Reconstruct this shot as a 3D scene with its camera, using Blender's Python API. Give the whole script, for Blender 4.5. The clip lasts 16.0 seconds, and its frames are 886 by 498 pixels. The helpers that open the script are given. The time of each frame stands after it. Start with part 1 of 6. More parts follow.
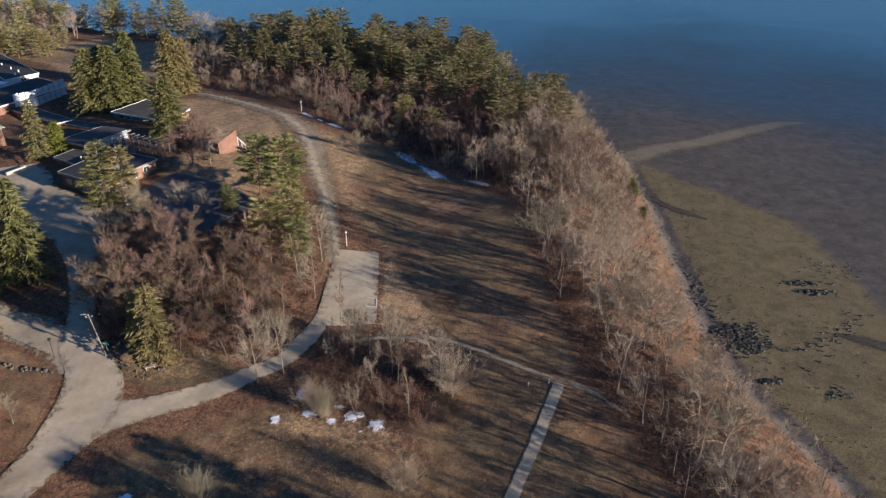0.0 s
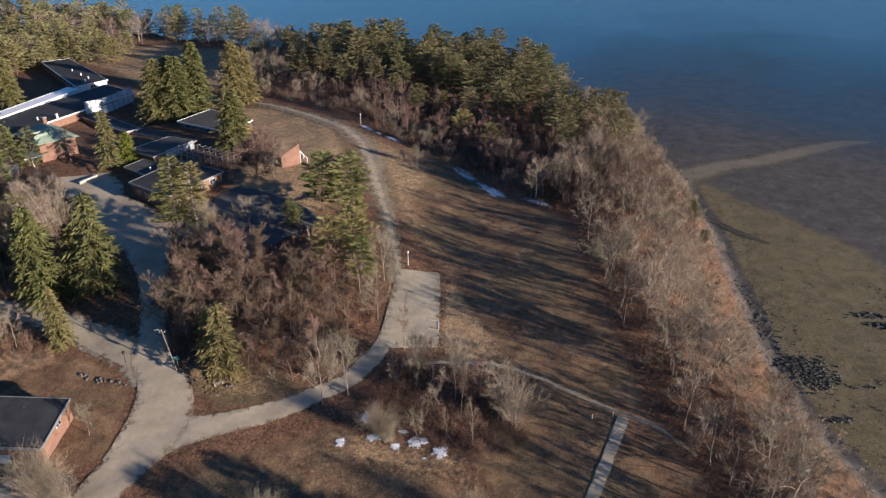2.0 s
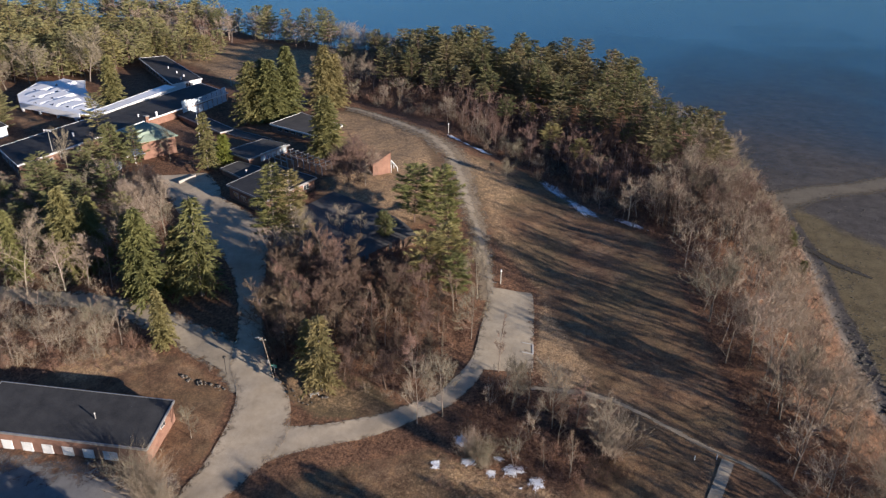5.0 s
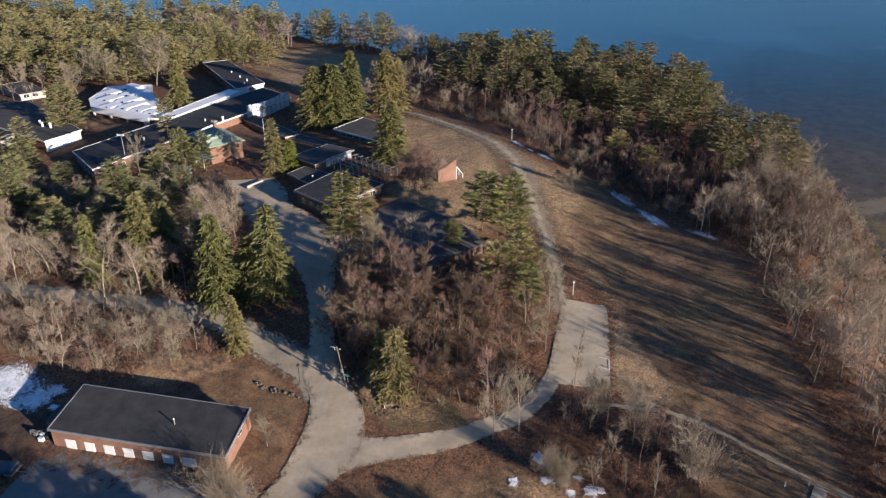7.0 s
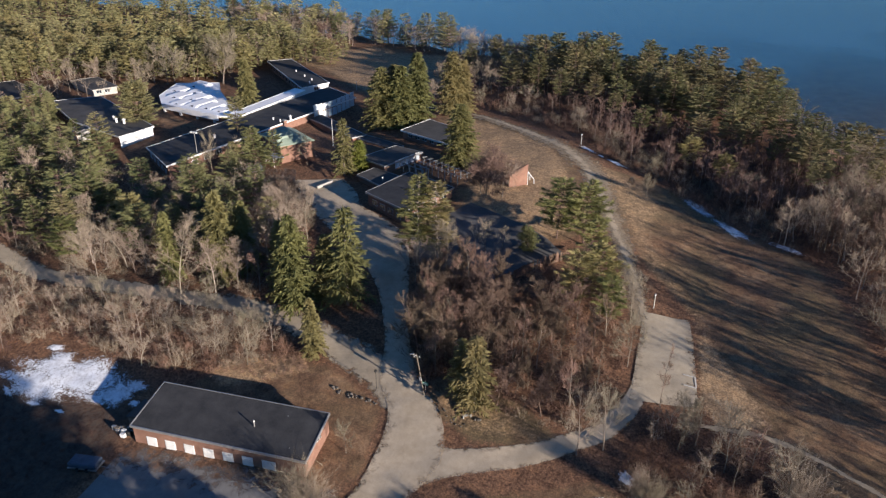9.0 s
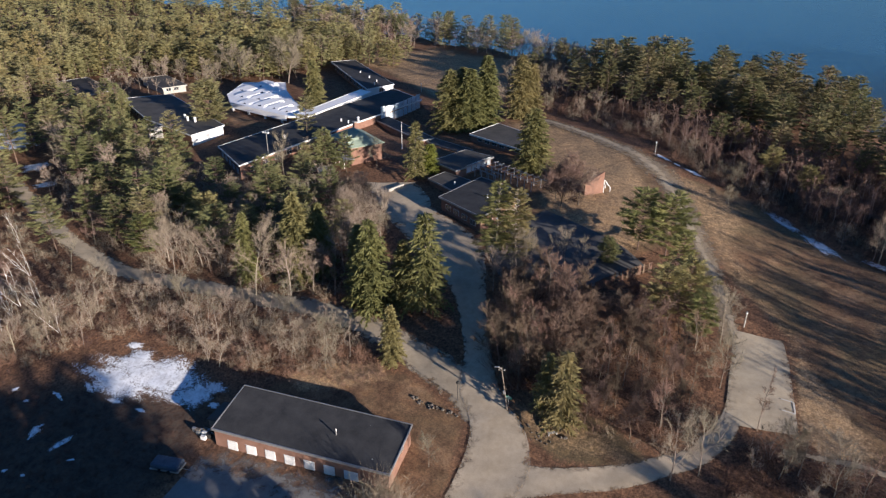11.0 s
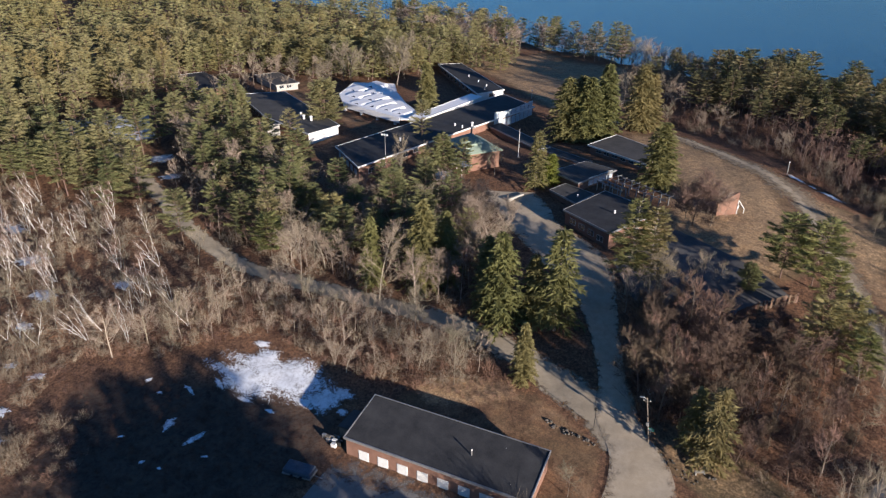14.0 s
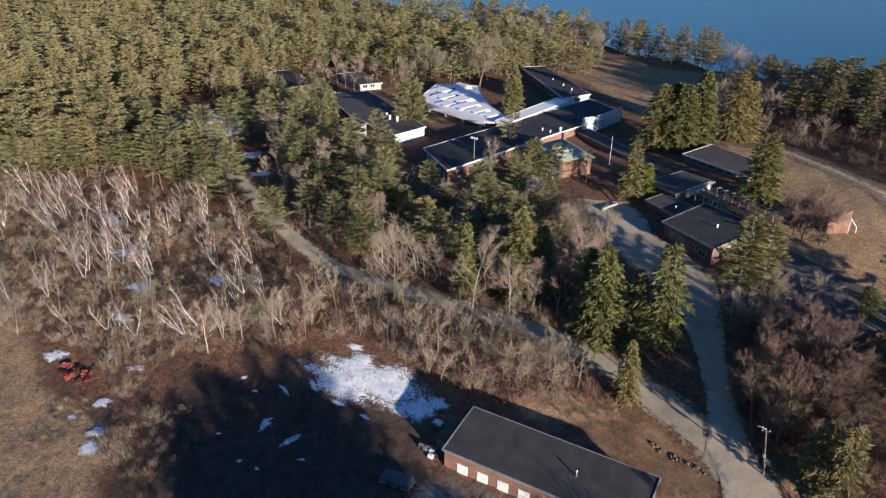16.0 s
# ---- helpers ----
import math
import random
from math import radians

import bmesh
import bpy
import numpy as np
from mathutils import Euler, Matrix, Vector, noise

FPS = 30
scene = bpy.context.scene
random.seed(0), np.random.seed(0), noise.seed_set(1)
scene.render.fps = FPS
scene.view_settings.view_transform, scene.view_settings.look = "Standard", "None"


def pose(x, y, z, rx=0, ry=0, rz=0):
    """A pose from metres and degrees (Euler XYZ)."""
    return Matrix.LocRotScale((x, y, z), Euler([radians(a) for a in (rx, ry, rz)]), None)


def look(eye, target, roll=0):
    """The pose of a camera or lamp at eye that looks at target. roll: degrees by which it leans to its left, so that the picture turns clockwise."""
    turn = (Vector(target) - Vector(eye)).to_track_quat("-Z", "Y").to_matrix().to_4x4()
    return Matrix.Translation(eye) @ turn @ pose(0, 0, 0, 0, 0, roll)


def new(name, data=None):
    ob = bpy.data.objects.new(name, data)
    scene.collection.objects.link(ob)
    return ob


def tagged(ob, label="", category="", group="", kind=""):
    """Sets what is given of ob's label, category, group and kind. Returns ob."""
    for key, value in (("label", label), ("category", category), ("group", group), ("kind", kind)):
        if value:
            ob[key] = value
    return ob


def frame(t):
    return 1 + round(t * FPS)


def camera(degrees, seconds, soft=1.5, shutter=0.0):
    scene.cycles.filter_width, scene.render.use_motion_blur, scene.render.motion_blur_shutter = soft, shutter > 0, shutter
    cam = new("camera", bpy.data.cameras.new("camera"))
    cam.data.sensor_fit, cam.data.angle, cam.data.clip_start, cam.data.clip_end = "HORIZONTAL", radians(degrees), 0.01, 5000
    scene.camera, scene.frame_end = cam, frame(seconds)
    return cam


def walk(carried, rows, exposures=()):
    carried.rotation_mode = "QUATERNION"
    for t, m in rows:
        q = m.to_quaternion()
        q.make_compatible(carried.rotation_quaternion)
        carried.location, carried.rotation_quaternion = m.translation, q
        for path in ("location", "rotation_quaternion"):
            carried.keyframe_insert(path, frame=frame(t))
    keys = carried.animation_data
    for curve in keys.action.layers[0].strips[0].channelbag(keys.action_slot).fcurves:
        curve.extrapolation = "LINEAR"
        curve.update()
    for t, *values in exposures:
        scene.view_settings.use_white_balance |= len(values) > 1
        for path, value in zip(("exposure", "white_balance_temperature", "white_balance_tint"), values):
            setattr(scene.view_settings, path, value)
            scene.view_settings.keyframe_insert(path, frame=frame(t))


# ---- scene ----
cam = camera(64.0, 16.0, soft=1.3)
PATH = [
    (0, (-2.045, 0.671, 72.326), (-2.066, 2.464, 71.441), -0.0),
    (0.5, (-3.036, 1.113, 73.276), (-3.087, 2.906, 72.391), -0.0),
    (1, (-4.307, 1.453, 74.309), (-4.385, 3.245, 73.425), 0.0),
    (1.5, (-5.392, 1.864, 75.321), (-5.498, 3.655, 74.437), 0.0),
    (2, (-6.565, 2.206, 76.411), (-6.699, 3.995, 75.527), 0.1),
    (2.5, (-7.694, 2.578, 77.371), (-7.856, 4.365, 76.489), 0.1),
    (3, (-8.966, 3.016, 78.136), (-9.155, 4.801, 77.253), 0.1),
    (3.5, (-10.215, 3.369, 78.548), (-10.432, 5.151, 77.667), 0.2),
    (4, (-11.494, 3.747, 78.698), (-11.739, 5.526, 77.818), 0.2),
    (4.2, (-12.075, 3.809, 78.725), (-12.328, 5.585, 77.841), 0.5),
    (6.3, (-18.676, 4.933, 79.645), (-19.046, 6.69, 78.764), 0.3),
    (6.5, (-19.165, 5.091, 79.635), (-19.548, 6.845, 78.753), 0.2),
    (7, (-20.837, 5.342, 79.735), (-21.248, 7.088, 78.852), 0.1),
    (7.5, (-22.69, 5.585, 79.78), (-23.13, 7.325, 78.896), 0.1),
    (8, (-24.635, 5.827, 79.767), (-25.103, 7.559, 78.884), 0.1),
    (8.5, (-26.718, 5.989, 79.755), (-27.212, 7.715, 78.872), 0.1),
    (9, (-28.752, 6.225, 79.718), (-29.273, 7.942, 78.835), 0.2),
    (11.5, (-39.524, 7.136, 79.297), (-40.182, 8.809, 78.419), 0.2),
    (12, (-41.591, 7.159, 79.346), (-42.278, 8.821, 78.469), 0.2),
    (12.5, (-43.826, 7.175, 79.339), (-44.539, 8.825, 78.462), 0.4),
    (13, (-46.088, 6.869, 79.367), (-46.833, 8.506, 78.491), 0.5),
    (13.5, (-48.308, 6.606, 79.336), (-49.082, 8.229, 78.46), 0.8),
    (14, (-50.69, 6.399, 79.304), (-51.496, 8.006, 78.428), 0.9),
    (14.5, (-53.008, 6.152, 79.21), (-53.846, 7.742, 78.334), 1.0),
    (15, (-55.282, 5.832, 79.166), (-56.154, 7.404, 78.29), 1.1),
    (15.5, (-57.501, 5.473, 79.214), (-58.407, 7.025, 78.336), 1.1),
    (16, (-59.526, 5.376, 79.117), (-60.469, 6.906, 78.239), 1.0),
]
walk(cam, [(t, look(eye, target, roll)) for t, eye, target, roll in PATH],
     [(0, 1.13, 6300, 13), (16, 1.11, 6200, 13)])

# ---- light ----
SUN_AZ, SUN_EL = 115.0, 9.5      # degrees clockwise from +y, degrees up
world = bpy.data.worlds.new("sky")
scene.world = world
world.use_nodes = True
wn = world.node_tree
sky = wn.nodes.new("ShaderNodeTexSky")
sky.sky_type, sky.sun_disc = "NISHITA", False
sky.sun_elevation, sky.sun_rotation = radians(SUN_EL), radians(SUN_AZ)
sky.air_density, sky.dust_density, sky.ozone_density = 1.0, 0.2, 6.0
wn.links.new(sky.outputs[0], wn.nodes["Background"].inputs[0])
wn.nodes["Background"].inputs[1].default_value = 0.076
sun = new("sun", bpy.data.lights.new("sun", "SUN"))
sun.data.energy, sun.data.angle, sun.data.color = 5.3, radians(0.6), (1.0, 0.875, 0.735)
_a, _e = radians(SUN_AZ), radians(SUN_EL)
SUN_FROM = Vector((math.sin(_a) * math.cos(_e), math.cos(_a) * math.cos(_e), math.sin(_e)))
sun.matrix_world = look(SUN_FROM * 400, (0, 0, 0))

# ---- materials ----
def ramp(nt, fac, stops):
    n = nt.nodes.new("ShaderNodeValToRGB")
    el = n.color_ramp.elements
    while len(el) < len(stops):
        el.new(0.5)
    for e, (p, c) in zip(el, stops):
        e.position, e.color = p, (*c, 1)
    nt.links.new(fac, n.inputs[0])
    return n.outputs[0]


def noisy(nt, vec, scale, detail=6, rough=0.6, distort=0.0):
    n = nt.nodes.new("ShaderNodeTexNoise")
    n.inputs["Scale"].default_value, n.inputs["Detail"].default_value = scale, detail
    n.inputs["Roughness"].default_value, n.inputs["Distortion"].default_value = rough, distort
    nt.links.new(vec, n.inputs["Vector"])
    return n.outputs[0]


def mixed(nt, fac, a, b, mode="MIX"):
    n = nt.nodes.new("ShaderNodeMix")
    n.data_type, n.blend_type = "RGBA", mode
    for sock, v in ((n.inputs[0], fac), (n.inputs[6], a), (n.inputs[7], b)):
        if isinstance(v, (int, float)):
            sock.default_value = v
        elif isinstance(v, tuple):
            sock.default_value = (*v, 1)
        else:
            nt.links.new(v, sock)
    return n.outputs[2]


def maths(nt, op, a, b=0.0, clamp=False):
    n = nt.nodes.new("ShaderNodeMath")
    n.operation, n.use_clamp = op, clamp
    for sock, v in ((n.inputs[0], a), (n.inputs[1], b)):
        if isinstance(v, (int, float)):
            sock.default_value = v
        else:
            nt.links.new(v, sock)
    return n.outputs[0]


def blank(name, rough=0.85, spec=0.3, metal=0.0):
    m = bpy.data.materials.new(name)
    m.use_nodes = True
    nt = m.node_tree
    bs = nt.nodes["Principled BSDF"]
    bs.inputs["Roughness"].default_value = rough
    bs.inputs["Specular IOR Level"].default_value = spec
    bs.inputs["Metallic"].default_value = metal
    geo = nt.nodes.new("ShaderNodeNewGeometry")
    return m, nt, bs, geo.outputs["Position"]


def bump(nt, bs, height, strength, dist=0.05):
    b = nt.nodes.new("ShaderNodeBump")
    b.inputs["Strength"].default_value, b.inputs["Distance"].default_value = strength, dist
    nt.links.new(height, b.inputs["Height"])
    nt.links.new(b.outputs[0], bs.inputs["Normal"])


def simple(name, c1, c2, scale=1.0, rough=0.8, spec=0.3, metal=0.0, fine=8.0, relief=0.2, vary=0.0):
    """Two colours mixed by coarse and fine noise, with a little relief."""
    m, nt, bs, pos = blank(name, rough, spec, metal)
    n1, n2 = noisy(nt, pos, scale, 5), noisy(nt, pos, scale * fine, 4)
    f = maths(nt, "ADD", maths(nt, "MULTIPLY", n1, 0.6), maths(nt, "MULTIPLY", n2, 0.4))
    c1, c2 = tuple(0.87 * v for v in c1), tuple(0.87 * v for v in c2)
    col = ramp(nt, f, [(0.33, c1), (0.67, c2)])
    if vary:
        info = nt.nodes.new("ShaderNodeObjectInfo")
        hsv = nt.nodes.new("ShaderNodeHueSaturation")
        val = maths(nt, "ADD", maths(nt, "MULTIPLY", info.outputs["Random"], vary), 1 - vary / 2)
        nt.links.new(val, hsv.inputs["Value"])
        hue = maths(nt, "ADD", maths(nt, "MULTIPLY", info.outputs["Random"], -0.04), 0.52)
        nt.links.new(hue, hsv.inputs["Hue"])
        nt.links.new(col, hsv.inputs["Color"])
        col = hsv.outputs[0]
    nt.links.new(col, bs.inputs["Base Color"])
    if relief:
        bump(nt, bs, n2, relief)
    return m


def leafy(name, c1, c2, vary=0.35):
    """Needles and leaves: colour by piece, by tree and by place; a little light passes through."""
    m, nt, bs, pos = blank(name, 0.75, 0.25)
    geo = nt.nodes.new("ShaderNodeNewGeometry")
    n1 = noisy(nt, pos, 0.17, 4)
    f = maths(nt, "ADD", maths(nt, "MULTIPLY", geo.outputs["Random Per Island"], 0.22), maths(nt, "MULTIPLY", n1, 0.78))
    col = ramp(nt, f, [(0.2, c1), (0.8, c2)])
    info = nt.nodes.new("ShaderNodeObjectInfo")
    hsv = nt.nodes.new("ShaderNodeHueSaturation")
    nt.links.new(maths(nt, "ADD", maths(nt, "MULTIPLY", info.outputs["Random"], vary), 1 - vary / 2), hsv.inputs["Value"])
    nt.links.new(maths(nt, "ADD", maths(nt, "MULTIPLY", info.outputs["Random"], -0.05), 0.52), hsv.inputs["Hue"])
    nt.links.new(col, hsv.inputs["Color"])
    nt.links.new(hsv.outputs[0], bs.inputs["Base Color"])
    thin, mix = nt.nodes.new("ShaderNodeBsdfTranslucent"), nt.nodes.new("ShaderNodeMixShader")
    nt.links.new(hsv.outputs[0], thin.inputs[0])
    mix.inputs[0].default_value = 0.3
    nt.links.new(bs.outputs[0], mix.inputs[1])
    nt.links.new(thin.outputs[0], mix.inputs[2])
    nt.links.new(mix.outputs[0], nt.nodes["Material Output"].inputs[0])
    return m


M_SPRUCE = leafy("spruce_needles", (0.082, 0.085, 0.033), (0.275, 0.250, 0.098), 0.45)
M_PINE = leafy("pine_needles", (0.082, 0.090, 0.038), (0.288, 0.278, 0.122), 0.5)
# somewhat darker than M_PINE, for the pines of the north wood
M_DARKNEEDLES = leafy("dark_pine_needles", (0.066, 0.069, 0.033), (0.245, 0.222, 0.104), 0.5)
M_OPENPINE = leafy("yellow_green_needles", (0.11, 0.115, 0.042), (0.37, 0.345, 0.135), 0.4)
M_PALEBARK = simple("pale_tan_bark", (0.27, 0.22, 0.165), (0.48, 0.41, 0.32), 1.2, 0.85, vary=0.3)
M_CYPRESS = leafy("cypress_leaves", (0.13, 0.14, 0.03), (0.26, 0.26, 0.055))
M_BARK = simple("grey_brown_bark", (0.11, 0.089, 0.070), (0.295, 0.244, 0.192), 1.5, 0.9, vary=0.4)
M_TWIG = simple("bare_twigs", (0.146, 0.117, 0.084), (0.332, 0.275, 0.202), 0.4, 0.9, relief=0, vary=0.5)
M_TWIG_RED = simple("reddish_twigs", (0.130, 0.084, 0.060), (0.28, 0.188, 0.134), 0.4, 0.9, relief=0, vary=0.4)
# maroon-brown; darker than M_TWIG_RED to stand for shade missing on the headland
M_TWIG_DARK = simple("dark_maroon_twigs", (0.085, 0.056, 0.043), (0.20, 0.138, 0.10), 0.4, 0.9, relief=0, vary=0.4)
M_BIRCH = simple("white_birch_bark", (0.50, 0.46, 0.42), (0.82, 0.78, 0.73), 1.2, 0.75, vary=0.2)
M_BIRCHTWIG = simple("pale_birch_twigs", (0.150, 0.108, 0.082), (0.32, 0.245, 0.190), 0.4, 0.9, relief=0, vary=0.4)
M_BRIAR = simple("dark_maroon_briars", (0.060, 0.034, 0.027), (0.135, 0.078, 0.060), 0.15, 0.95, relief=0)
M_BRUSH_RED = simple("reddish_brush", (0.15, 0.086, 0.062), (0.29, 0.178, 0.125), 0.15, 0.95, relief=0)
M_BRUSH = simple("dry_brush", (0.160, 0.125, 0.090), (0.33, 0.262, 0.190), 0.15, 0.95, relief=0)
M_PINEBARK = simple("pine_bark", (0.09, 0.06, 0.045), (0.19, 0.13, 0.10), 1.5, 0.9, vary=0.3)


def ground_material():
    m, nt, bs, pos = blank("dry_winter_ground", 0.95, 0.15)
    att = nt.nodes.new("ShaderNodeAttribute")
    att.attribute_name = "zone"
    sep = nt.nodes.new("ShaderNodeSeparateColor")
    nt.links.new(att.outputs["Color"], sep.inputs[0])
    big, mid, fine, grit = (noisy(nt, pos, s, 6, 0.65, d) for s, d in ((0.035, 0.6), (0.22, 0.4), (1.6, 0.2), (9.0, 0.0)))
    grass = ramp(nt, mid, [(0.30, (0.098, 0.059, 0.038)), (0.50, (0.190, 0.115, 0.070)), (0.70, (0.285, 0.188, 0.115))])
    grass = mixed(nt, ramp(nt, big, [(0.42, (0, 0, 0)), (0.62, (1, 1, 1))]), grass, (0.150, 0.112, 0.066))
    litter = ramp(nt, fine, [(0.28, (0.062, 0.036, 0.025)), (0.50, (0.158, 0.089, 0.056)), (0.74, (0.265, 0.156, 0.098))])
    orange = ramp(nt, fine, [(0.25, (0.220, 0.145, 0.082)), (0.75, (0.455, 0.320, 0.195))])
    silt = ramp(nt, mid, [(0.30, (0.128, 0.102, 0.057)), (0.55, (0.190, 0.152, 0.085)), (0.75, (0.228, 0.184, 0.105))])
    flat = ramp(nt, mid, [(0.30, (0.070, 0.062, 0.056)), (0.55, (0.112, 0.100, 0.090)), (0.75, (0.155, 0.138, 0.122))])
    pool = ramp(nt, maths(nt, "ADD", att.outputs["Alpha"], maths(nt, "MULTIPLY", maths(nt, "SUBTRACT", big, 0.5), 1.5)), [(0.30, (0, 0, 0)), (0.62, (1, 1, 1))])
    mud = mixed(nt, pool, flat, silt)
    soft = lambda s: ramp(nt, maths(nt, "ADD", s, maths(nt, "MULTIPLY", maths(nt, "SUBTRACT", fine, 0.5), 0.7)), [(0.35, (0, 0, 0)), (0.65, (1, 1, 1))])
    col = mixed(nt, soft(sep.outputs[0]), grass, litter)
    col = mixed(nt, soft(sep.outputs[1]), col, orange)
    col = mixed(nt, sep.outputs[2], col, mud)
    col = mixed(nt, 0.5, col, ramp(nt, grit, [(0.30, (0.30, 0.30, 0.30)), (0.70, (1.42, 1.42, 1.42))]), "MULTIPLY")
    col = mixed(nt, 0.6, col, ramp(nt, noisy(nt, pos, 3.2, 5, 0.7), [(0.32, (0.40, 0.40, 0.42)), (0.68, (1.55, 1.5, 1.4))]), "MULTIPLY")
    # deep shade of the hollow, painted into the ground as a near-black mix
    hollow_shade = nt.nodes.new("ShaderNodeAttribute")
    hollow_shade.attribute_name = "hollow_shade"
    col = mixed(nt, soft(hollow_shade.outputs["Fac"]), col, ramp(nt, fine, [(0.3, (0.034, 0.027, 0.024)), (0.7, (0.095, 0.073, 0.058))]))
    land = maths(nt, "SUBTRACT", 1.0, maths(nt, "MULTIPLY", sep.outputs[2], 0.7))
    col = mixed(nt, maths(nt, "MULTIPLY", land, 0.75), col, ramp(nt, noisy(nt, pos, 0.5, 6, 0.72, 0.5), [(0.34, (0.48, 0.45, 0.45)), (0.50, (1.0, 1.0, 1.0)), (0.66, (1.42, 1.32, 1.15))]), "MULTIPLY")
    nt.links.new(col, bs.inputs["Base Color"])
    nt.links.new(maths(nt, "SUBTRACT", 0.95, maths(nt, "MULTIPLY", sep.outputs[2], 0.12)), bs.inputs["Roughness"])
    bump(nt, bs, maths(nt, "ADD", fine, maths(nt, "MULTIPLY", grit, 0.4)), 0.6, 0.12)
    return m


def paving(name, c1, c2, crack=0.5, fade=0.0, rag=1.6):
    m, nt, bs, pos = blank(name, 0.9, 0.3)
    big, mid, grit = noisy(nt, pos, 0.12, 5, 0.6, 0.5), noisy(nt, pos, 0.9, 5), noisy(nt, pos, 14, 3)
    col = ramp(nt, maths(nt, "ADD", maths(nt, "MULTIPLY", big, 0.6), maths(nt, "MULTIPLY", mid, 0.4)), [(0.34, tuple(0.87 * v for v in c1)), (0.66, tuple(0.87 * v for v in c2))])
    vor = nt.nodes.new("ShaderNodeTexVoronoi")
    vor.feature = "DISTANCE_TO_EDGE"
    vor.inputs["Scale"].default_value = 0.22
    wob = nt.nodes.new("ShaderNodeVectorMath")
    wob.operation = "ADD"
    nz = nt.nodes.new("ShaderNodeTexNoise")
    nz.inputs["Scale"].default_value = 0.5
    nt.links.new(pos, nz.inputs["Vector"])
    nt.links.new(pos, wob.inputs[0])
    sc = nt.nodes.new("ShaderNodeVectorMath")
    sc.operation = "SCALE"
    sc.inputs["Scale"].default_value = 3.0
    nt.links.new(nz.outputs["Color"], sc.inputs[0])
    nt.links.new(sc.outputs[0], wob.inputs[1])
    nt.links.new(wob.outputs[0], vor.inputs["Vector"])
    line = ramp(nt, vor.outputs["Distance"], [(0.006, (crack, crack, crack)), (0.016, (1, 1, 1))])
    col = mixed(nt, 1.0, col, line, "MULTIPLY")
    col = mixed(nt, 0.4, col, ramp(nt, grit, [(0.3, (0.6, 0.6, 0.6)), (0.7, (1.25, 1.25, 1.25))]), "MULTIPLY")
    nt.links.new(col, bs.inputs["Base Color"])
    bump(nt, bs, grit, 0.25, 0.02)
    if fade:
        att = nt.nodes.new("ShaderNodeAttribute")
        att.attribute_name = "rim"
        n3 = noisy(nt, pos, 0.55, 6, 0.7, 0.5)
        f = maths(nt, "SUBTRACT", maths(nt, "ADD", maths(nt, "MULTIPLY", n3, rag), 0.55 - fade + (1.6 - rag) / 2), att.outputs["Fac"])
        nt.links.new(ramp(nt, f, [(0.22, (0, 0, 0)), (0.62, (1, 1, 1))]), bs.inputs["Alpha"])
    return m


M_GROUND = ground_material()
M_ROAD = paving("worn_asphalt", (0.375, 0.305, 0.215), (0.56, 0.465, 0.345), 0.93, -0.05)
M_DUST = paving("sandy_verge", (0.21, 0.160, 0.105), (0.33, 0.260, 0.180), 1.0, 0.5)
M_PATH = paving("gravel_path", (0.29, 0.235, 0.165), (0.46, 0.38, 0.275), 1.0, 0.62)
M_WORN = paving("trodden_ground", (0.25, 0.20, 0.14), (0.38, 0.31, 0.22), 0.98, 0.5)
M_LANE = paving("worn_lane", (0.29, 0.24, 0.175), (0.46, 0.39, 0.29), 0.9, 0.15)
M_LOT = paving("old_lot_asphalt", (0.34, 0.280, 0.20), (0.50, 0.425, 0.315), 0.92, -0.10)
M_DARKLOT = paving("dark_asphalt", (0.075, 0.073, 0.072), (0.135, 0.13, 0.125), 0.9)


def snow_material():
    m, nt, bs, pos = blank("old_snow", 0.6, 0.3)
    n1, n2 = noisy(nt, pos, 1.1, 6, 0.75, 0.6), noisy(nt, pos, 4.5, 6, 0.75)
    col = ramp(nt, n1, [(0.3, (0.46, 0.46, 0.47)), (0.6, (0.80, 0.82, 0.85))])
    nt.links.new(col, bs.inputs["Base Color"])
    att = nt.nodes.new("ShaderNodeAttribute")
    att.attribute_name = "rim"
    f = maths(nt, "ADD", maths(nt, "MULTIPLY", n1, 0.42), maths(nt, "MULTIPLY", n2, 0.58))
    f = maths(nt, "SUBTRACT", maths(nt, "ADD", maths(nt, "MULTIPLY", maths(nt, "SUBTRACT", f, 0.5), 2.3), 0.70), maths(nt, "MULTIPLY", maths(nt, "POWER", att.outputs["Fac"], 1.5), 0.72))
    nt.links.new(ramp(nt, f, [(0.33, (0, 0, 0)), (0.47, (1, 1, 1))]), bs.inputs["Alpha"])
    bump(nt, bs, n2, 0.5, 0.1)
    return m


M_APRON = paving("grey_yard_asphalt", (0.15, 0.145, 0.14), (0.26, 0.25, 0.235), 0.93, 0.2)
M_SNOW = snow_material()

# ---- helpers for meshes ----
def mesh_from(name, verts, faces, material, smooth=False):
    me = bpy.data.meshes.new(name)
    me.from_pydata(verts, [], faces)
    me.materials.append(material)
    if smooth:
        me.polygons.foreach_set("use_smooth", [True] * len(me.polygons))
    me.update()
    return me


def place(ob, parent=None):
    if parent is not None:
        ob.parent = parent
    return ob


def piece(name, verts, faces, material, parent=None, label="", smooth=False):
    ob = new(name, mesh_from(name, verts, faces, material, smooth))
    place(ob, parent)
    if label:
        tagged(ob, label)
    return ob


def part(name, bm, material, parent=None, label=""):
    me = bpy.data.meshes.new(name)
    bm.to_mesh(me)
    bm.free()
    me.materials.append(material)
    ob = new(name, me)
    place(ob, parent)
    if label:
        tagged(ob, label)
    return ob


def thing(name, label, category, m=None, group="", kind=""):
    ob = new(name)
    ob.empty_display_size = 0.5
    if m is not None:
        ob.matrix_basis = m
    return tagged(ob, label, category, group, kind)


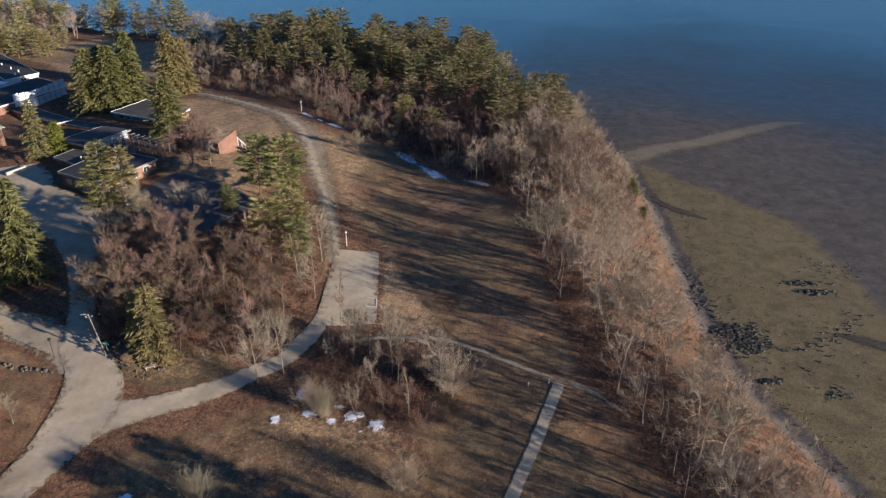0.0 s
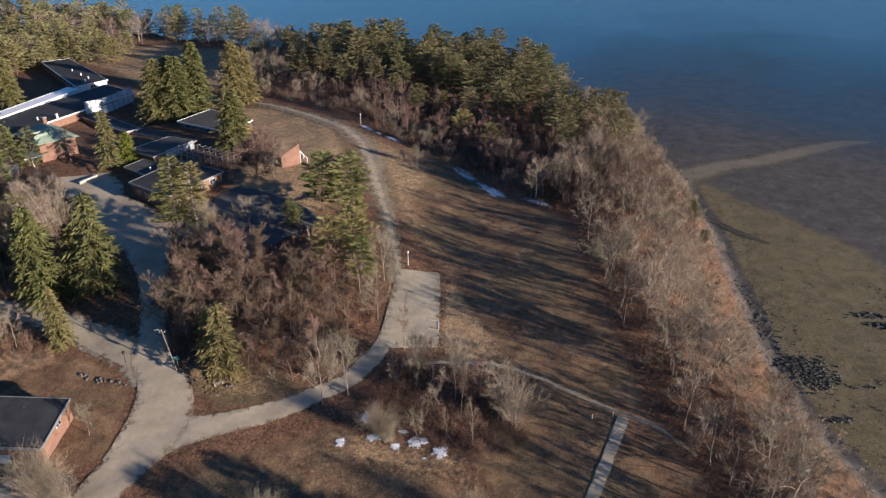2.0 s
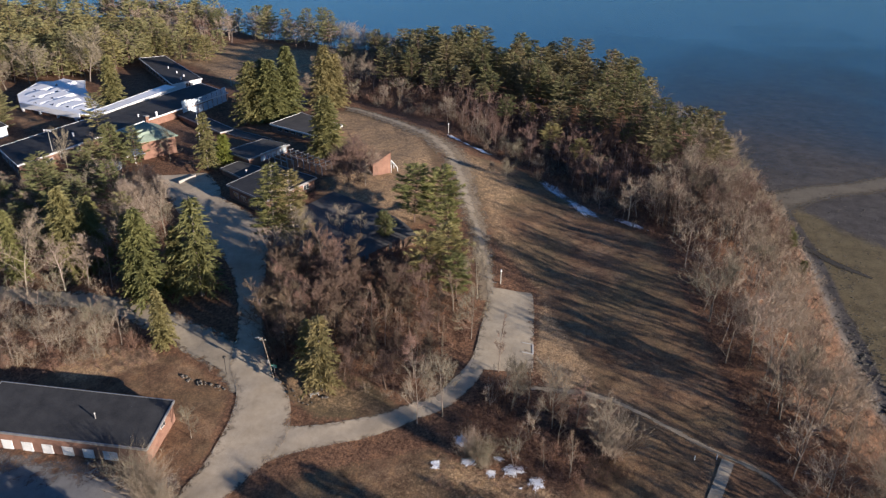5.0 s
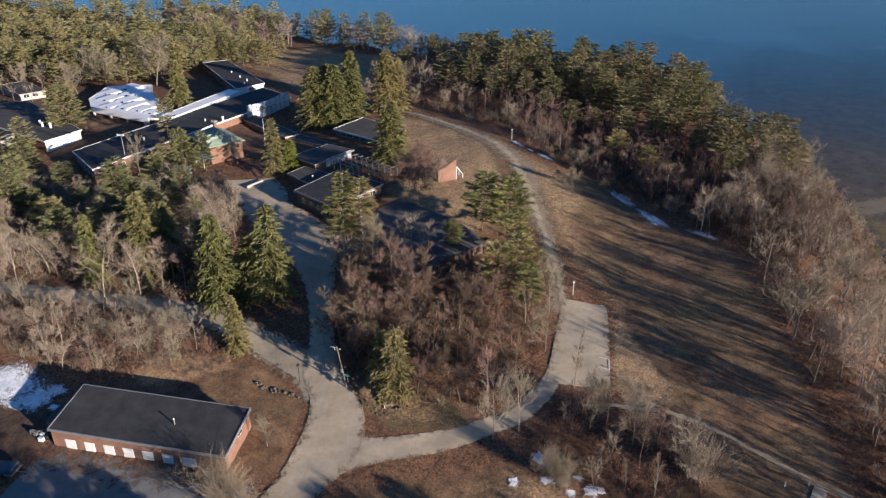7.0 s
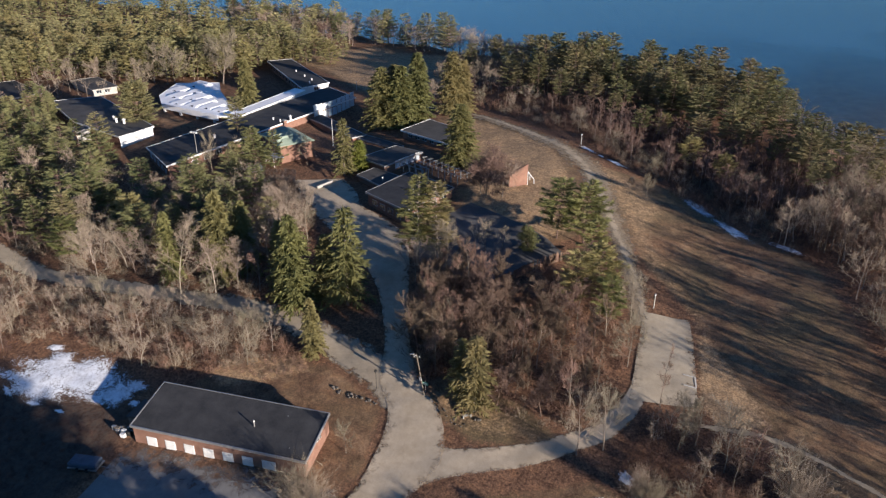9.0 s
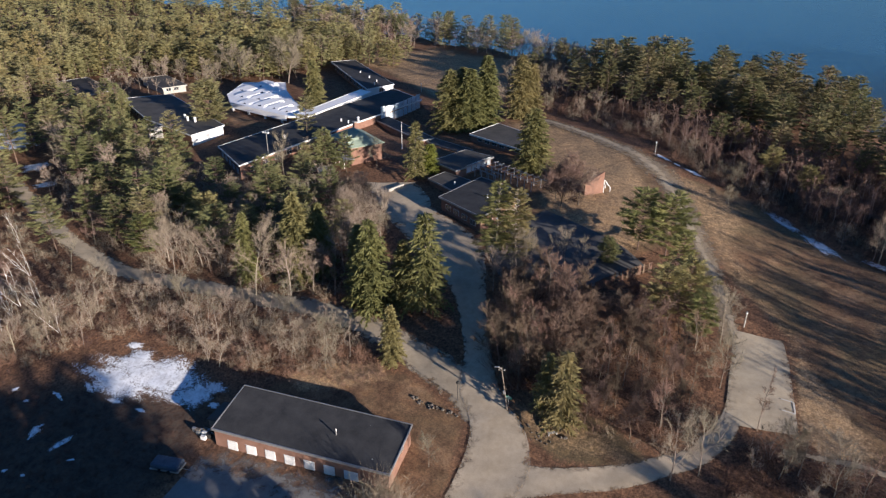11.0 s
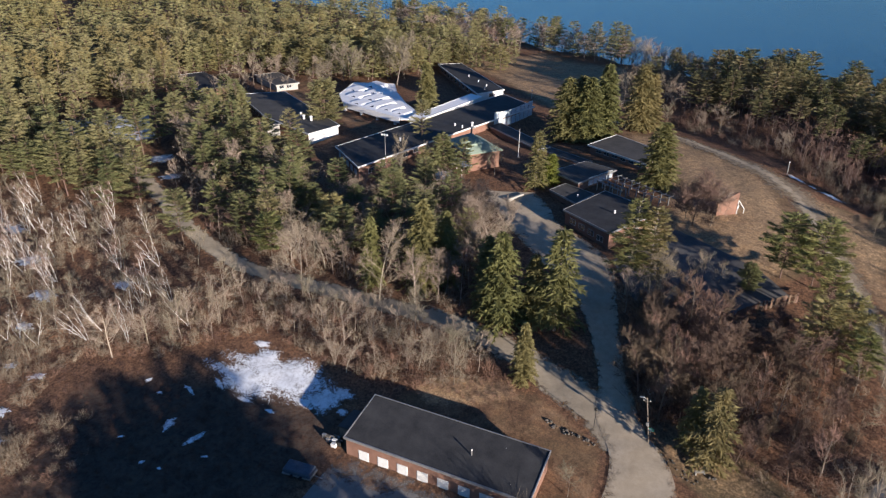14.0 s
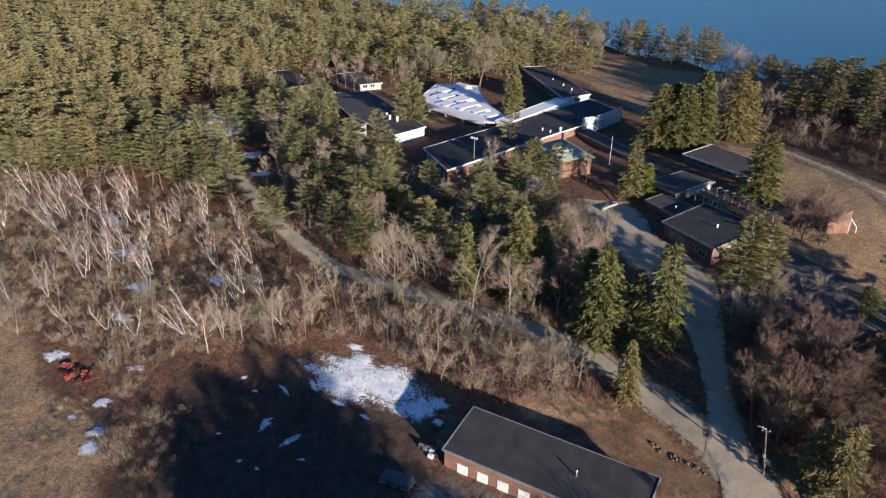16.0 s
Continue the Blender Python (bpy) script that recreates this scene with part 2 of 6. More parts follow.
def smooth_line(pts, step):
    """Catmull-Rom through rows of numbers, resampled."""
    P = [np.array(p, float) for p in pts]
    P = [2 * P[0] - P[1]] + P + [2 * P[-1] - P[-2]]
    out = []
    for a, b, c, d in zip(P, P[1:], P[2:], P[3:]):
        n = max(2, int(np.linalg.norm((c - b)[:2]) / step))
        for i in range(n):
            s = i / n
            out.append(0.5 * (2 * b + (c - a) * s + (2 * a - 5 * b + 4 * c - d) * s * s + (3 * b - a - 3 * c + d) * s ** 3))
    out.append(P[-2])
    return out


# ---- the land ----
SEA = -10.2
COAST = [(75, 20), (64, 60), (59, 85), (53, 108), (52, 128), (55, 166), (58, 200), (58, 235), (53, 262), (45, 300), (30, 338), (0, 356),
         (-40, 352), (-90, 360), (-170, 392), (-270, 430), (-420, 480), (-620, 560)]
COAST = [(260, -420), (120, -120)] + COAST + [(-1200, 900), (-3200, 1900)]
SHORE = np.array(COAST, float)


def sstep(a, b, x):
    q = np.clip((x - a) / (b - a), 0, 1)
    return q * q * (3 - 2 * q)


def smin(a, b, k):
    h = np.maximum(k - np.abs(a - b), 0) / k
    return np.minimum(a, b) - h * h * k / 4


def inland(x, y):
    """Metres from the shoreline, positive on land."""
    x, y = np.asarray(x, float), np.asarray(y, float)
    best, side = np.full(x.shape, 1e9), np.ones(x.shape)
    for (ax, ay), (bx, by) in zip(SHORE, SHORE[1:]):
        dx, dy = bx - ax, by - ay
        s = np.clip(((x - ax) * dx + (y - ay) * dy) / (dx * dx + dy * dy), 0, 1)
        d = np.hypot(ax + s * dx - x, ay + s * dy - y)
        near = d < best
        side = np.where(near, np.where(dx * (y - ay) - dy * (x - ax) > 0, 1.0, -1.0), side)
        best = np.where(near, d, best)
    return best * side


def wavy(x, y):
    return (np.sin(x * 0.31 + 1.3) * np.sin(y * 0.27 + 0.4) + 0.6 * np.sin(x * 0.83 - y * 0.41) * np.sin(y * 0.71 + 2.0)) * 0.10


def heights(x, y):
    x, y = np.asarray(x, float), np.asarray(y, float)
    d = inland(x, y)
    cap = 12.6 - 5.8 * sstep(-60, -5, x)
    land = -smin(-smin(1.3 + (y - 94) * 0.165, cap, 5), np.full(x.shape, 3.5), 3)
    bluff = 0.5 + (0.62 + 0.7 * sstep(225, 290, y) * (1 - sstep(-110, -60, x))) * d
    up = np.where(d > 0, np.maximum(0.0, smin(land - SEA, bluff, 6)), 0.0)
    sea = np.where(d > 0, 0.0, -np.minimum(3.5, np.maximum(0, -d - 25) * 0.010))
    up = up - 3.0 * np.exp(-(((x + 126) / 11) ** 2 + ((y - 224) / 15) ** 2) ** 1.5)
    return SEA + up + sea + wavy(x, y) * sstep(2, 12, d)


def ground(x, y):
    return float(heights(x, y))


def inside(poly, x, y):
    """Signed distance to a polygon, positive inside."""
    x, y = np.asarray(x, float), np.asarray(y, float)
    best, odd = np.full(x.shape, 1e9), np.zeros(x.shape, bool)
    for (ax, ay), (bx, by) in zip(poly, poly[1:] + poly[:1]):
        dx, dy = bx - ax, by - ay
        s = np.clip(((x - ax) * dx + (y - ay) * dy) / (dx * dx + dy * dy + 1e-9), 0, 1)
        best = np.minimum(best, np.hypot(ax + s * dx - x, ay + s * dy - y))
        if dy:
            odd ^= ((ay > y) != (by > y)) & (x < ax + (y - ay) * dx / dy)
    return np.where(odd, best, -best)


# areas of the plan
FIELD = [(-22, 200), (-5, 178), (10, 165), (15, 130), (18, 108), (20, 95), (25, 85), (34, 60), (-5, 55), (-10, 80), (0, 104), (-14, 110), (-16, 134), (-26, 150), (-38, 180), (-40, 205)]
LAWN = [(-72, 152), (-50, 147), (-40, 160), (-42, 180), (-50, 205), (-58, 220), (-85, 238), (-100, 236), (-98, 224), (-80, 198), (-76, 178)]
FAR_LAWN = [(-208, 315), (-170, 350), (-110, 335), (-100, 270), (-130, 250), (-165, 285)]
VERGE = [(-50, 60), (-53, 80), (-30, 90), (-10, 80), (-12, 60)]
YARD = [(-104, 90), (-98, 100), (-80, 103), (-67, 96), (-65, 82), (-73, 76), (-73, 90)]
KNOLL = [(-60, 98), (-50, 93), (-34, 95), (-45, 103), (-60, 106)]
ORANGE = [(-16, 134), (-10, 122), (-3, 108), (-12, 104), (-16, 110)]
ISLAND = [(-70, 131), (-56, 134), (-43, 142), (-33, 136), (-27, 124), (-27, 107), (-35, 98), (-49, 100), (-60, 106), (-66, 116)]
COURT = [(-237, 238), (-229, 246), (-213, 233), (-206, 214), (-195, 212), (-182, 205), (-172, 200), (-182, 196), (-205, 208), (-222, 220)]
RUST = [(-102, 96), (-96, 102), (-86, 105), (-82, 101), (-90, 96), (-97, 93)]
STRAW = [(-54, 214), (-42, 208), (-27, 198), (-22, 186), (-25, 168), (-21, 150), (-14, 136), (-9, 118), (-15, 108), (-17, 134), (-27, 150), (-36, 176), (-45, 200)]
# outline of the shade painted on the ground of the hollow
HOLLOW_SHADE = [(-160, 72), (-150, 80), (-139, 82), (-130, 86), (-108, 86), (-106, 76), (-108, 52), (-125, 42), (-145, 44), (-152, 56)]
SNOW_RIM = [(-31, 83), (-8, 80), (-8, 86), (-30, 90)]
DARK_SOIL = [(-215, 75), (-178, 58), (-160, 58), (-145, 46), (-150, 20), (-240, 20)]

GX = np.concatenate([-260 - np.geomspace(3200, 4, 26), np.arange(-260, 80, 1.5), 80 + np.geomspace(4, 4000, 28)])
GY = np.concatenate([20 - np.geomspace(700, 4, 16), np.arange(20, 290, 1.5), 290 + np.geomspace(4, 4200, 30)])
XX, YY = np.meshgrid(GX, GY)
ZZ = heights(XX, YY)


def make_ground():
    ny, nx = XX.shape
    idx = np.arange(nx * ny).reshape(ny, nx)
    quads = np.stack([idx[:-1, :-1], idx[:-1, 1:], idx[1:, 1:], idx[1:, :-1]], -1).reshape(-1, 4)
    ob = new("ground", mesh_from("ground", np.stack([XX, YY, ZZ], -1).reshape(-1, 3).tolist(), quads.tolist(), M_GROUND, True))
    d = inland(XX, YY)
    open_land = np.maximum.reduce([inside(a, XX, YY) for a in (FIELD, LAWN, FAR_LAWN, VERGE, YARD, KNOLL, DARK_SOIL, COURT)])
    litter = 1 - sstep(-3, 3, open_land)
    orange = np.maximum.reduce([sstep(-2, 3, inside(ORANGE, XX, YY)) * 0.8, sstep(-2, 6, inside(LAWN, XX, YY)) * 0.68, sstep(-2, 3, inside(KNOLL, XX, YY)) * 0.45,
                                sstep(-2, 4, inside(FAR_LAWN, XX, YY)) * 0.62, sstep(-3, 4, inside(ISLAND, XX, YY)) * 0.25, sstep(-2, 3, inside(SNOW_RIM, XX, YY)) * 0.6, sstep(-2, 3, inside(RUST, XX, YY)) * 0.9, sstep(-1, 3, inside(VERGE, XX, YY)) * 0.36, sstep(-5, 5, inside(STRAW, XX, YY)) * 0.55])
    mud = 1 - sstep(0, 4, d)
    wide = 43 - 32 * sstep(175, 240, YY)
    bay = sstep(2, 6, -d) * (1 - sstep(wide - 14, wide + 8, -d)) * (1 - 0.8 * sstep(225, 250, YY))
    soil = sstep(-3, 3, inside(DARK_SOIL, XX, YY))
    orange = np.maximum(orange, 0.62 * soil)
    col = np.stack([litter, orange, mud, bay], -1).reshape(-1, 4)
    a = ob.data.color_attributes.new("zone", "FLOAT_COLOR", "POINT")
    a.data.foreach_set("color", col.ravel().astype(np.float32))
    # weight of the painted hollow shade, not of moisture
    wet = ob.data.attributes.new("hollow_shade", "FLOAT", "POINT")
    wet.data.foreach_set("value", (sstep(-5, 4, inside(HOLLOW_SHADE, XX, YY)) * 0.6).ravel().astype(np.float32))
    return tagged(ob, "brown winter grass, leaf litter and mud flat", "ground", kind="structure")


make_ground()


def water_material():
    m, nt, bs, pos = blank("shallow_sea", 0.20, 0.5)
    n1, n2 = noisy(nt, pos, 0.010, 5, 0.6, 0.8), noisy(nt, pos, 0.45, 6, 0.7)
    att = nt.nodes.new("ShaderNodeAttribute")
    att.attribute_name = "depth"
    col = ramp(nt, n1, [(0.3, (0.014, 0.055, 0.098)), (0.7, (0.025, 0.080, 0.132))])
    nt.links.new(col, bs.inputs["Base Color"])
    f = maths(nt, "ADD", att.outputs["Fac"], maths(nt, "MULTIPLY", maths(nt, "SUBTRACT", n1, 0.5), 0.45))
    nt.links.new(ramp(nt, f, [(0.06, (0, 0, 0)), (0.92, (0.97, 0.97, 0.97))]), bs.inputs["Alpha"])
    bump(nt, bs, n2, 0.5, 0.22)
    return m


def make_water():
    gx = np.concatenate([-600 - np.geomspace(2800, 20, 10), np.arange(-600, 400, 6.0), 400 + np.geomspace(20, 4000, 14)])
    gy = np.concatenate([-200 - np.geomspace(900, 20, 6), np.arange(-200, 700, 6.0), 700 + np.geomspace(20, 4000, 14)])
    xx, yy = np.meshgrid(gx, gy)
    d = inland(xx, yy)
    ny, nx = xx.shape
    idx = np.arange(nx * ny).reshape(ny, nx)
    quads = np.stack([idx[:-1, :-1], idx[:-1, 1:], idx[1:, 1:], idx[1:, :-1]], -1).reshape(-1, 4)
    keep = (d.ravel()[quads] < 25).any(axis=1)
    used, inv = np.unique(quads[keep], return_inverse=True)
    P = np.stack([xx.ravel(), yy.ravel(), np.full(nx * ny, SEA + 0.05)], -1)[used]
    ob = new("water", mesh_from("water", P.tolist(), inv.reshape(-1, 4).tolist(), water_material()))
    # deep water lies past the flats, which are widest in the south-east bay
    north = 0.38 * sstep(225, 380, yy + 0.15 * (xx - 60))
    depth = (1 - (1 - north) * (1 - 0.95 * sstep(30, 400, -d) ** 0.85)) * sstep(-1, 14, -d)
    depth = depth + (np.maximum(depth, sstep(-2, 10, -d)) - depth) * (1 - sstep(-150, 120, xx - 0.5 * (yy - 360)))
    a = ob.data.attributes.new("depth", "FLOAT", "POINT")
    a.data.foreach_set("value", depth.ravel()[used].astype(np.float32))
    return tagged(ob, "calm blue sea over shallow flats", "water", kind="structure")


make_water()


def ribbon(name, rows, material, lift, label, category="road", step=1.2, across=7, ragged=0.35):
    """A draped strip. Rows: left x, y, right x, y."""
    L = smooth_line(rows, step)
    rng = np.random.default_rng(len(name))
    P, Fc = [], []
    wob = np.cumsum(rng.normal(0, 0.12, (len(L), 2)), 0)
    wob -= np.linspace(0, 1, len(L))[:, None] * wob[-1]
    for i, r in enumerate(L):
        a, b = np.array(r[:2]), np.array(r[2:])
        u = (b - a) / (np.linalg.norm(b - a) + 1e-6)
        a, b = a + u * np.clip(wob[i, 0], -1, 1) * ragged, b + u * np.clip(wob[i, 1], -1, 1) * ragged
        for k in range(across):
            q = a + (b - a) * k / (across - 1)
            P.append((q[0], q[1], 0))
    P = np.array(P)
    P[:, 2] = heights(P[:, 0], P[:, 1]) + lift
    for i in range(len(L) - 1):
        for k in range(across - 1):
            o = i * across + k
            Fc.append((o, o + 1, o + across + 1, o + across))
    ob = new(name, mesh_from(name, P.tolist(), Fc, material, True))
    a = ob.data.attributes.new("rim", "FLOAT", "POINT")
    a.data.foreach_set("value", np.tile(np.abs(np.linspace(-1, 1, across)), len(L)).astype(np.float32))
    return tagged(ob, label, category, kind="structure")


def centre_rows(pts, width):
    """Rows for ribbon() from a centre line; width may be one number or one a point."""
    rows, n = [], len(pts)
    for i, (x, y) in enumerate(pts):
        ax, ay = pts[max(i - 1, 0)]
        bx, by = pts[min(i + 1, n - 1)]
        l = math.hypot(bx - ax, by - ay)
        w = (width[i] if isinstance(width, (list, tuple)) else width) / 2
        nx, ny = -(by - ay) / l, (bx - ax) / l
        rows.append((x + nx * w, y + ny * w, x - nx * w, y - ny * w))
    return rows


ribbon("road_drive", [(-84, 40, -76, 38), (-74, 62, -66, 60), (-66, 76, -58, 77), (-64.4, 87.5, -53.6, 88), (-65.6, 95.5, -56.8, 97.5), (-70, 102.5, -61.5, 102), (-72.8, 112.6, -66, 110),
                      (-79.2, 125.6, -71, 121.5), (-86, 134, -75.5, 135), (-95, 141.5, -79.5, 145.5), (-102.5, 148, -85.5, 151), (-108.5, 154, -95.5, 157.4), (-114.5, 160, -100.5, 164.5), (-119.5, 166.5, -107, 171)],
       M_ROAD, 0.15, "worn pale asphalt drive")
ribbon("road_west", centre_rows([(-64, 99), (-71, 104), (-80, 108), (-92, 112.5), (-103, 114.5), (-113, 114.5), (-127, 114), (-140, 113.5), (-153, 113.5), (-166, 116.5), (-183, 123), (-200, 131.5), (-214, 138), (-235, 148), (-262, 158)],
                                [8.5, 8, 7, 6, 5.4, 5, 4.6, 4.4, 4.4, 4.4, 4.4, 4.4, 4.6, 6, 8]), M_LANE, 0.10, "narrow worn lane through the trees")
ribbon("road_lane", centre_rows([(-58, 86.5), (-54, 87.5), (-50.5, 88.7), (-44.3, 91.2), (-38.5, 94), (-35, 96.6), (-30.4, 100), (-26.8, 105.6), (-25, 111.5), (-24.7, 120)],
                                [9, 6.5, 5, 4.2, 3.8, 3.6, 3.6, 3.6, 3.2, 3]), M_ROAD, 0.09, "pale asphalt side lane")
ribbon("path_ring", centre_rows([(-25, 118), (-25.2, 128), (-28, 143), (-32.2, 158.7), (-37.3, 175.5), (-43, 195), (-50.2, 210), (-58.9, 219.5), (-73, 231.5), (-89.3, 241.5), (-104, 246), (-120, 247)],
                                [3.4, 3.6, 4.2, 5.4, 7.0, 9.0, 9.4, 8.6, 7.4, 6.0, 5.0, 5.0]), M_PATH, 0.08, "gravel track along the field", across=13)
ribbon("verge_ring", centre_rows([(-26, 128), (-28.5, 143), (-32.2, 158.7), (-37, 175.5), (-42, 195), (-49.5, 209), (-58, 218), (-73, 230.5), (-88, 240)],
                                 [6, 8, 10, 12, 16, 18, 15, 11, 8]), M_DUST, 0.05, "dusty trodden grass beside the gravel track", "verge", across=15)
ribbon("lot", [(-25.8, 132.6, -16.9, 132.8), (-25.9, 126, -16.2, 126), (-26.2, 118, -15.8, 118), (-26.6, 108, -15.4, 109)], M_LOT, 0.12, "small pale asphalt court", "pavement", ragged=0.3, across=13)
ribbon("path_pale", centre_rows([(15.8, 94.8), (11.1, 83.6), (6.6, 73.4), (1, 60), (-6, 44)], 1.9), M_LOT, 0.10, "straight pale paved path", "path", ragged=0.05)
ribbon("path_worn", centre_rows([(-17.7, 105), (-7.7, 105.6), (-1.5, 104.6), (5, 101.4), (14.1, 96.4), (21, 93), (26, 88)], [2.0, 2.2, 2.0, 1.8, 1.6, 2.0, 1.5]), M_WORN, 0.06, "faint trodden gravel path", "path")
ribbon("lot_parking", [(-79.5, 146.5, -70, 166), (-71, 134, -52, 156), (-57.8, 132, -44, 148.2)], M_DARKLOT, 0.10, "dark asphalt parking yard", "pavement", across=15, ragged=0.1)
ribbon("apron", [(-106, 50, -105, 78.6), (-103, 54, -101, 79.3), (-88, 56, -88, 79.8), (-73, 58, -73, 80), (-66, 62, -66, 78)], M_APRON, 0.05, "dark asphalt yard before the garages", "pavement", across=17, ragged=0.1)
ribbon("verge_drive", [(-67.6, 76, -56.5, 77), (-66.2, 87.5, -52.5, 86), (-67.6, 95.5, -55.0, 98), (-72, 103, -60, 103), (-74.8, 113.4, -64.6, 109.6), (-81, 127, -69.5, 120.5)], M_DUST, 0.075, "sandy worn verge of the drive", "verge", across=13)
ribbon("verge_lane", centre_rows([(-56, 87), (-50.5, 88.7), (-44.3, 91.2), (-38.5, 94), (-35, 96.6), (-30.4, 100), (-26.8, 105.6)], [12, 8, 6.6, 5.8, 5.4, 5.2, 5]), M_DUST, 0.055, "sandy worn verge of the side lane", "verge", across=11)
ribbon("lot_north", [(-273, 156.5, -256, 145), (-262, 167.5, -245, 149), (-251, 176, -232.5, 160)], paving("snow_dusted_asphalt", (0.34, 0.345, 0.36), (0.62, 0.63, 0.65), 0.95, 0.05), 0.10, "snow-dusted asphalt court among the pines", "pavement", across=13, ragged=0.4)
M_WETMUD = paving("wet_dark_mud", (0.05, 0.044, 0.036), (0.085, 0.074, 0.058), 1.0, 0.45)
ribbon("tide_pool", centre_rows([(55.5, 208), (60.7, 201.6), (65.2, 194.3), (71.5, 188)], [2, 5, 6, 2.5]), M_WETMUD, 0.07, "dark wet channel in the mud", "mud", across=9)
ribbon("tide_pool", centre_rows([(79.5, 128), (83.5, 126), (88, 123.5), (91, 123)], [2, 6, 7, 2]), M_WETMUD, 0.07, "shallow dark pool in the mud", "mud", across=9)

# ---- trees ----
class Shape:
    """Gathers vertices and faces of tubes, needles and sprays."""
    def __init__(self):
        self.v, self.f = [], []

    def tube(self, p, q, r0, r1, sides=3):
        ax = (q - p).normalized()
        u = ax.orthogonal().normalized()
        w = ax.cross(u)
        o = len(self.v)
        for c, r in ((p, r0), (q, r1)):
            for k in range(sides):
                a = 2 * math.pi * k / sides
                self.v.append(c + (u * math.cos(a) + w * math.sin(a)) * r)
        for k in range(sides):
            n = (k + 1) % sides
            self.f.append((o + k, o + n, o + sides + n, o + sides + k))

    def spike(self, p, q, r):
        ax = (q - p).normalized()
        u = ax.orthogonal().normalized()
        w = ax.cross(u)
        o = len(self.v)
        self.v += [p + u * r, p - u * r * 0.5 + w * r * 0.87, p - u * r * 0.5 - w * r * 0.87, q]
        self.f += [(o, o + 1, o + 3), (o + 1, o + 2, o + 3), (o + 2, o, o + 3)]

    def blade(self, p, q, width, up):
        side = (q - p).cross(up)
        if side.length < 1e-6:
            return
        side = side.normalized() * width
        o = len(self.v)
        m = p.lerp(q, 0.45)
        self.v += [p, m + side, q, m - side]
        self.f.append((o, o + 1, o + 2, o + 3))

    def sliver(self, p, q, width, up):
        side = (q - p).cross(up)
        if side.length < 1e-6:
            return
        side = side.normalized() * width
        o = len(self.v)
        self.v += [p + side, p - side, q]
        self.f.append((o, o + 1, o + 2))

    def clump(self, c, r, rnd, up):
        """A ragged tent of needles: an uneven rim and a peak."""
        o, a0, k = len(self.v), rnd.uniform(0, 6.28), 5
        u = up.orthogonal().normalized()
        w = up.cross(u)
        for i in range(k):
            a = a0 + 6.283 * i / k + rnd.uniform(-.35, .35)
            self.v.append(c + (u * math.cos(a) + w * math.sin(a)) * r * rnd.uniform(0.55, 1.35) - up * r * rnd.uniform(0.0, 0.45))
        self.v.append(c + up * r * rnd.uniform(0.35, 0.7))
        self.f += [(o + i, o + (i + 1) % k, o + k) for i in range(k)]

    def mesh(self, name, material):
        return mesh_from(name, [tuple(v) for v in self.v], self.f, material)


def bent(d, r, amount, up=0.0):
    d = d + Vector((r.uniform(-1, 1), r.uniform(-1, 1), r.uniform(-1, 1) + up)) * amount
    return d.normalized()


def bare_tree(seed, h=12.0, limbs=10, spread=1.0, clear=0.25, dense=1.0, lean=0.0, stems=1, twig=0.03, rise=0.45, girth=1.0):
    """A leafless broadleaf tree: trunk with limbs, and a crown of branches and twigs."""
    r = random.Random(seed)
    wood, crown = Shape(), Shape()

    def some(x):
        return int(x) + (r.random() < x - int(x))

    def branch(p, d, length, rad, level):
        if level == 3:
            q = p + d * length
            crown.sliver(p, q, max(rad * 0.6, twig * 0.7), Vector((r.uniform(-1, 1), r.uniform(-1, 1), r.uniform(-1, 1))))
            for _ in range(some(6.0 * dense)):
                a = p.lerp(q, r.uniform(0.15, 1))
                crown.sliver(a, a + bent(d, r, 0.95, 0.2) * length * r.uniform(0.6, 1.6), twig * 0.45, Vector((r.uniform(-1, 1), r.uniform(-1, 1), r.uniform(-1, 1))))
            return
        segs = 3 if level == 1 else 2
        for i in range(segs):
            d = bent(d, r, 0.26, 0.30)
            q = p + d * length / segs
            r1 = max(rad * 0.68, 0.03)
            (wood if level < 2 else crown).tube(p, q, rad, r1, 4 if level == 1 else 3)
            kids = (0.7, 1.7, 2.6)[i] if level == 1 else (1.6, 2.6)[i]
            for _ in range(some(kids * dense)):
                branch(p.lerp(q, r.uniform(0.3, 1)), bent(d, r, 0.95, 0.15), length * r.uniform(0.40, 0.68), rad * 0.45, level + 1)
            p, rad = q, r1
        branch(p, bent(d, r, 0.2, 0.3), length * 0.45, rad * 0.8, level + 1)

    for s in range(stems):
        a = r.uniform(0, 6.28)
        p = Vector((math.cos(a), math.sin(a), 0)) * (0.10 if stems > 1 else 0)
        k = r.uniform(0.15, 0.4) if stems > 1 else lean
        d = Vector((math.cos(a) * k, math.sin(a) * k, 1)).normalized()
        rad = girth * h * 0.0115 / stems ** 0.35
        p -= Vector((0, 0, 0.4))
        n = 7
        for i in range(n):
            d = bent(d, r, 0.10, 0.45)
            q = p + d * (h * r.uniform(0.68, 0.80) / n)
            r1 = rad * (1 - 0.11 - 0.04 * i / n)
            wood.tube(p, q, rad * (1.25 if i == 0 else 1), r1, 6)
            t = (i + 0.5) / n
            if t > clear:
                for _ in range(some(limbs / (n * (1 - clear)) / stems ** 0.5)):
                    az = r.uniform(0, 6.28)
                    dd = Vector((math.cos(az), math.sin(az), rise + 0.7 * t)).normalized()
                    branch(p.lerp(q, r.uniform(0, 1)), dd, h * spread * (0.40 - 0.20 * t) * r.uniform(0.65, 1.25), rad * 0.42, 1)
            p, rad = q, r1
        branch(p, d, h * 0.16, rad, 1)
    return wood, crown


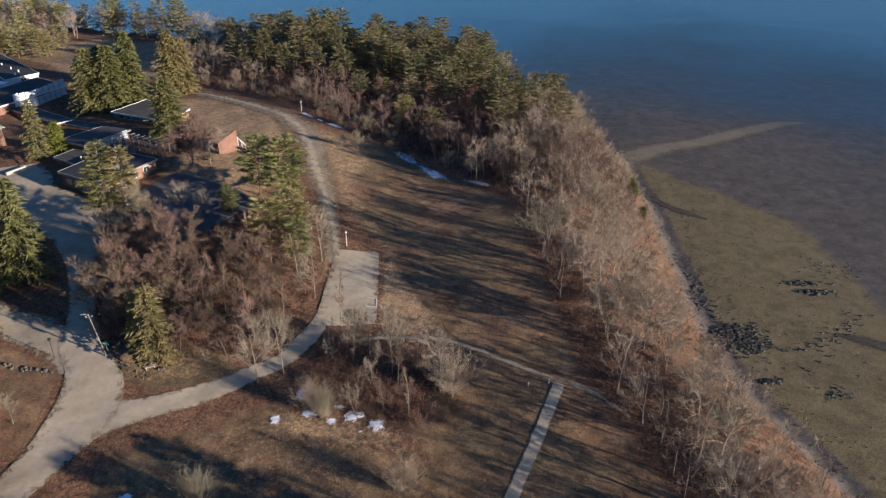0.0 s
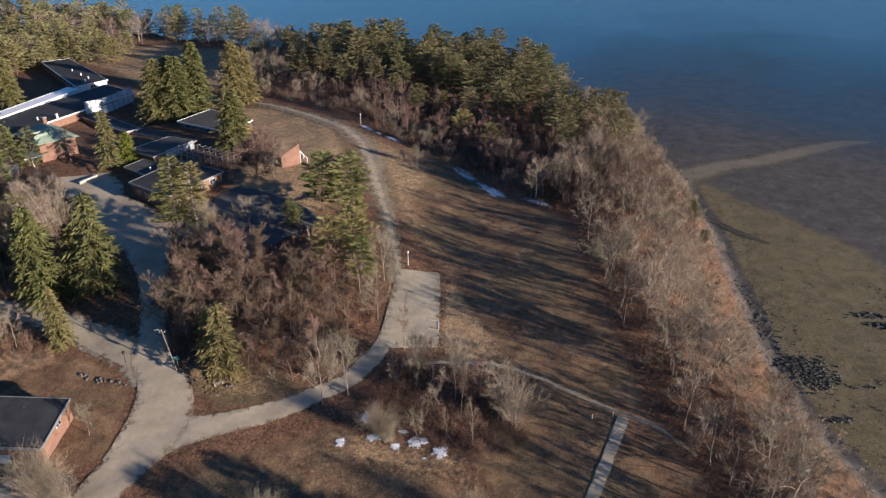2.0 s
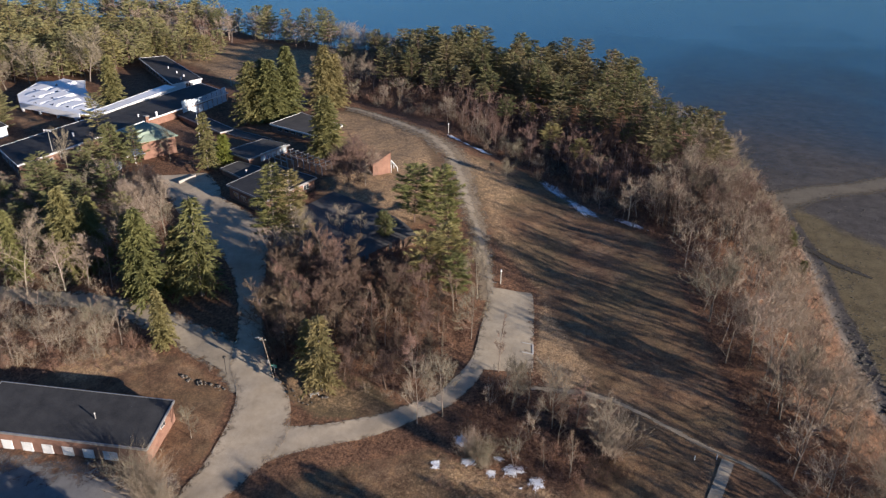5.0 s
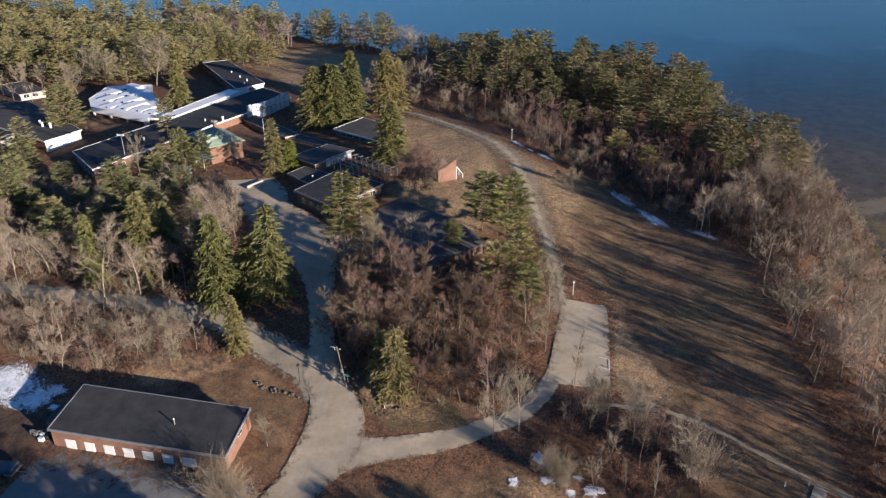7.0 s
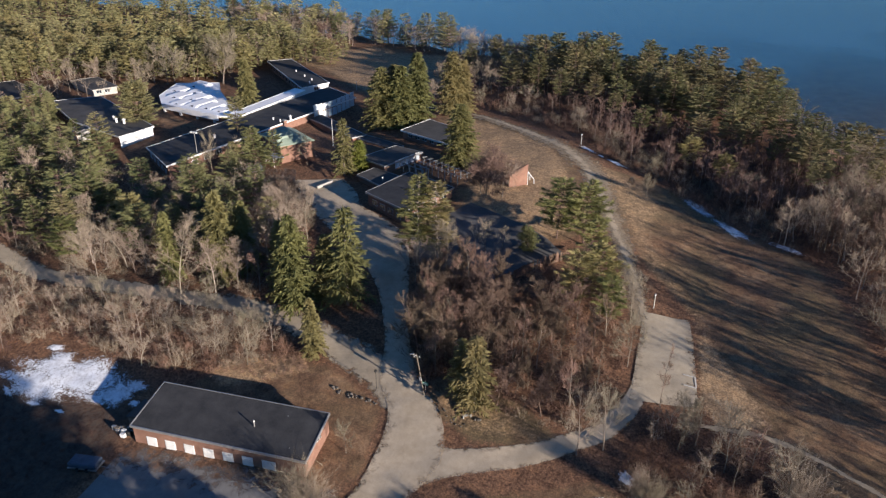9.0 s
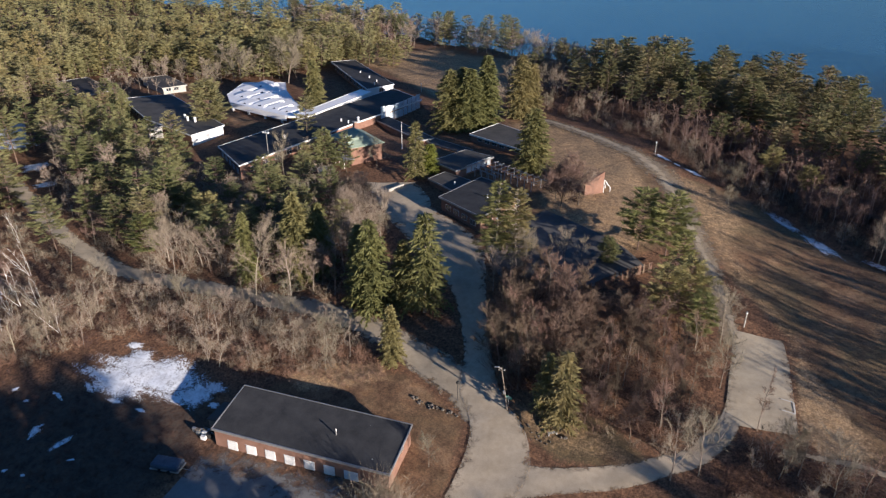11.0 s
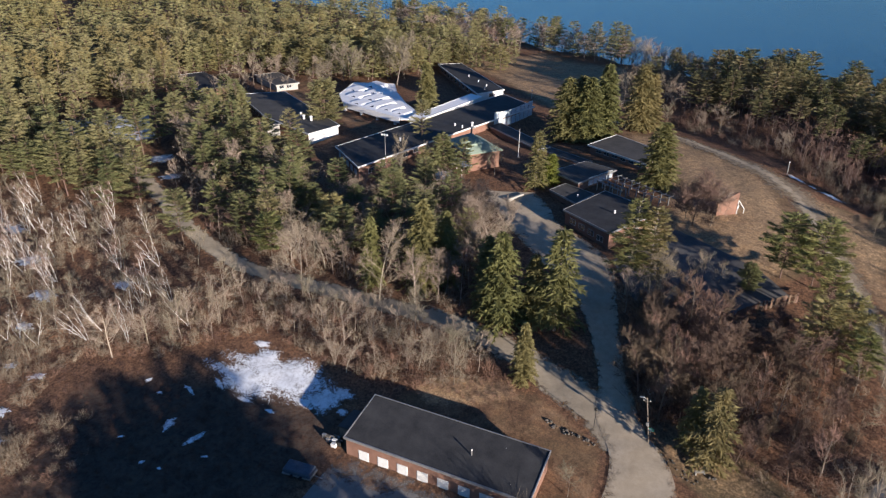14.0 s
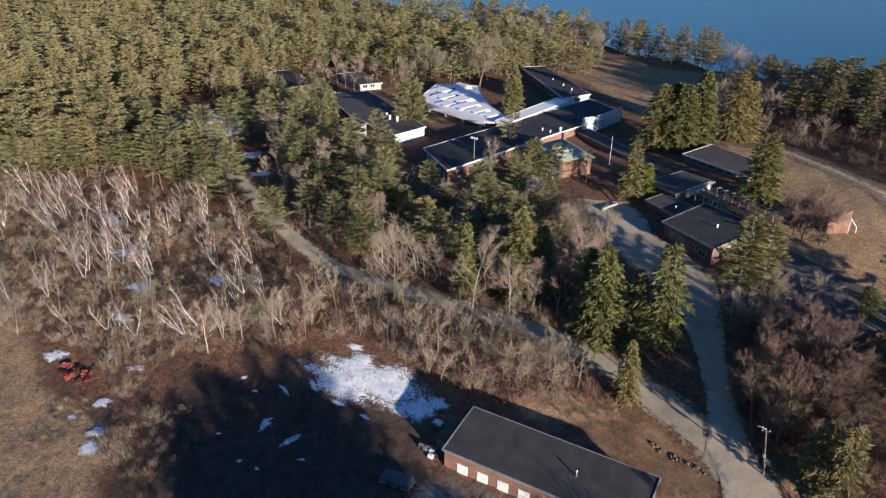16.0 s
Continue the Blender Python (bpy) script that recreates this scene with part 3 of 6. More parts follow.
def spruce(seed, h=18.0, radius=3.6, clear=0.06, gap=0.5, thin=1.0):
    """A conical spruce: whorls of drooping boughs with side sprays."""
    r = random.Random(seed)
    wood, crown = Shape(), Shape()
    wood.tube(Vector((0, 0, -0.4)), Vector((0, 0, h * 0.55)), h * 0.015, h * 0.009, 6)
    wood.tube(Vector((0, 0, h * 0.55)), Vector((0, 0, h * 0.97)), h * 0.009, 0.02, 5)
    z = h * clear
    crown.blade(Vector((0, 0, h * 0.93)), Vector((0, 0, h)), 0.12, Vector((1, 0, 0)))
    crown.blade(Vector((0, 0, h * 0.93)), Vector((0, 0, h)), 0.12, Vector((0, 1, 0)))
    while z < h * 0.97:
        t = (z - h * clear) / (h * (1 - clear))
        reach = radius * (1 - t) ** 0.64 * r.uniform(0.82, 1.15) * (0.75 + 0.25 * min(1, t * 8)) + 0.18
        n = round((7 if t < 0.75 else 5) * thin)
        a0 = r.uniform(0, 6.28)
        for k in range(n):
            if r.random() > 0.93:
                continue
            a = a0 + 6.283 * k / n + r.uniform(-0.3, 0.3)
            out = Vector((math.cos(a), math.sin(a), 0))
            L = reach * r.uniform(0.75, 1.12)
            droop = (0.42 - 0.5 * t) * r.uniform(0.6, 1.3)
            p = Vector((0, 0, z + r.uniform(-0.2, 0.2)))
            tip = p + out * L + Vector((0, 0, -droop * L))
            side = out.cross(Vector((0, 0, 1)))
            m = max(2, round(L / 0.62))
            for i in range(m):
                s = (i + 0.9) / m
                b = p.lerp(tip, s) + Vector((0, 0, 0.28 * L * droop * math.sin(s * 3.1)))
                w = 0.34 + 0.42 * (1 - s) * min(1, L / 2)
                for sg in (-1, 1):
                    e = b + side * sg * w * r.uniform(0.9, 1.7) + out * r.uniform(0.15, 0.55) + Vector((0, 0, r.uniform(-0.5, 0.06)))
                    for _ in range(3):
                        j = Vector((r.uniform(-.3, .3), r.uniform(-.3, .3), r.uniform(-.35, .12)))
                        crown.sliver(b - out * 0.25 + j * 0.3, e + j, 0.12 + 0.05 * r.random(), Vector((r.uniform(-1, 1), r.uniform(-1, 1), r.uniform(-0.8, 1))))
            crown.blade(p.lerp(tip, 0.7), tip + out * 0.25, 0.2, Vector((r.uniform(-.5, .5), r.uniform(-.5, .5), 1)))
        z += gap * (1 - 0.45 * t) * r.uniform(0.8, 1.2)
    return wood, crown


def pine(seed, h=16.0, radius=3.6, clear=0.30, gap=1.15, per=5, node=0.55, needles=6, size=0.75, wide=0.075, tip=0.75, tufts=1):
    """A white pine: clear trunk below, spreading tiers of flat boughs fringed with needles."""
    r = random.Random(seed)
    wood, crown = Shape(), Shape()
    p, d, rad = Vector((0, 0, -0.4)), Vector((0, 0, 1)), h * 0.013
    spine = []
    for i in range(8):
        d = bent(d, r, 0.04, 0.5)
        q = p + d * h * 0.985 / 8
        wood.tube(p, q, rad, rad * 0.82, 6)
        spine.append((p, q))
        p, rad = q, rad * 0.82
    z = h * clear
    while z < h * 0.985:
        t = (z / h - clear) / (1 - clear)
        prof = min(1.0, 0.55 + 1.5 * t) * (1 - t) ** tip + 0.08
        a0 = r.uniform(0, 6.28)
        tier = r.uniform(0.8, 1.12)
        for k in range(per):
            if r.random() < 0.10:
                continue
            a = a0 + 6.283 * k / per + r.uniform(-0.4, 0.4)
            out = Vector((math.cos(a), math.sin(a), 0))
            side = out.cross(Vector((0, 0, 1)))
            L = radius * prof * tier * r.uniform(0.6, 1.25) + 0.2
            s0 = spine[min(7, int(z / h * 8))][0]
            base = Vector((s0.x, s0.y, z + r.uniform(-0.25, 0.25)))
            lift = r.uniform(-0.05, 0.22) + 0.35 * t
            tipp = base + out * L + Vector((0, 0, L * lift))
            if node < 0.9:
                wood.spike(base, tipp, 0.06)
            n = max(1, round(L * 0.8 / node))
            for j in range(n):
                s = 0.28 + 0.72 * (j + 0.6) / n
                c = base.lerp(tipp, s)
                w = 0.42 * L * (1 - s * 0.65)
                for _ in range(tufts):
                    f = r.uniform(-1, 1)
                    tuft = c + side * f * w * 0.9 + out * r.uniform(-.3, .3) * node + Vector((0, 0, r.uniform(-.2, .3)))
                    crown.clump(tuft, size * r.uniform(0.20, 0.40), r, (Vector((0, 0, 1)) + out * r.uniform(0, .7) + side * f * .5).normalized())
                for _ in range(needles):
                    f = r.uniform(-1, 1)
                    dd = out * r.uniform(0.3, 1.0) + side * f * 0.9 + Vector((0, 0, r.uniform(-0.15, 0.30)))
                    c2 = c + side * f * w * r.uniform(0.2, 1) + Vector((0, 0, r.uniform(-.08, .10)))
                    crown.sliver(c2, c2 + dd.normalized() * size * r.uniform(0.7, 1.4), size * wide, Vector((r.uniform(-1, 1), r.uniform(-1, 1), r.uniform(-1, 1))))
        z += gap * (1 - 0.45 * t) * r.uniform(0.75, 1.25)
    top = spine[-1][1]
    for _ in range(needles):
        crown.sliver(Vector((top.x, top.y, h * 0.95)), Vector((top.x + r.uniform(-.3, .3), top.y + r.uniform(-.3, .3), h * r.uniform(0.98, 1.03))), size * wide, Vector((r.uniform(-1, 1), r.uniform(-1, 1), 0)))
    return wood, crown


def stump(name, label, shape, m_wood, m_crown, crown_name="crown"):
    """A tree to be copied, kept as the first of its kind."""
    wood, crown = shape
    return (name, label, wood.mesh("trunk", m_wood), crown.mesh(crown_name, m_crown))


def plant(kind, x, y, s=1.0, group="", squash=1.0, turn=None, label="", tilt=0.0, lean=0.0):
    """Stand a tree of a kind on the ground."""
    name, lab, trunk, crown = kind
    turn = random.uniform(0, 360) if turn is None else turn
    ob = new(name)
    ob.empty_display_size = 0.5
    ob.matrix_basis = pose(x, y, ground(x, y) - 0.05, 0, -lean, 0) @ pose(0, 0, 0, tilt, 0, turn) @ Matrix.Diagonal((s * squash, s * squash, s, 1))
    tagged(ob, label or lab, "tree", group)
    for nm, me in (("trunk", trunk), ("crown", crown)):
        new(nm, me).parent = ob
    return ob


def bush(seed, h=2.2, n=34, spread=1.0, root=0.35, stem=0.007):
    """A leafless shrub: a dome of thin stems from one root, with fine twigs all along."""
    r = random.Random(seed)
    wood, crown = Shape(), Shape()
    for _ in range(n):
        a, lean = r.uniform(0, 6.28), r.uniform(0.05, 1.05) * spread
        d = Vector((math.cos(a) * math.sin(lean), math.sin(a) * math.sin(lean), math.cos(lean)))
        p = Vector((r.gauss(0, root), r.gauss(0, root), -.1))
        q = p + d * h * r.uniform(.55, .95)
        wood.spike(p, q, stem * h)
        for _ in range(6):
            b = p.lerp(q, r.uniform(.35, 1))
            crown.sliver(b, b + bent(d, r, .8, .25) * h * r.uniform(.15, .38), stem * 0.78 * h, Vector((r.uniform(-1, 1), r.uniform(-1, 1), .3)))
    return wood, crown


DOME = [stump("shrub", "dome-shaped tan shrub of many upright stems", bush(350 + i, 6.0, 230, 0.8, 0.5, 0.0026), M_TWIG, M_TWIG) for i in range(2)]
HIGH = [stump("pine_tree", "tall pine with a bare trunk and a small flat crown", pine(200 + i, 16, 3.7, 0.46 + 0.05 * (i % 2), 1.1, 5, 0.65, 12, 1.05, 0.105, 0.5, 0), M_PINEBARK, M_DARKNEEDLES) for i in range(4)]
TIERED = [stump("pine_tree", "dark olive pine with uneven tiers", pine(250 + i, 16, 4.4, 0.22 + 0.08 * (i % 2), 1.45, 6, 0.65, 12, 1.0, 0.098, 0.55, 0), M_PINEBARK, M_DARKNEEDLES) for i in range(3)]
OPEN = [stump("pine_tree", "spreading yellow-green pine with open boughs", pine(210 + i, 13, 4.6, 0.24, 1.2, 7, 0.5, 15, 0.85, 0.09, 0.40, 0), M_PINEBARK, M_OPENPINE) for i in range(3)]
LOFTY = [stump("pine_tree", "tall grey-green pine with a feathery open crown", pine(220 + i, 18, 4.8, 0.26, 1.05, 6, 0.5, 13, 0.9, 0.08, 0.7, 0), M_PALEBARK, M_SPRUCE) for i in range(2)]
EGG = stump("conifer", "broad egg-shaped yellow-green conifer", pine(190, 14, 4.7, 0.02, 0.66, 8, 0.5, 13, 0.7, 0.11, 0.42), M_PINEBARK, M_PINE)
DARKTREE = stump("bare_tree", "leafless tree with a wide dark crown of fine twigs", bare_tree(44, 12, 16, 1.15, 0.2, 1.5, twig=0.05, rise=0.35), M_PINEBARK, M_TWIG_DARK)
SPARSE = stump("spruce_tree", "half-bare greyish spruce with thin boughs", spruce(150, 18, 3.9, 0.08, 0.85, 0.75), M_BARK, M_SPRUCE)
CYPRESS = stump("cypress_tree", "narrow yellow-green cypress by the house", spruce(230, 8.5, 2.1, 0.03, 0.4), M_PINEBARK, M_CYPRESS)
PALE = [stump("bare_tree", "pale-barked leafless tree with a spreading crown", bare_tree(240 + i, 13, 12, 1.0, 0.25, 0.95, girth=1.05), M_PALEBARK, M_TWIG) for i in range(2)]
BARE = [stump("bare_tree", "leafless grey-brown broadleaf tree", bare_tree(10 + i, 12, 10 + i % 3, 0.95 + 0.12 * (i % 3), 0.24 + 0.06 * (i % 2)), M_BARK, M_TWIG) for i in range(6)]
FULL = [stump("bare_tree", "leafless tree with a dense rounded crown of fine twigs", bare_tree(40 + i, 12, 13, 0.86, 0.2, 1.25, rise=0.7), M_BARK, M_TWIG) for i in range(2)]
SLIM = [stump("bare_tree", "slender leafless tree among the brush", bare_tree(60 + i, 12, 9, 0.62, 0.3, 0.9, rise=0.8), M_BARK, M_TWIG_RED) for i in range(4)]
MAROON = [stump("bare_tree", "leafless tree with a dense maroon-brown crown", bare_tree(70 + i, 12, 12, 0.72, 0.22, 1.2, twig=0.048, rise=0.75), M_PINEBARK, M_TWIG_DARK) for i in range(3)]
MULTI = [stump("bare_tree", "leafless tree with several leaning stems", bare_tree(80 + i, 10, 6, 0.85, 0.25, 0.8, 0, 3), M_BARK, M_TWIG) for i in range(3)]
BIRCH = [stump("birch_tree", "leaning white-barked leafless birch tree", bare_tree(100 + i, 11, 8, 0.62, 0.3, 0.7, 0.2, 2 + i % 3, 0.022, rise=0.9, girth=0.80), M_BIRCH, M_BIRCHTWIG) for i in range(4)]
SPRUCE = [stump("spruce_tree", "tall dark green spruce", spruce(120 + i, 18, 4.4 + 0.5 * (i % 2), 0.05), M_PINEBARK, M_SPRUCE) for i in range(4)]
THIN = [stump("spruce_tree", "thin-needled grey-green spruce with bare lower boughs", spruce(140 + i, 18, 3.9, 0.10, 0.58, 0.85), M_PINEBARK, M_SPRUCE) for i in range(2)]
PINE = [stump("pine_tree", "olive green white pine with open tiers", pine(160 + i, 16, 4.6 + 0.4 * (i % 3), 0.14 + 0.08 * (i % 3), 1.55, 6, 0.62, 13, 1.0, 0.088, 0.62, 0), M_PINEBARK, M_PINE) for i in range(6)]
ROUND = [stump("pine_tree", "full rounded olive green pine", pine(180 + i, 14, 4.3, 0.06, 0.85, 6, 0.5, 13, 0.78, 0.10, 0.6), M_PINEBARK, M_PINE) for i in range(3)]


def free(x, y, taken, gap):
    for a, b in taken:
        if (a - x) ** 2 + (b - y) ** 2 < gap * gap:
            return False
    taken.append((x, y))
    return True


ROADS = [np.array([r[:2] for r in smooth_line(pts, 2.0)]) for pts in (
    [(-70, 62), (-62, 77), (-59, 88), (-61, 97), (-66, 103), (-69.5, 112), (-74.5, 123), (-83.5, 138), (-92.5, 149), (-103, 160)],
    [(-64, 99), (-71, 104), (-80, 108), (-92, 112.5), (-113, 114.5), (-140, 113.5), (-153, 113.5), (-166, 116.5), (-183, 123), (-214, 138), (-262, 158)],
    [(-58, 86.5), (-44, 91), (-35, 96.6), (-26.8, 105.6), (-25, 120), (-28, 143), (-37, 175), (-50, 210), (-73, 231), (-104, 246)],
    [(15.8, 94.8), (6.6, 73.4), (-6, 44)])]


def off_road(x, y, gap):
    return all(((R - (x, y)) ** 2).sum(1).min() > gap * gap for R in ROADS)


BLOCKED = [[(-273, 156.5), (-256, 145), (-245, 149), (-232.5, 160), (-251, 176), (-262, 167.5)]]          # footprints of buildings and yards: polygons that trees keep out of


def seaward(x, y):
    """Trees on the windy bank towards the bay stay lower."""
    return 1.0 if x < 5 else min(1.0, 0.30 + float(inland(x, y)) / 27)


def scatter(poly, n, gap, kinds, lo, hi, group, seed, squash=(0.9, 1.15), road=4.0, taken=None, tilt=3.0, keep=None, lean=0.0):
    """Plant up to n trees inside a polygon, at least gap apart."""
    r = random.Random(seed)
    xs, ys = [p[0] for p in poly], [p[1] for p in poly]
    taken = TAKEN if taken is None else taken
    made = tries = 0
    while made < n and tries < n * 25:
        tries += 1
        x, y = r.uniform(min(xs), max(xs)), r.uniform(min(ys), max(ys))
        if float(inside(poly, x, y)) < 0 or float(inland(x, y)) < 1.5 or not off_road(x, y, road):
            continue
        if keep and not keep(x, y):
            continue
        if any(float(inside(b, x, y)) > -2.0 for b in BLOCKED) or not free(x, y, taken, gap):
            continue
        kind = r.choice(kinds)
        made += 1
        plant(kind, x, y, r.uniform(lo, hi) * seaward(x, y), group, r.uniform(*squash), r.uniform(0, 360), tilt=r.uniform(-tilt, tilt), lean=lean * r.uniform(0.2, 1.5))



# ---- buildings ----
M_BRICK = simple("red_brick", (0.155, 0.080, 0.057), (0.295, 0.168, 0.120), 0.6, 0.9, fine=14, relief=0.4)
M_ROOF = simple("dark_tar_roof", (0.020, 0.021, 0.024), (0.062, 0.062, 0.064), 0.35, 0.85, fine=20, relief=0.3)
M_ROOF2 = simple("grey_gravel_roof", (0.045, 0.045, 0.046), (0.105, 0.10, 0.094), 0.3, 0.9, fine=20, relief=0.3)
M_WHITE = simple("white_paint", (0.62, 0.62, 0.60), (0.80, 0.80, 0.78), 0.8, 0.6, relief=0.1)
M_MEMBRANE = simple("white_roof_membrane", (0.86, 0.87, 0.89), (1.0, 1.0, 1.0), 0.25, 0.5, relief=0.15)
M_GREEN = simple("weathered_green_roof", (0.15, 0.20, 0.155), (0.30, 0.36, 0.285), 0.9, 0.7, relief=0.3)
M_GLASS = simple("dark_window_glass", (0.02, 0.025, 0.03), (0.05, 0.06, 0.07), 0.5, 0.06, 0.8, relief=0)
M_PALEGLASS = simple("pale_curtained_glass", (0.38, 0.46, 0.52), (0.68, 0.75, 0.80), 0.7, 0.12, 0.7, relief=0)
M_METAL = simple("grey_metal", (0.30, 0.30, 0.30), (0.48, 0.48, 0.47), 1.2, 0.45, 0.5, 0.6, relief=0.1)
M_WOOD = simple("weathered_wood", (0.13, 0.085, 0.055), (0.25, 0.17, 0.115), 1.2, 0.85, vary=0.3)
M_FENCE = simple("red_brown_boards", (0.085, 0.050, 0.036), (0.175, 0.108, 0.078), 1.0, 0.85, vary=0.35)
M_GREYWOOD = simple("grey_pole_wood", (0.11, 0.09, 0.07), (0.21, 0.18, 0.145), 1.2, 0.85)
M_CONC = simple("pale_concrete", (0.30, 0.285, 0.25), (0.46, 0.44, 0.40), 0.7, 0.85)
M_ROCK = simple("grey_field_stone", (0.07, 0.06, 0.05), (0.19, 0.168, 0.14), 1.0, 0.9, vary=0.4, relief=0.6)
M_DARKROCK = simple("weed_covered_rock", (0.018, 0.017, 0.014), (0.06, 0.055, 0.045), 0.8, 0.7, relief=0.6)
M_RED = simple("faded_red_plastic", (0.20, 0.032, 0.026), (0.34, 0.075, 0.058), 0.8, 0.6)
M_SIGN = simple("green_sign_enamel", (0.03, 0.20, 0.15), (0.05, 0.27, 0.20), 2.0, 0.4)
M_BLACK = simple("black_iron", (0.012, 0.012, 0.012), (0.03, 0.03, 0.03), 2.0, 0.5)
M_BLUETARP = simple("blue_grey_tarp", (0.16, 0.20, 0.26), (0.30, 0.34, 0.40), 0.8, 0.5)


def box_bm(x0, x1, y0, y1, z0, z1, bevel=0.0):
    bm = bmesh.new()
    bmesh.ops.create_cube(bm, size=1.0, matrix=Matrix.Translation(((x0 + x1) / 2, (y0 + y1) / 2, (z0 + z1) / 2)) @ Matrix.Diagonal((x1 - x0, y1 - y0, z1 - z0, 1)))
    if bevel:
        bmesh.ops.bevel(bm, geom=bm.edges[:], offset=bevel, segments=1, affect="EDGES")
    return bm


def box(name, parent, material, x0, x1, y0, y1, z0, z1, bevel=0.0, label=""):
    return part(name, box_bm(x0, x1, y0, y1, z0, z1, bevel), material, parent, label)


def rod(name, parent, material, p, q, r0, r1=None, sides=8, label=""):
    s = Shape()
    p, q = Vector(p), Vector(q)
    s.tube(p, q, r0, r0 if r1 is None else r1, sides)
    n = len(s.v) // 2
    s.f += [tuple(range(n))[::-1], tuple(range(n, 2 * n))]
    ob = new(name, s.mesh(name, material))
    ob.parent = parent
    if label:
        tagged(ob, label)
    return ob


def window(wall, x, z, w, h, y=0.0, glass=None, name="window", cols=2):
    """A window with frame, panes and sill, set in a wall that runs along x and faces -y."""
    win = box(name, wall, M_WHITE, x - w / 2, x + w / 2, y - 0.05, y + 0.04, z, z + h, 0.01, "white window frame")
    pw = (w - 0.08 * (cols + 1)) / cols
    for k in range(cols):
        a = x - w / 2 + 0.08 + k * (pw + 0.08)
        box("pane", win, glass or M_GLASS, a, a + pw, y - 0.062, y - 0.03, z + 0.08, z + h - 0.08)
    return win


def prism(name, pts, z0, z1, material, parent=None, label=""):
    n = len(pts)
    tops = z1 if isinstance(z1, (list, tuple)) else [z1] * n
    bots = z0 if isinstance(z0, (list, tuple)) else [z0] * n
    V = [(x, y, b) for (x, y), b in zip(pts, bots)] + [(x, y, t) for (x, y), t in zip(pts, tops)]
    Fc = [tuple(range(n, 2 * n)), tuple(range(n))[::-1]] + [(i, (i + 1) % n, n + (i + 1) % n, n + i) for i in range(n)]
    return piece(name, V, Fc, material, parent, label)


def grown(pts, d):
    """A convex outline, counter-clockwise, moved outwards by d."""
    out, n = [], len(pts)
    for i in range(n):
        a, b, c = (Vector(pts[(i + k) % n]) for k in (-1, 0, 1))
        e1, e2 = (b - a).normalized(), (c - b).normalized()
        n1, n2 = Vector((e1.y, -e1.x)), Vector((e2.y, -e2.x))
        m = (n1 + n2).normalized()
        out.append(tuple(b + m * d / max(0.35, m.dot(n1))))
    return out


def flat_house(name, label, pts, z1, walls=None, roof=None, fascia=None, windows=(), eave=0.4, vents=(), low=None, category="building"):
    """A flat-roofed building on an outline, counter-clockwise. windows: side, count, sill height over the ground, width, height, glass, spread."""
    area = sum(a[0] * b[1] - b[0] * a[1] for a, b in zip(pts, pts[1:] + pts[:1]))
    if area < 0:
        pts = pts[::-1]
    BLOCKED.append(list(pts))
    cx, cy = sum(p[0] for p in pts) / len(pts), sum(p[1] for p in pts) / len(pts)
    z0 = min(ground(x, y) for x, y in pts) - 0.6 if low is None else low
    top = z1 if isinstance(z1, (list, tuple)) else [z1] * len(pts)
    house = thing(name, label, category, pose(cx, cy, z0))
    local = [(x - cx, y - cy) for x, y in pts]
    n = len(pts)
    for i in range(n):
        j = (i + 1) % n
        (ax, ay), (bx, by) = local[i], local[j]
        L, ang = math.hypot(bx - ax, by - ay), math.degrees(math.atan2(by - ay, bx - ax))
        t = 0.3
        h0, h1 = top[i] - z0 - 0.3, top[j] - z0 - 0.3
        V = [(0, 0, 0), (L, 0, 0), (L - t, t, 0), (t, t, 0), (0, 0, h0), (L, 0, h1), (L - t, t, h1), (t, t, h0)]
        Fc = [(0, 1, 5, 4), (1, 2, 6, 5), (2, 3, 7, 6), (3, 0, 4, 7), (4, 5, 6, 7), (3, 2, 1, 0)]
        mats = walls or {}
        w = piece("wall", V, Fc, mats.get(i, mats.get("all", M_BRICK)), house)
        w.matrix_basis = pose(ax, ay, 0, 0, 0, ang)
        for side, count, sill, ww, hh, glass, (f0, f1) in windows:
            if side == i:
                for k in range(count):
                    x = L * (f0 + (f1 - f0) * (k + 0.5) / count)
                    g = ground(*(Vector(pts[i]).lerp(Vector(pts[j]), x / L))) - z0
                    window(w, x, max(g, 0) + sill, ww, hh, 0, glass)
    o = grown(local, eave)
    base = [v - z0 - 0.3 for v in top]
    r = prism("roof", o, base, [b + 0.24 for b in base], roof or M_ROOF, house)
    f1, f0 = grown(local, eave + 0.05), grown(local, eave - 0.12)
    V, Fc = [], []
    for ring, dz in ((f1, -0.10), (f1, 0.34), (f0, 0.34), (f0, 0.26)):
        V += [(x, y, b + dz) for (x, y), b in zip(ring, base)]
    for k in range(3):
        for i in range(n):
            j = (i + 1) % n
            Fc.append((k * n + i, k * n + j, (k + 1) * n + j, (k + 1) * n + i))
    piece("fascia", V, Fc, fascia or M_METAL, house)
    for (u, v, s) in vents:
        x = (local[0][0] * (1 - u) + local[1][0] * u) * (1 - v) + (local[3][0] * (1 - u) + local[2][0] * u) * v
        y = (local[0][1] * (1 - u) + local[1][1] * u) * (1 - v) + (local[3][1] * (1 - u) + local[2][1] * u) * v
        zb = (base[0] * (1 - u) + base[1] * u) * (1 - v) + (base[3] * (1 - u) + base[2] * u) * v + 0.2
        vent = rod("roof_vent", house, M_WHITE, (x, y, zb), (x, y, zb + 0.75 * s), 0.22 * s, 0.22 * s, 10, "white roof vent")
        rod("cowl", vent, M_WHITE, (x, y, zb + 0.75 * s), (x, y, zb + 0.95 * s), 0.36 * s, 0.12 * s, 10)
    return house


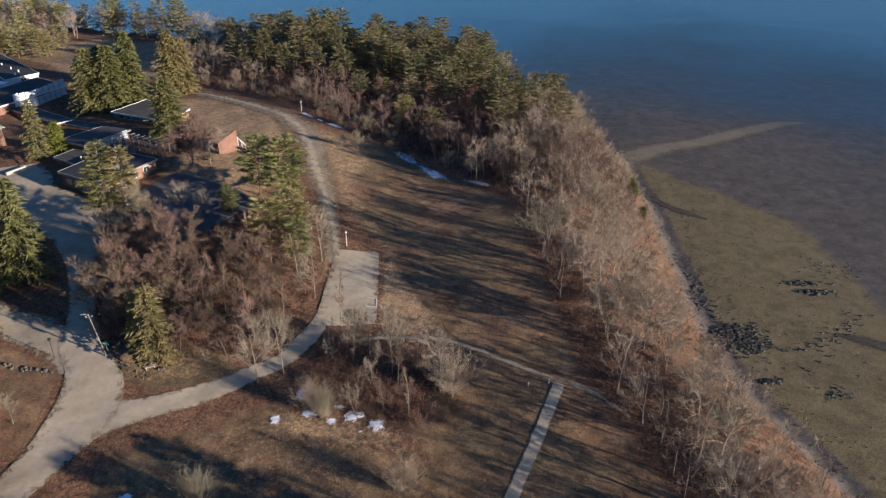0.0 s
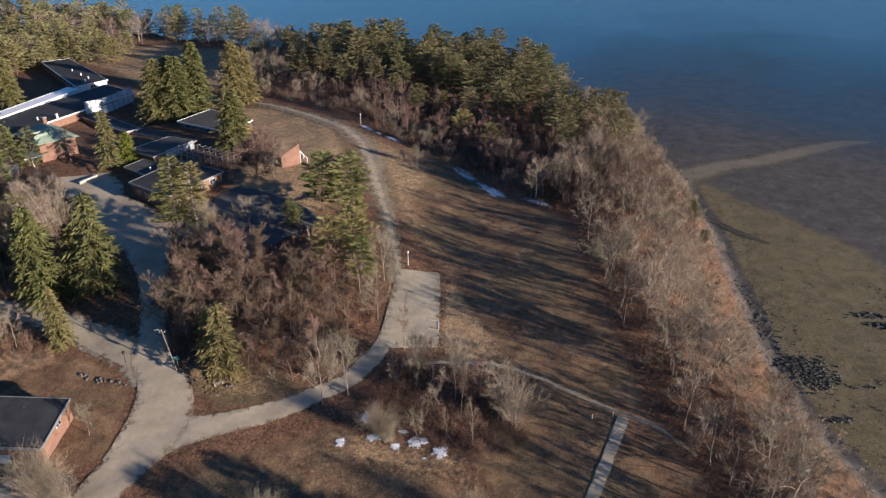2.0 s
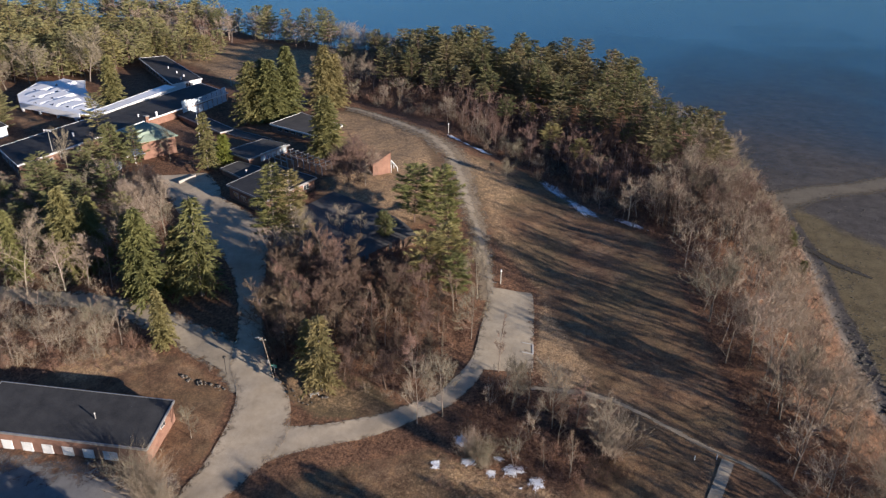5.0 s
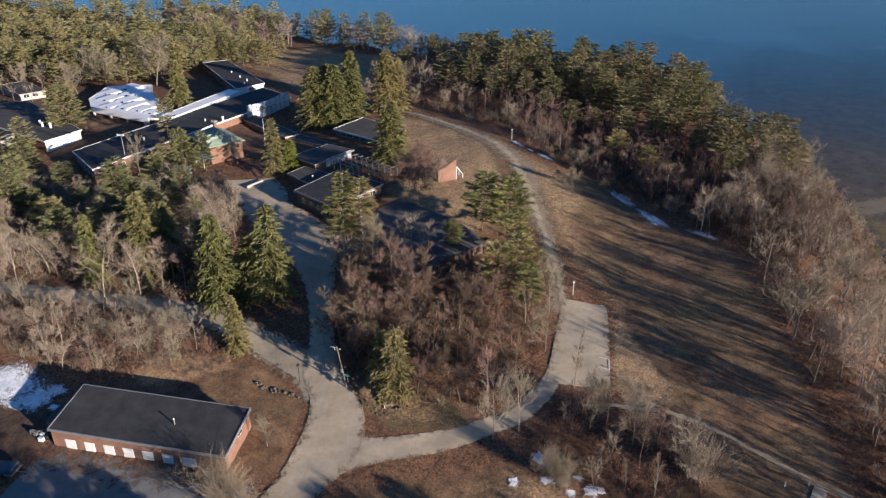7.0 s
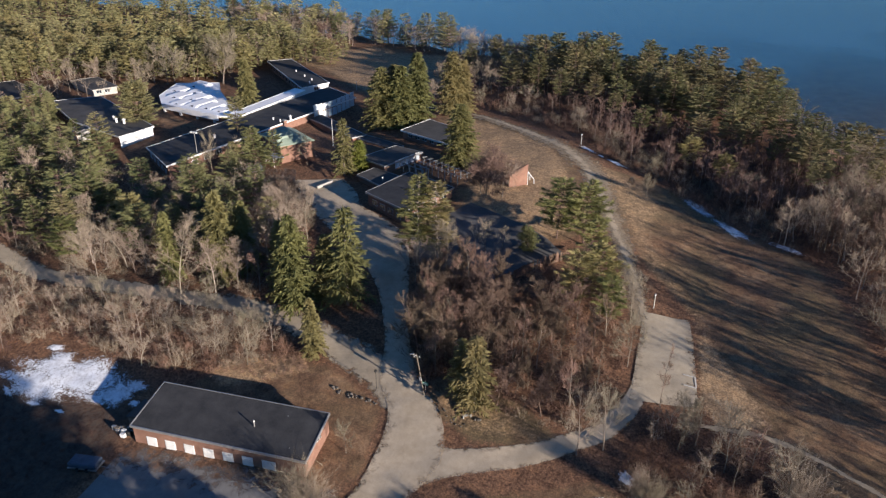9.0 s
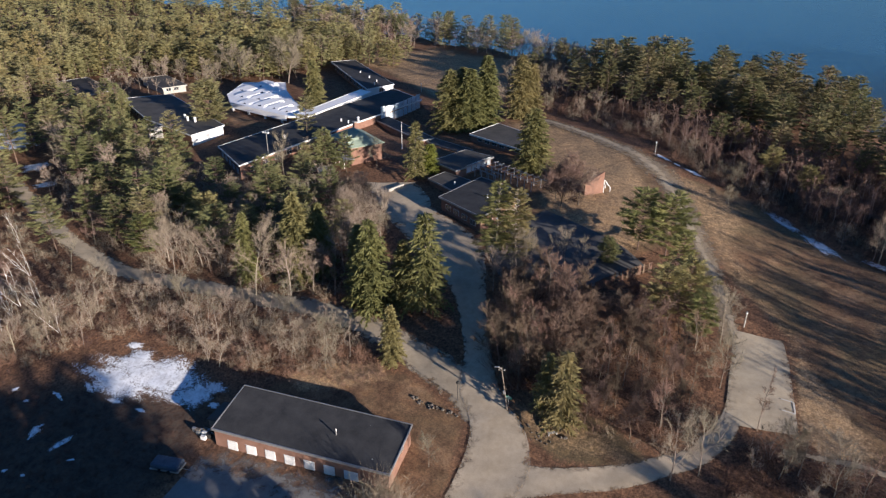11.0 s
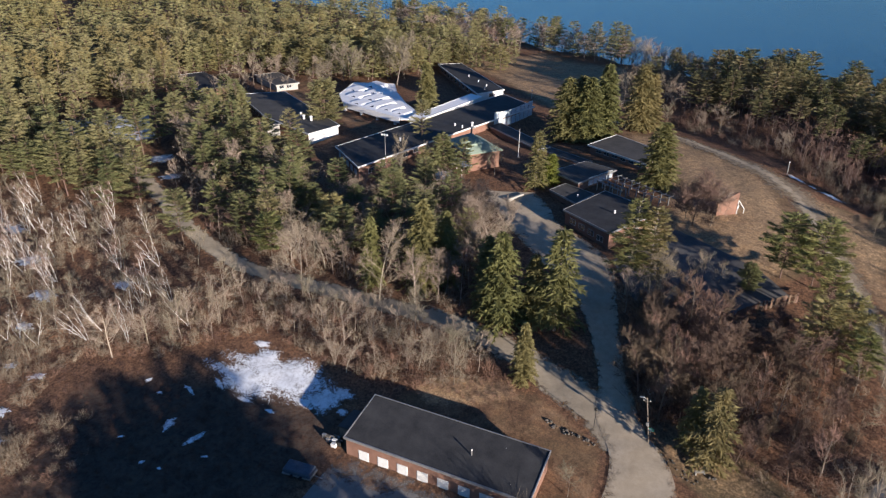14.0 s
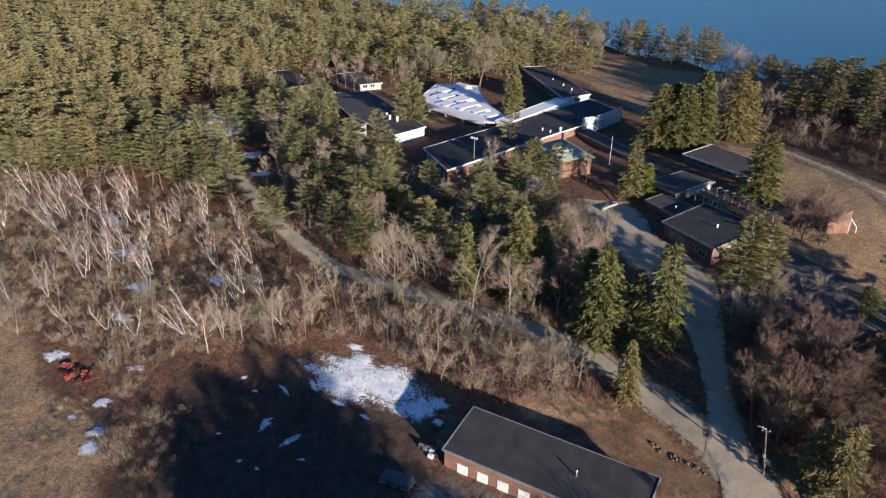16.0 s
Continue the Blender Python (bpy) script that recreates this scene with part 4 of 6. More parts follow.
# garage: seven roll-up doors in the front, roof falling to the front
def garage():
    A, B, C, D = (-103.9, 78.9), (-73.2, 79.9), (-73.4, 88.8), (-103.8, 87.8)
    g = flat_house("garage", "long low red-brick garage with seven white doors and a dark roof", [A, B, C, D], [2.5, 2.3, 4.4, 4.6], {"all": M_BRICK}, M_ROOF, M_METAL,
                   windows=[(1, 1, 2.2, 1.4, 0.9, M_GLASS, (0.42, 0.75))], eave=0.25, low=-2.6, category="garage")
    L, ang = math.hypot(B[0] - A[0], B[1] - A[1]), math.degrees(math.atan2(B[1] - A[1], B[0] - A[0]))
    cx, cy = (A[0] + B[0] + C[0] + D[0]) / 4, (A[1] + B[1] + C[1] + D[1]) / 4
    for k in range(7):
        x = L * (0.105 + 0.1135 * k) + (0.25 if k == 6 else 0)
        w, h = (2.2 if k == 6 else 1.7), 1.75
        z = ground(-90, 78.5) + 2.6 + 0.05
        door = box("door", g, M_WHITE, x - w / 2 - 0.1, x + w / 2 + 0.1, -0.05, 0.02, z, z + h + 0.1, 0, "white door frame")
        door.matrix_basis = pose(A[0] - cx, A[1] - cy, 0, 0, 0, ang)
        for i in range(4):
            box("panel", door, M_WHITE, x - w / 2, x + w / 2, -0.10, -0.03, z + i * h / 4 + 0.015, z + (i + 1) * h / 4 - 0.015, 0.015)
    vent = rod("roof_vent", g, M_METAL, (4.6, -0.2, 5.55), (4.6, -0.2, 6.9), 0.10, 0.10, 10, "tall white roof vent")
    rod("cowl", vent, M_METAL, (4.6, -0.2, 6.9), (4.6, -0.2, 7.15), 0.18, 0.06, 10)
    for x, y in ((-9, 2.2), (-6.5, -0.6), (9, 3.0), (12, -2.5), (-12, -2.8)):
        rod("roof_pipe", g, M_METAL, (x, y, 5.4 + y * 0.22), (x, y, 5.9 + y * 0.22), 0.06, 0.06, 8, "short metal roof pipe")
    # lean-to at the far end
    lt = thing("lean_to", "small grey lean-to against the garage end", "shed", pose(-105.6, 83.5, ground(-105.6, 83.5) - 0.3))
    box("wall", lt, M_GREYWOOD, -1.3, 1.3, -2.2, 2.2, 0, 2.3)
    prism("roof", [(-1.5, -2.4), (1.4, -2.4), (1.4, 2.4), (-1.5, 2.4)], 2.28, [2.42, 2.85, 2.85, 2.42], M_ROOF2, lt)


garage()

# main school block: one long roof, with a glazed two-storey front at its north end
flat_house("school_block", "long flat-roofed brick school block with white trim and a glazed end", [(-167.5, 169.5), (-152.6, 158.1), (-142.8, 204.0), (-133.8, 241.2), (-149.6, 252.2), (-157.2, 217.5)], 15.4, {"all": M_BRICK}, M_ROOF, M_WHITE,
           windows=[(0, 5, 1.0, 2.0, 1.5, M_PALEGLASS, (0.05, 0.95)), (1, 8, 1.0, 2.2, 1.5, M_GLASS, (0.05, 0.85)), (2, 9, 0.3, 2.2, 2.6, M_PALEGLASS, (0.40, 0.99)), (2, 9, 3.2, 2.2, 2.2, M_PALEGLASS, (0.40, 0.99)), (3, 5, 0.8, 2.2, 1.8, M_GLASS, (0.05, 0.95))],
           vents=[(0.4, 0.3, 1.2), (0.6, 0.75, 1.0), (0.25, 0.6, 1.0), (0.75, 0.9, 1.6), (0.45, 0.95, 1.2)], low=9.2)
flat_house("brick_corridor", "low dark red brick corridor", [(-140.6, 217.5), (-117.5, 201.5), (-114.8, 205.3), (-138.6, 222.5)], 13.6, {"all": M_BRICK}, M_ROOF2, M_METAL, eave=0.2, low=9.2)
flat_house("covered_walk", "low flat-roofed covered walk", [(-117.0, 203.0), (-101.5, 196.2), (-100.2, 199.6), (-115.5, 206.6)], 13.2, {"all": M_BRICK}, M_ROOF2, M_METAL, eave=0.2)
flat_house("west_wing", "flat-roofed brick wing with a white end wall", [(-181.6, 174.8), (-179.1, 186.9), (-221.2, 213.0), (-232.5, 202.0), (-206.0, 184.0)], 15.8, {3: M_BRICK, 0: M_WHITE, "all": M_BRICK}, M_ROOF2, M_WHITE,
           windows=[(3, 9, 1.0, 2.4, 1.5, M_GLASS, (0.05, 0.95)), (1, 7, 1.0, 2.4, 1.5, M_GLASS, (0.1, 0.95))], vents=[(0.55, 0.2, 1.8), (0.45, 0.26, 1.6), (0.5, 0.33, 1.4)], low=10)
flat_house("back_wing", "flat-roofed wing with a white end wall", [(-152.2, 258.0), (-187.5, 294.0), (-194.7, 286.8), (-157.9, 247.3)], 15.8, {3: M_WHITE, "all": M_BRICK}, M_ROOF, M_WHITE,
           windows=[(3, 1, 1.0, 2.2, 1.5, M_GLASS, (0.3, 0.75)), (2, 9, 1.0, 2.2, 1.5, M_GLASS, (0.05, 0.9))], vents=[(0.15, 0.4, 1.0), (0.3, 0.45, 1.0), (0.08, 0.6, 1.0), (0.5, 0.5, 0.9)], low=10)
flat_house("white_walk", "white-roofed link between two wings", [(-163.5, 205.5), (-159.2, 205.0), (-154.4, 243.0), (-159.5, 244.5)], 16.0, {"all": M_WHITE}, M_MEMBRANE, M_WHITE, eave=0.3, low=11,
           windows=[(3, 5, 1.2, 1.4, 1.1, M_GLASS, (0.1, 0.9))])


def white_building():
    """A brick building under a white roof with rows of wedge-shaped roof lights."""
    out = [(-194.5, 213.0), (-166.5, 205.2), (-163.8, 206.5), (-164.5, 213.5), (-175.0, 222.5), (-186.5, 235.5), (-194.0, 246.5), (-208.5, 241.0), (-203.0, 223.0)]
    h = flat_house("white_roofed_hall", "brick hall under a bright white roof with wedge roof lights", out, 15.2, {"all": M_BRICK}, M_MEMBRANE, M_WHITE,
                   windows=[(0, 7, 1.1, 2.6, 1.3, M_PALEGLASS, (0.08, 0.95)), (8, 3, 1.0, 2.2, 1.5, M_GLASS, (0.1, 0.9))], eave=0.5, low=10.5)
    c = h.matrix_basis.translation
    b = 15.2 - c.z - 0.08
    a = radians(-15.6)
    U, W = Vector((math.cos(a), math.sin(a), 0)), Vector((-math.sin(a), math.cos(a), 0))
    O = Vector((-194.5 - c.x, 213.0 - c.y, 0))

    def at(u, v, z):
        return tuple(O + U * u + W * v + Vector((0, 0, z)))

    # broad low lumps: hipped boxes with a skewed flat top, each with a dark wedge of glass
    for u0, u1, v0, v1, hi in ((-15, -7, 21.5, 29, 2.0), (-6.5, 0.3, 15.5, 23, 1.5), (-15.5, -8.5, 13.5, 20.5, 1.1), (-7.8, -0.6, 7, 14.8, 1.3),
                               (0, 7, 8.2, 16.5, 1.5), (1, 7.2, 1.5, 7.6, 0.9), (8, 14, 2.2, 12.5, 1.5), (14.6, 20.6, 3, 10.5, 1.3), (21.2, 27, 3, 8, 1.2)):
        hi *= 0.5
        du, dv = (u1 - u0) * 0.13, (v1 - v0) * 0.15
        V = [at(u, v, b) for u, v in ((u0, v0), (u1, v0), (u1, v1), (u0, v1))]
        V += [at(u0 + du * 0.5, v0 + dv * 1.5, b + hi * 0.8), at(u1 - du * 1.3, v0 + dv * 1.2, b + hi * 0.7), at(u1 - du, v1 - dv * 0.5, b + hi), at(u0 + du * 0.6, v1 - dv * 0.4, b + hi * 1.1)]
        m = piece("roof_light", V, [(0, 1, 5, 4), (1, 2, 6, 5), (2, 3, 7, 6), (3, 0, 4, 7), (4, 5, 6, 7)], M_MEMBRANE, h)
        q = lambda k, z: tuple(Vector(V[0]).lerp(Vector(V[1]), k).lerp(Vector(V[4]).lerp(Vector(V[5]), k), z) + Vector((0.0, -0.02, 0.03)))
        piece("pane", [q(.42, .25), q(.75, .25), q(.62, .8)], [(0, 1, 2)], M_GLASS, m)
    # white skirt over the brick front, and doors below it
    V = [at(0.2, -0.68, b - 1.5), at(28.6, -0.68, b - 1.5), at(28.6, -0.68, b + 0.35), at(0.2, -0.68, b + 0.35), at(0.2, -0.48, b - 1.5), at(28.6, -0.48, b - 1.5), at(28.6, -0.48, b + 0.35), at(0.2, -0.48, b + 0.35)]
    piece("skirt", V, [(0, 1, 2, 3), (5, 4, 7, 6), (0, 4, 5, 1), (3, 2, 6, 7), (1, 5, 6, 2), (4, 0, 3, 7)], M_MEMBRANE, h)
    for u in (0.6, 9.0, 17.5, 26.0):
        V = [at(u + du, -0.72 + dv, z) for z in (0.5, b - 1.45) for du, dv in ((0, 0), (0.7, 0), (0.7, 0.7), (0, 0.7))]
        piece("pier", V, [(0, 1, 5, 4), (1, 2, 6, 5), (2, 3, 7, 6), (3, 0, 4, 7), (4, 5, 6, 7)], M_WHITE, h, "white pier")


white_building()
flat_house("office", "low brick office with a glazed side", [(-105.4, 180.8), (-97.1, 176.4), (-91.4, 190.0), (-100.0, 193.0)], 15.1, {"all": M_BRICK}, M_ROOF2, M_METAL,
           windows=[(1, 5, 0.5, 1.8, 2.2, M_PALEGLASS, (0.28, 0.98))], eave=0.5)
flat_house("boiler_house", "small dark flat-roofed outbuilding", [(-102.6, 171.1), (-94.2, 165.6), (-92.2, 173.4), (-100.5, 177.1)], 13.7, {"all": M_BRICK}, M_ROOF2, M_METAL, vents=[(0.8, 0.4, 0.8)], eave=0.3)
flat_house("classroom_block", "broad low building with a dark roof", [(-94.4, 158.1), (-81.8, 150.5), (-75.4, 167.2), (-89.2, 174.2)], 14.6, {"all": M_BRICK}, M_ROOF, M_METAL, vents=[(0.62, 0.5, 0.9)],
           windows=[(0, 4, 0.9, 2.0, 1.4, M_GLASS, (0.08, 0.92)), (1, 4, 0.9, 2.0, 1.4, M_GLASS, (0.08, 0.92))], eave=0.5)
flat_house("assembly_block", "flat-roofed brick block with a white roof edge", [(-103.5, 208.5), (-84.4, 199.1), (-82.0, 211.5), (-98.9, 222.0)], 15.2, {"all": M_BRICK}, M_ROOF2, M_WHITE,
           windows=[(0, 6, 1.0, 2.0, 1.4, M_GLASS, (0.1, 0.95))], eave=0.5)
flat_house("far_building", "low dark-roofed building among the pines", [(-277.5, 213.0), (-250.5, 201.0), (-247.0, 212.0), (-272.0, 224.5)], 15.4, {"all": M_BRICK}, M_ROOF, M_METAL, eave=0.5)
flat_house("annex", "low annex with buff and brick walls", [(-232.0, 222.0), (-227.6, 229.5), (-246.0, 240.0), (-250.5, 232.0)], 15.3, {0: M_CONC, 3: M_CONC, "all": M_BRICK}, M_ROOF2, M_CONC,
           windows=[(0, 2, 0.9, 2.0, 1.4, M_GLASS, (0.05, 0.75))], eave=0.5)
flat_house("white_tower", "buff rendered box beside the wing", [(-201.0, 176.0), (-197.0, 174.2), (-195.2, 178.0), (-199.3, 180.0)], 16.2, {"all": M_CONC}, M_ROOF2, M_CONC, eave=0.15, category="shed")


def green_house():
    """Two-storey brick house with a hipped green roof and a porch."""
    cx, cy, rz = -130.6, 184.2, -38
    z = ground(cx, cy) - 0.5
    h = thing("green_roofed_house", "brick house with a weathered green hipped roof", "house", pose(cx, cy, z, 0, 0, rz))
    BLOCKED.append([(cx - 9, cy - 9), (cx + 9, cy - 9), (cx + 9, cy + 9), (cx - 9, cy + 9)])
    hx, hy, H = 6.5, 4.8, 5.6
    for (x0, x1, y0, y1) in ((-hx, hx, -hy, -hy + .3), (-hx, hx, hy - .3, hy), (-hx, -hx + .3, -hy + .3, hy - .3), (hx - .3, hx, -hy + .3, hy - .3)):
        w = box("wall", h, M_BRICK, x0, x1, y0, y1, 0, H)
        if y1 < 0 and x1 - x0 > 1:
            for k in range(4):
                for zz in (1.5, 3.9):
                    window(w, -4.8 + 3.2 * k, zz, 1.1, 1.4, y0)
    ex, ey, rx, top = hx + .7, hy + .7, 2.2, H + 2.9
    V = [(-ex, -ey, H), (ex, -ey, H), (ex, ey, H), (-ex, ey, H), (-rx, 0, top), (rx, 0, top), (-ex, -ey, H - .2), (ex, -ey, H - .2), (ex, ey, H - .2), (-ex, ey, H - .2)]
    piece("roof", V, [(0, 1, 5, 4), (1, 2, 5), (2, 3, 4, 5), (3, 0, 4), (6, 7, 1, 0), (7, 8, 2, 1), (8, 9, 3, 2), (9, 6, 0, 3), (9, 8, 7, 6)], M_GREEN, h)
    ch = box("chimney", h, M_BRICK, -3.4, -2.4, 0.6, 1.6, H + .5, top + 1.2, 0.03)
    box("chimney_cap", ch, M_CONC, -3.55, -2.25, .45, 1.75, top + 1.2, top + 1.35)
    for sx in (1.8, 4.6):
        d = piece("dormer", [(sx - .8, -ey + .6, H + .35), (sx + .8, -ey + .6, H + .35), (sx + .8, -1.6, H + .35), (sx - .8, -1.6, H + .35), (sx, -ey + .6, H + 1.9), (sx, -1.2, H + 1.9)],
                  [(0, 1, 4), (1, 2, 5, 4), (3, 0, 4, 5), (2, 3, 5)], M_GREEN, h)
        window(d, sx, H + .5, .7, .7, -ey + .6, cols=1)
    p = part("porch", box_bm(2.0, 8.6, -hy - 3.2, -hy - .02, 2.7, 2.9), M_BLUETARP, h, "pale porch roof")
    for x in (2.2, 5.2, 8.4):
        rod("post", p, M_WHITE, (x, -hy - 3.0, 0.3), (x, -hy - 3.0, 2.7), 0.09)
    st = part("steps", box_bm(-1.6, 1.0, -hy - 2.0, -hy - .02, 0.3, 1.1, .03), M_CONC, h, "pale concrete steps")
    box("step", st, M_CONC, -1.6, 1.0, -hy - 2.5, -hy - 2.02, 0.3, .75, .02)


green_house()


def kiosk():
    z = ground(-131.5, 167.0)
    k = thing("bay_kiosk", "small brick bay with white windows", "kiosk", pose(-131.5, 167.0, z - 0.2, 0, 0, 20))
    pts = [(2.0 * math.cos(radians(a)), 2.0 * math.sin(radians(a))) for a in range(0, 360, 45)]
    prism("wall", pts, 0, 1.3, M_BRICK, k)
    prism("window_band", [(x * .94, y * .94) for x, y in pts], 1.3, 2.6, M_PALEGLASS, k)
    for x, y in pts:
        rod("post", k, M_WHITE, (x * .97, y * .97, 1.3), (x * .97, y * .97, 2.6), 0.09)
    prism("roof", [(x * 1.12, y * 1.12) for x, y in pts], 2.6, 2.8, M_WHITE, k)


kiosk()


def brick_shed():
    """A brick wall with a sloping top, a roof behind it and a white lean-to frame."""
    x0, y0 = -63.4, 177.2
    z = ground(x0, y0) - 0.4
    s = thing("brick_shed", "orange brick shed with a steep sloping roof", "shed", pose(x0 + 0.7, y0 + 0.5, z, 0, 0, 38) @ Matrix.Diagonal((0.94, 0.88, 1.1, 1)))
    BLOCKED.append([(-72, 176), (-62, 174), (-56, 182), (-66, 190)])
    L, D = 5.6, 5.6
    piece("wall", [(0, 0, 0), (L, 0, 0), (L, 0, 5.6), (0, 0, 3.2), (0, .3, 0), (L, .3, 0), (L, .3, 5.6), (0, .3, 3.2)],
          [(0, 1, 2, 3), (5, 4, 7, 6), (1, 5, 6, 2), (4, 0, 3, 7), (3, 2, 6, 7)], M_BRICK, s)
    piece("wall", [(L, .3, 0), (L, D, 0), (L, D, 2.9), (L, .3, 5.2), (L - .3, .3, 0), (L - .3, D, 0), (L - .3, D, 2.9), (L - .3, .3, 5.2)],
          [(0, 1, 2, 3), (1, 5, 6, 2), (3, 2, 6, 7), (5, 4, 7, 6)], M_BRICK, s)
    piece("wall", [(0, .3, 0), (0, D, 0), (0, D, .9), (0, .3, 3), (.3, .3, 0), (.3, D, 0), (.3, D, .9), (.3, .3, 3)], [(1, 0, 3, 2), (3, 7, 6, 2), (1, 2, 6, 5), (4, 5, 6, 7)], M_BRICK, s)
    piece("roof", [(-.3, .3, 2.95), (L - .02, .3, 5.25), (L - .02, D + .3, 2.85), (-.3, D + .3, .75), (-.3, .3, 3.1), (L - .02, .3, 5.4), (L - .02, D + .3, 3.0), (-.3, D + .3, .9)],
          [(4, 5, 6, 7), (0, 1, 5, 4), (1, 2, 6, 5), (2, 3, 7, 6), (3, 0, 4, 7), (3, 2, 1, 0)], M_BRICK, s)
    t = thing("sheet_shelter", "white sheeted lean-to frame beside the shed", "shelter", pose(-58.5, 180.9, ground(-58.5, 180.9), 0, 0, 38))
    for y in (0, 2.4):
        rod("post", t, M_WHITE, (0, y, -.2), (0, y, 3.6), 0.1)
        rod("post", t, M_WHITE, (1.9, y, -.2), (1.9, y, 1.2), 0.1)
        rod("rafter", t, M_WHITE, (0, y, 3.6), (1.9, y, 1.2), 0.1)
    piece("sheet", [(0, 0, 3.7), (1.95, 0, 1.25), (1.95, 2.4, 1.25), (0, 2.4, 3.7), (0, 0, 3.64), (1.95, 0, 1.19), (1.95, 2.4, 1.19), (0, 2.4, 3.64)],
          [(0, 1, 2, 3), (7, 6, 5, 4), (0, 4, 5, 1), (2, 6, 7, 3)], M_WHITE, t)


brick_shed()


# white timber, its colour darkened to grey for the shade over the pergola
M_PERGOLA = simple("shade_greyed_white_timber", (0.21, 0.205, 0.195), (0.34, 0.33, 0.31), 1.0, 0.8)


def pergola():
    ax, ay, bx, by = -91.5, 184.0, -74.4, 174.2
    L, ang = math.hypot(bx - ax, by - ay), math.degrees(math.atan2(by - ay, bx - ax))
    z = ground(-84, 179)
    p = thing("pergola", "open white timber pergola beside the office", "pergola", pose(ax, ay, z, 0, 0, ang))
    for y in (0, 3.6):
        box("beam", p, M_PERGOLA, 0, L, y - .06, y + .06, 2.5, 2.68)
        for k in range(8):
            box("post", p, M_PERGOLA, L * (k + .2) / 8 - .1, L * (k + .2) / 8 + .1, y - .1, y + .1, -.4, 2.5)
    for k in range(9):
        box("rafter", p, M_PERGOLA, L * (k + .5) / 9 - .05, L * (k + .5) / 9 + .05, -.7, 4.3, 2.68, 2.82)
    for y in (-4.2, -2.2):
        box("beam", p, M_PERGOLA, 0.5, 9.0, y - .09, y + .09, 2.5, 2.72)
        for k in range(4):
            box("post", p, M_PERGOLA, 0.6 + 2.7 * k, 0.8 + 2.7 * k, y - .1, y + .1, -.4, 2.5)


pergola()


def board_fence():
    """Board fence on posts round the low end of the parking yard."""
    line = smooth_line([(-57.2, 130.4), (-55.1, 132.8), (-51.2, 137.6), (-47.2, 142.4), (-42.6, 146.6)], 2.4)
    f = thing("board_fence", "red-brown board fence with posts, some boards missing", "fence", pose(0, 0, 0))
    r = random.Random(3)
    panel = {}
    for i, (a, b) in enumerate(zip(line, line[1:])):
        za, zb = ground(*a), ground(*b)
        rod("post", f, M_WOOD, (a[0], a[1], za - .4), (a[0], a[1], za + 2.5), 0.11, 0.1, 6)
        n = 7
        for k in range(n):
            if r.random() < 0.3:
                continue
            p, q = a + (b - a) * (k + .06) / n, a + (b - a) * (k + .94) / n
            z = za + (zb - za) * k / n
            top = z + 2.25 + r.uniform(-.08, .1)
            u = (b - a) / np.linalg.norm(b - a)
            nx, ny = u[1] * .03, -u[0] * .03
            V = [(p[0], p[1], z + .1), (q[0], q[1], z + .1), (q[0], q[1], top), (p[0], p[1], top)]
            V += [(x + nx, y + ny, zz) for x, y, zz in V]
            piece("board", V, [(3, 2, 1, 0), (4, 5, 6, 7), (0, 1, 5, 4), (1, 2, 6, 5), (2, 3, 7, 6), (3, 0, 4, 7)], M_FENCE, f)
        for h in (.6, 1.8):
            rod("rail", f, M_WOOD, (a[0], a[1], za + h), (b[0], b[1], zb + h), 0.05, 0.05, 4)


board_fence()


M_LINE = simple("worn_white_line", (0.45, 0.44, 0.40), (0.62, 0.60, 0.56), 2.0, 0.8)
for pts in ([(-17.9, 116.4), (-15.9, 116.2)], [(-17.8, 113.8), (-15.7, 113.6)], [(-15.9, 116.2), (-15.7, 113.6)]):
    ribbon("lot_marking", centre_rows(pts, 0.22), M_LINE, 0.20, "worn white painted line on the court", "marking", step=0.6, across=3, ragged=0.0)


# ---- poles and lamps ----
def street_pole():
    x, y = -60.6, 100.3
    p = thing("street_lamp", "leaning grey wooden pole with a short lamp arm and guy wire", "street lamp", pose(x, y, ground(x, y), 0, -9, 0))
    rod("pole", p, M_GREYWOOD, (0, 0, -.6), (0, 0, 8.6), 0.13, 0.09, 10)
    rod("arm", p, M_METAL, (0, 0, 8.2), (-.5, -.2, 8.7), 0.05, 0.04)
    part("lamp_head", box_bm(-1.1, -.4, -.35, -.07, 8.62, 8.80, .05), M_METAL, p, "grey lamp head")
    box("cross_arm", p, M_GREYWOOD, -.6, .6, -.06, .06, 7.9, 8.02)
    for dx in (-.5, .5):
        rod("insulator", p, M_WHITE, (dx, 0, 8.02), (dx, 0, 8.2), 0.05)
    rod("guy_wire", p, M_BLACK, (0, 0, 7.8), (2.6, 2.0, 0), 0.02)
    box("meter_box", p, M_METAL, -.2, .2, -.35, -.16, 3.4, 4.1, .02)
    x, y = -60.7, 101.2
    q = thing("sign_post", "green enamel sign on a thin post beside the drive", "sign", pose(x, y, ground(x, y)))
    rod("post", q, M_METAL, (0, 0, -.4), (0, 0, 2.4), 0.04)
    sg = box("sign", q, M_SIGN, -.55, .55, -.10, -.04, 1.6, 2.2, .01, "green enamel sign")
    for zz, w in ((1.95, .7), (1.72, .5)):
        box("writing", sg, M_WHITE, -w / 2, w / 2, -.115, -.105, zz, zz + .1)


street_pole()


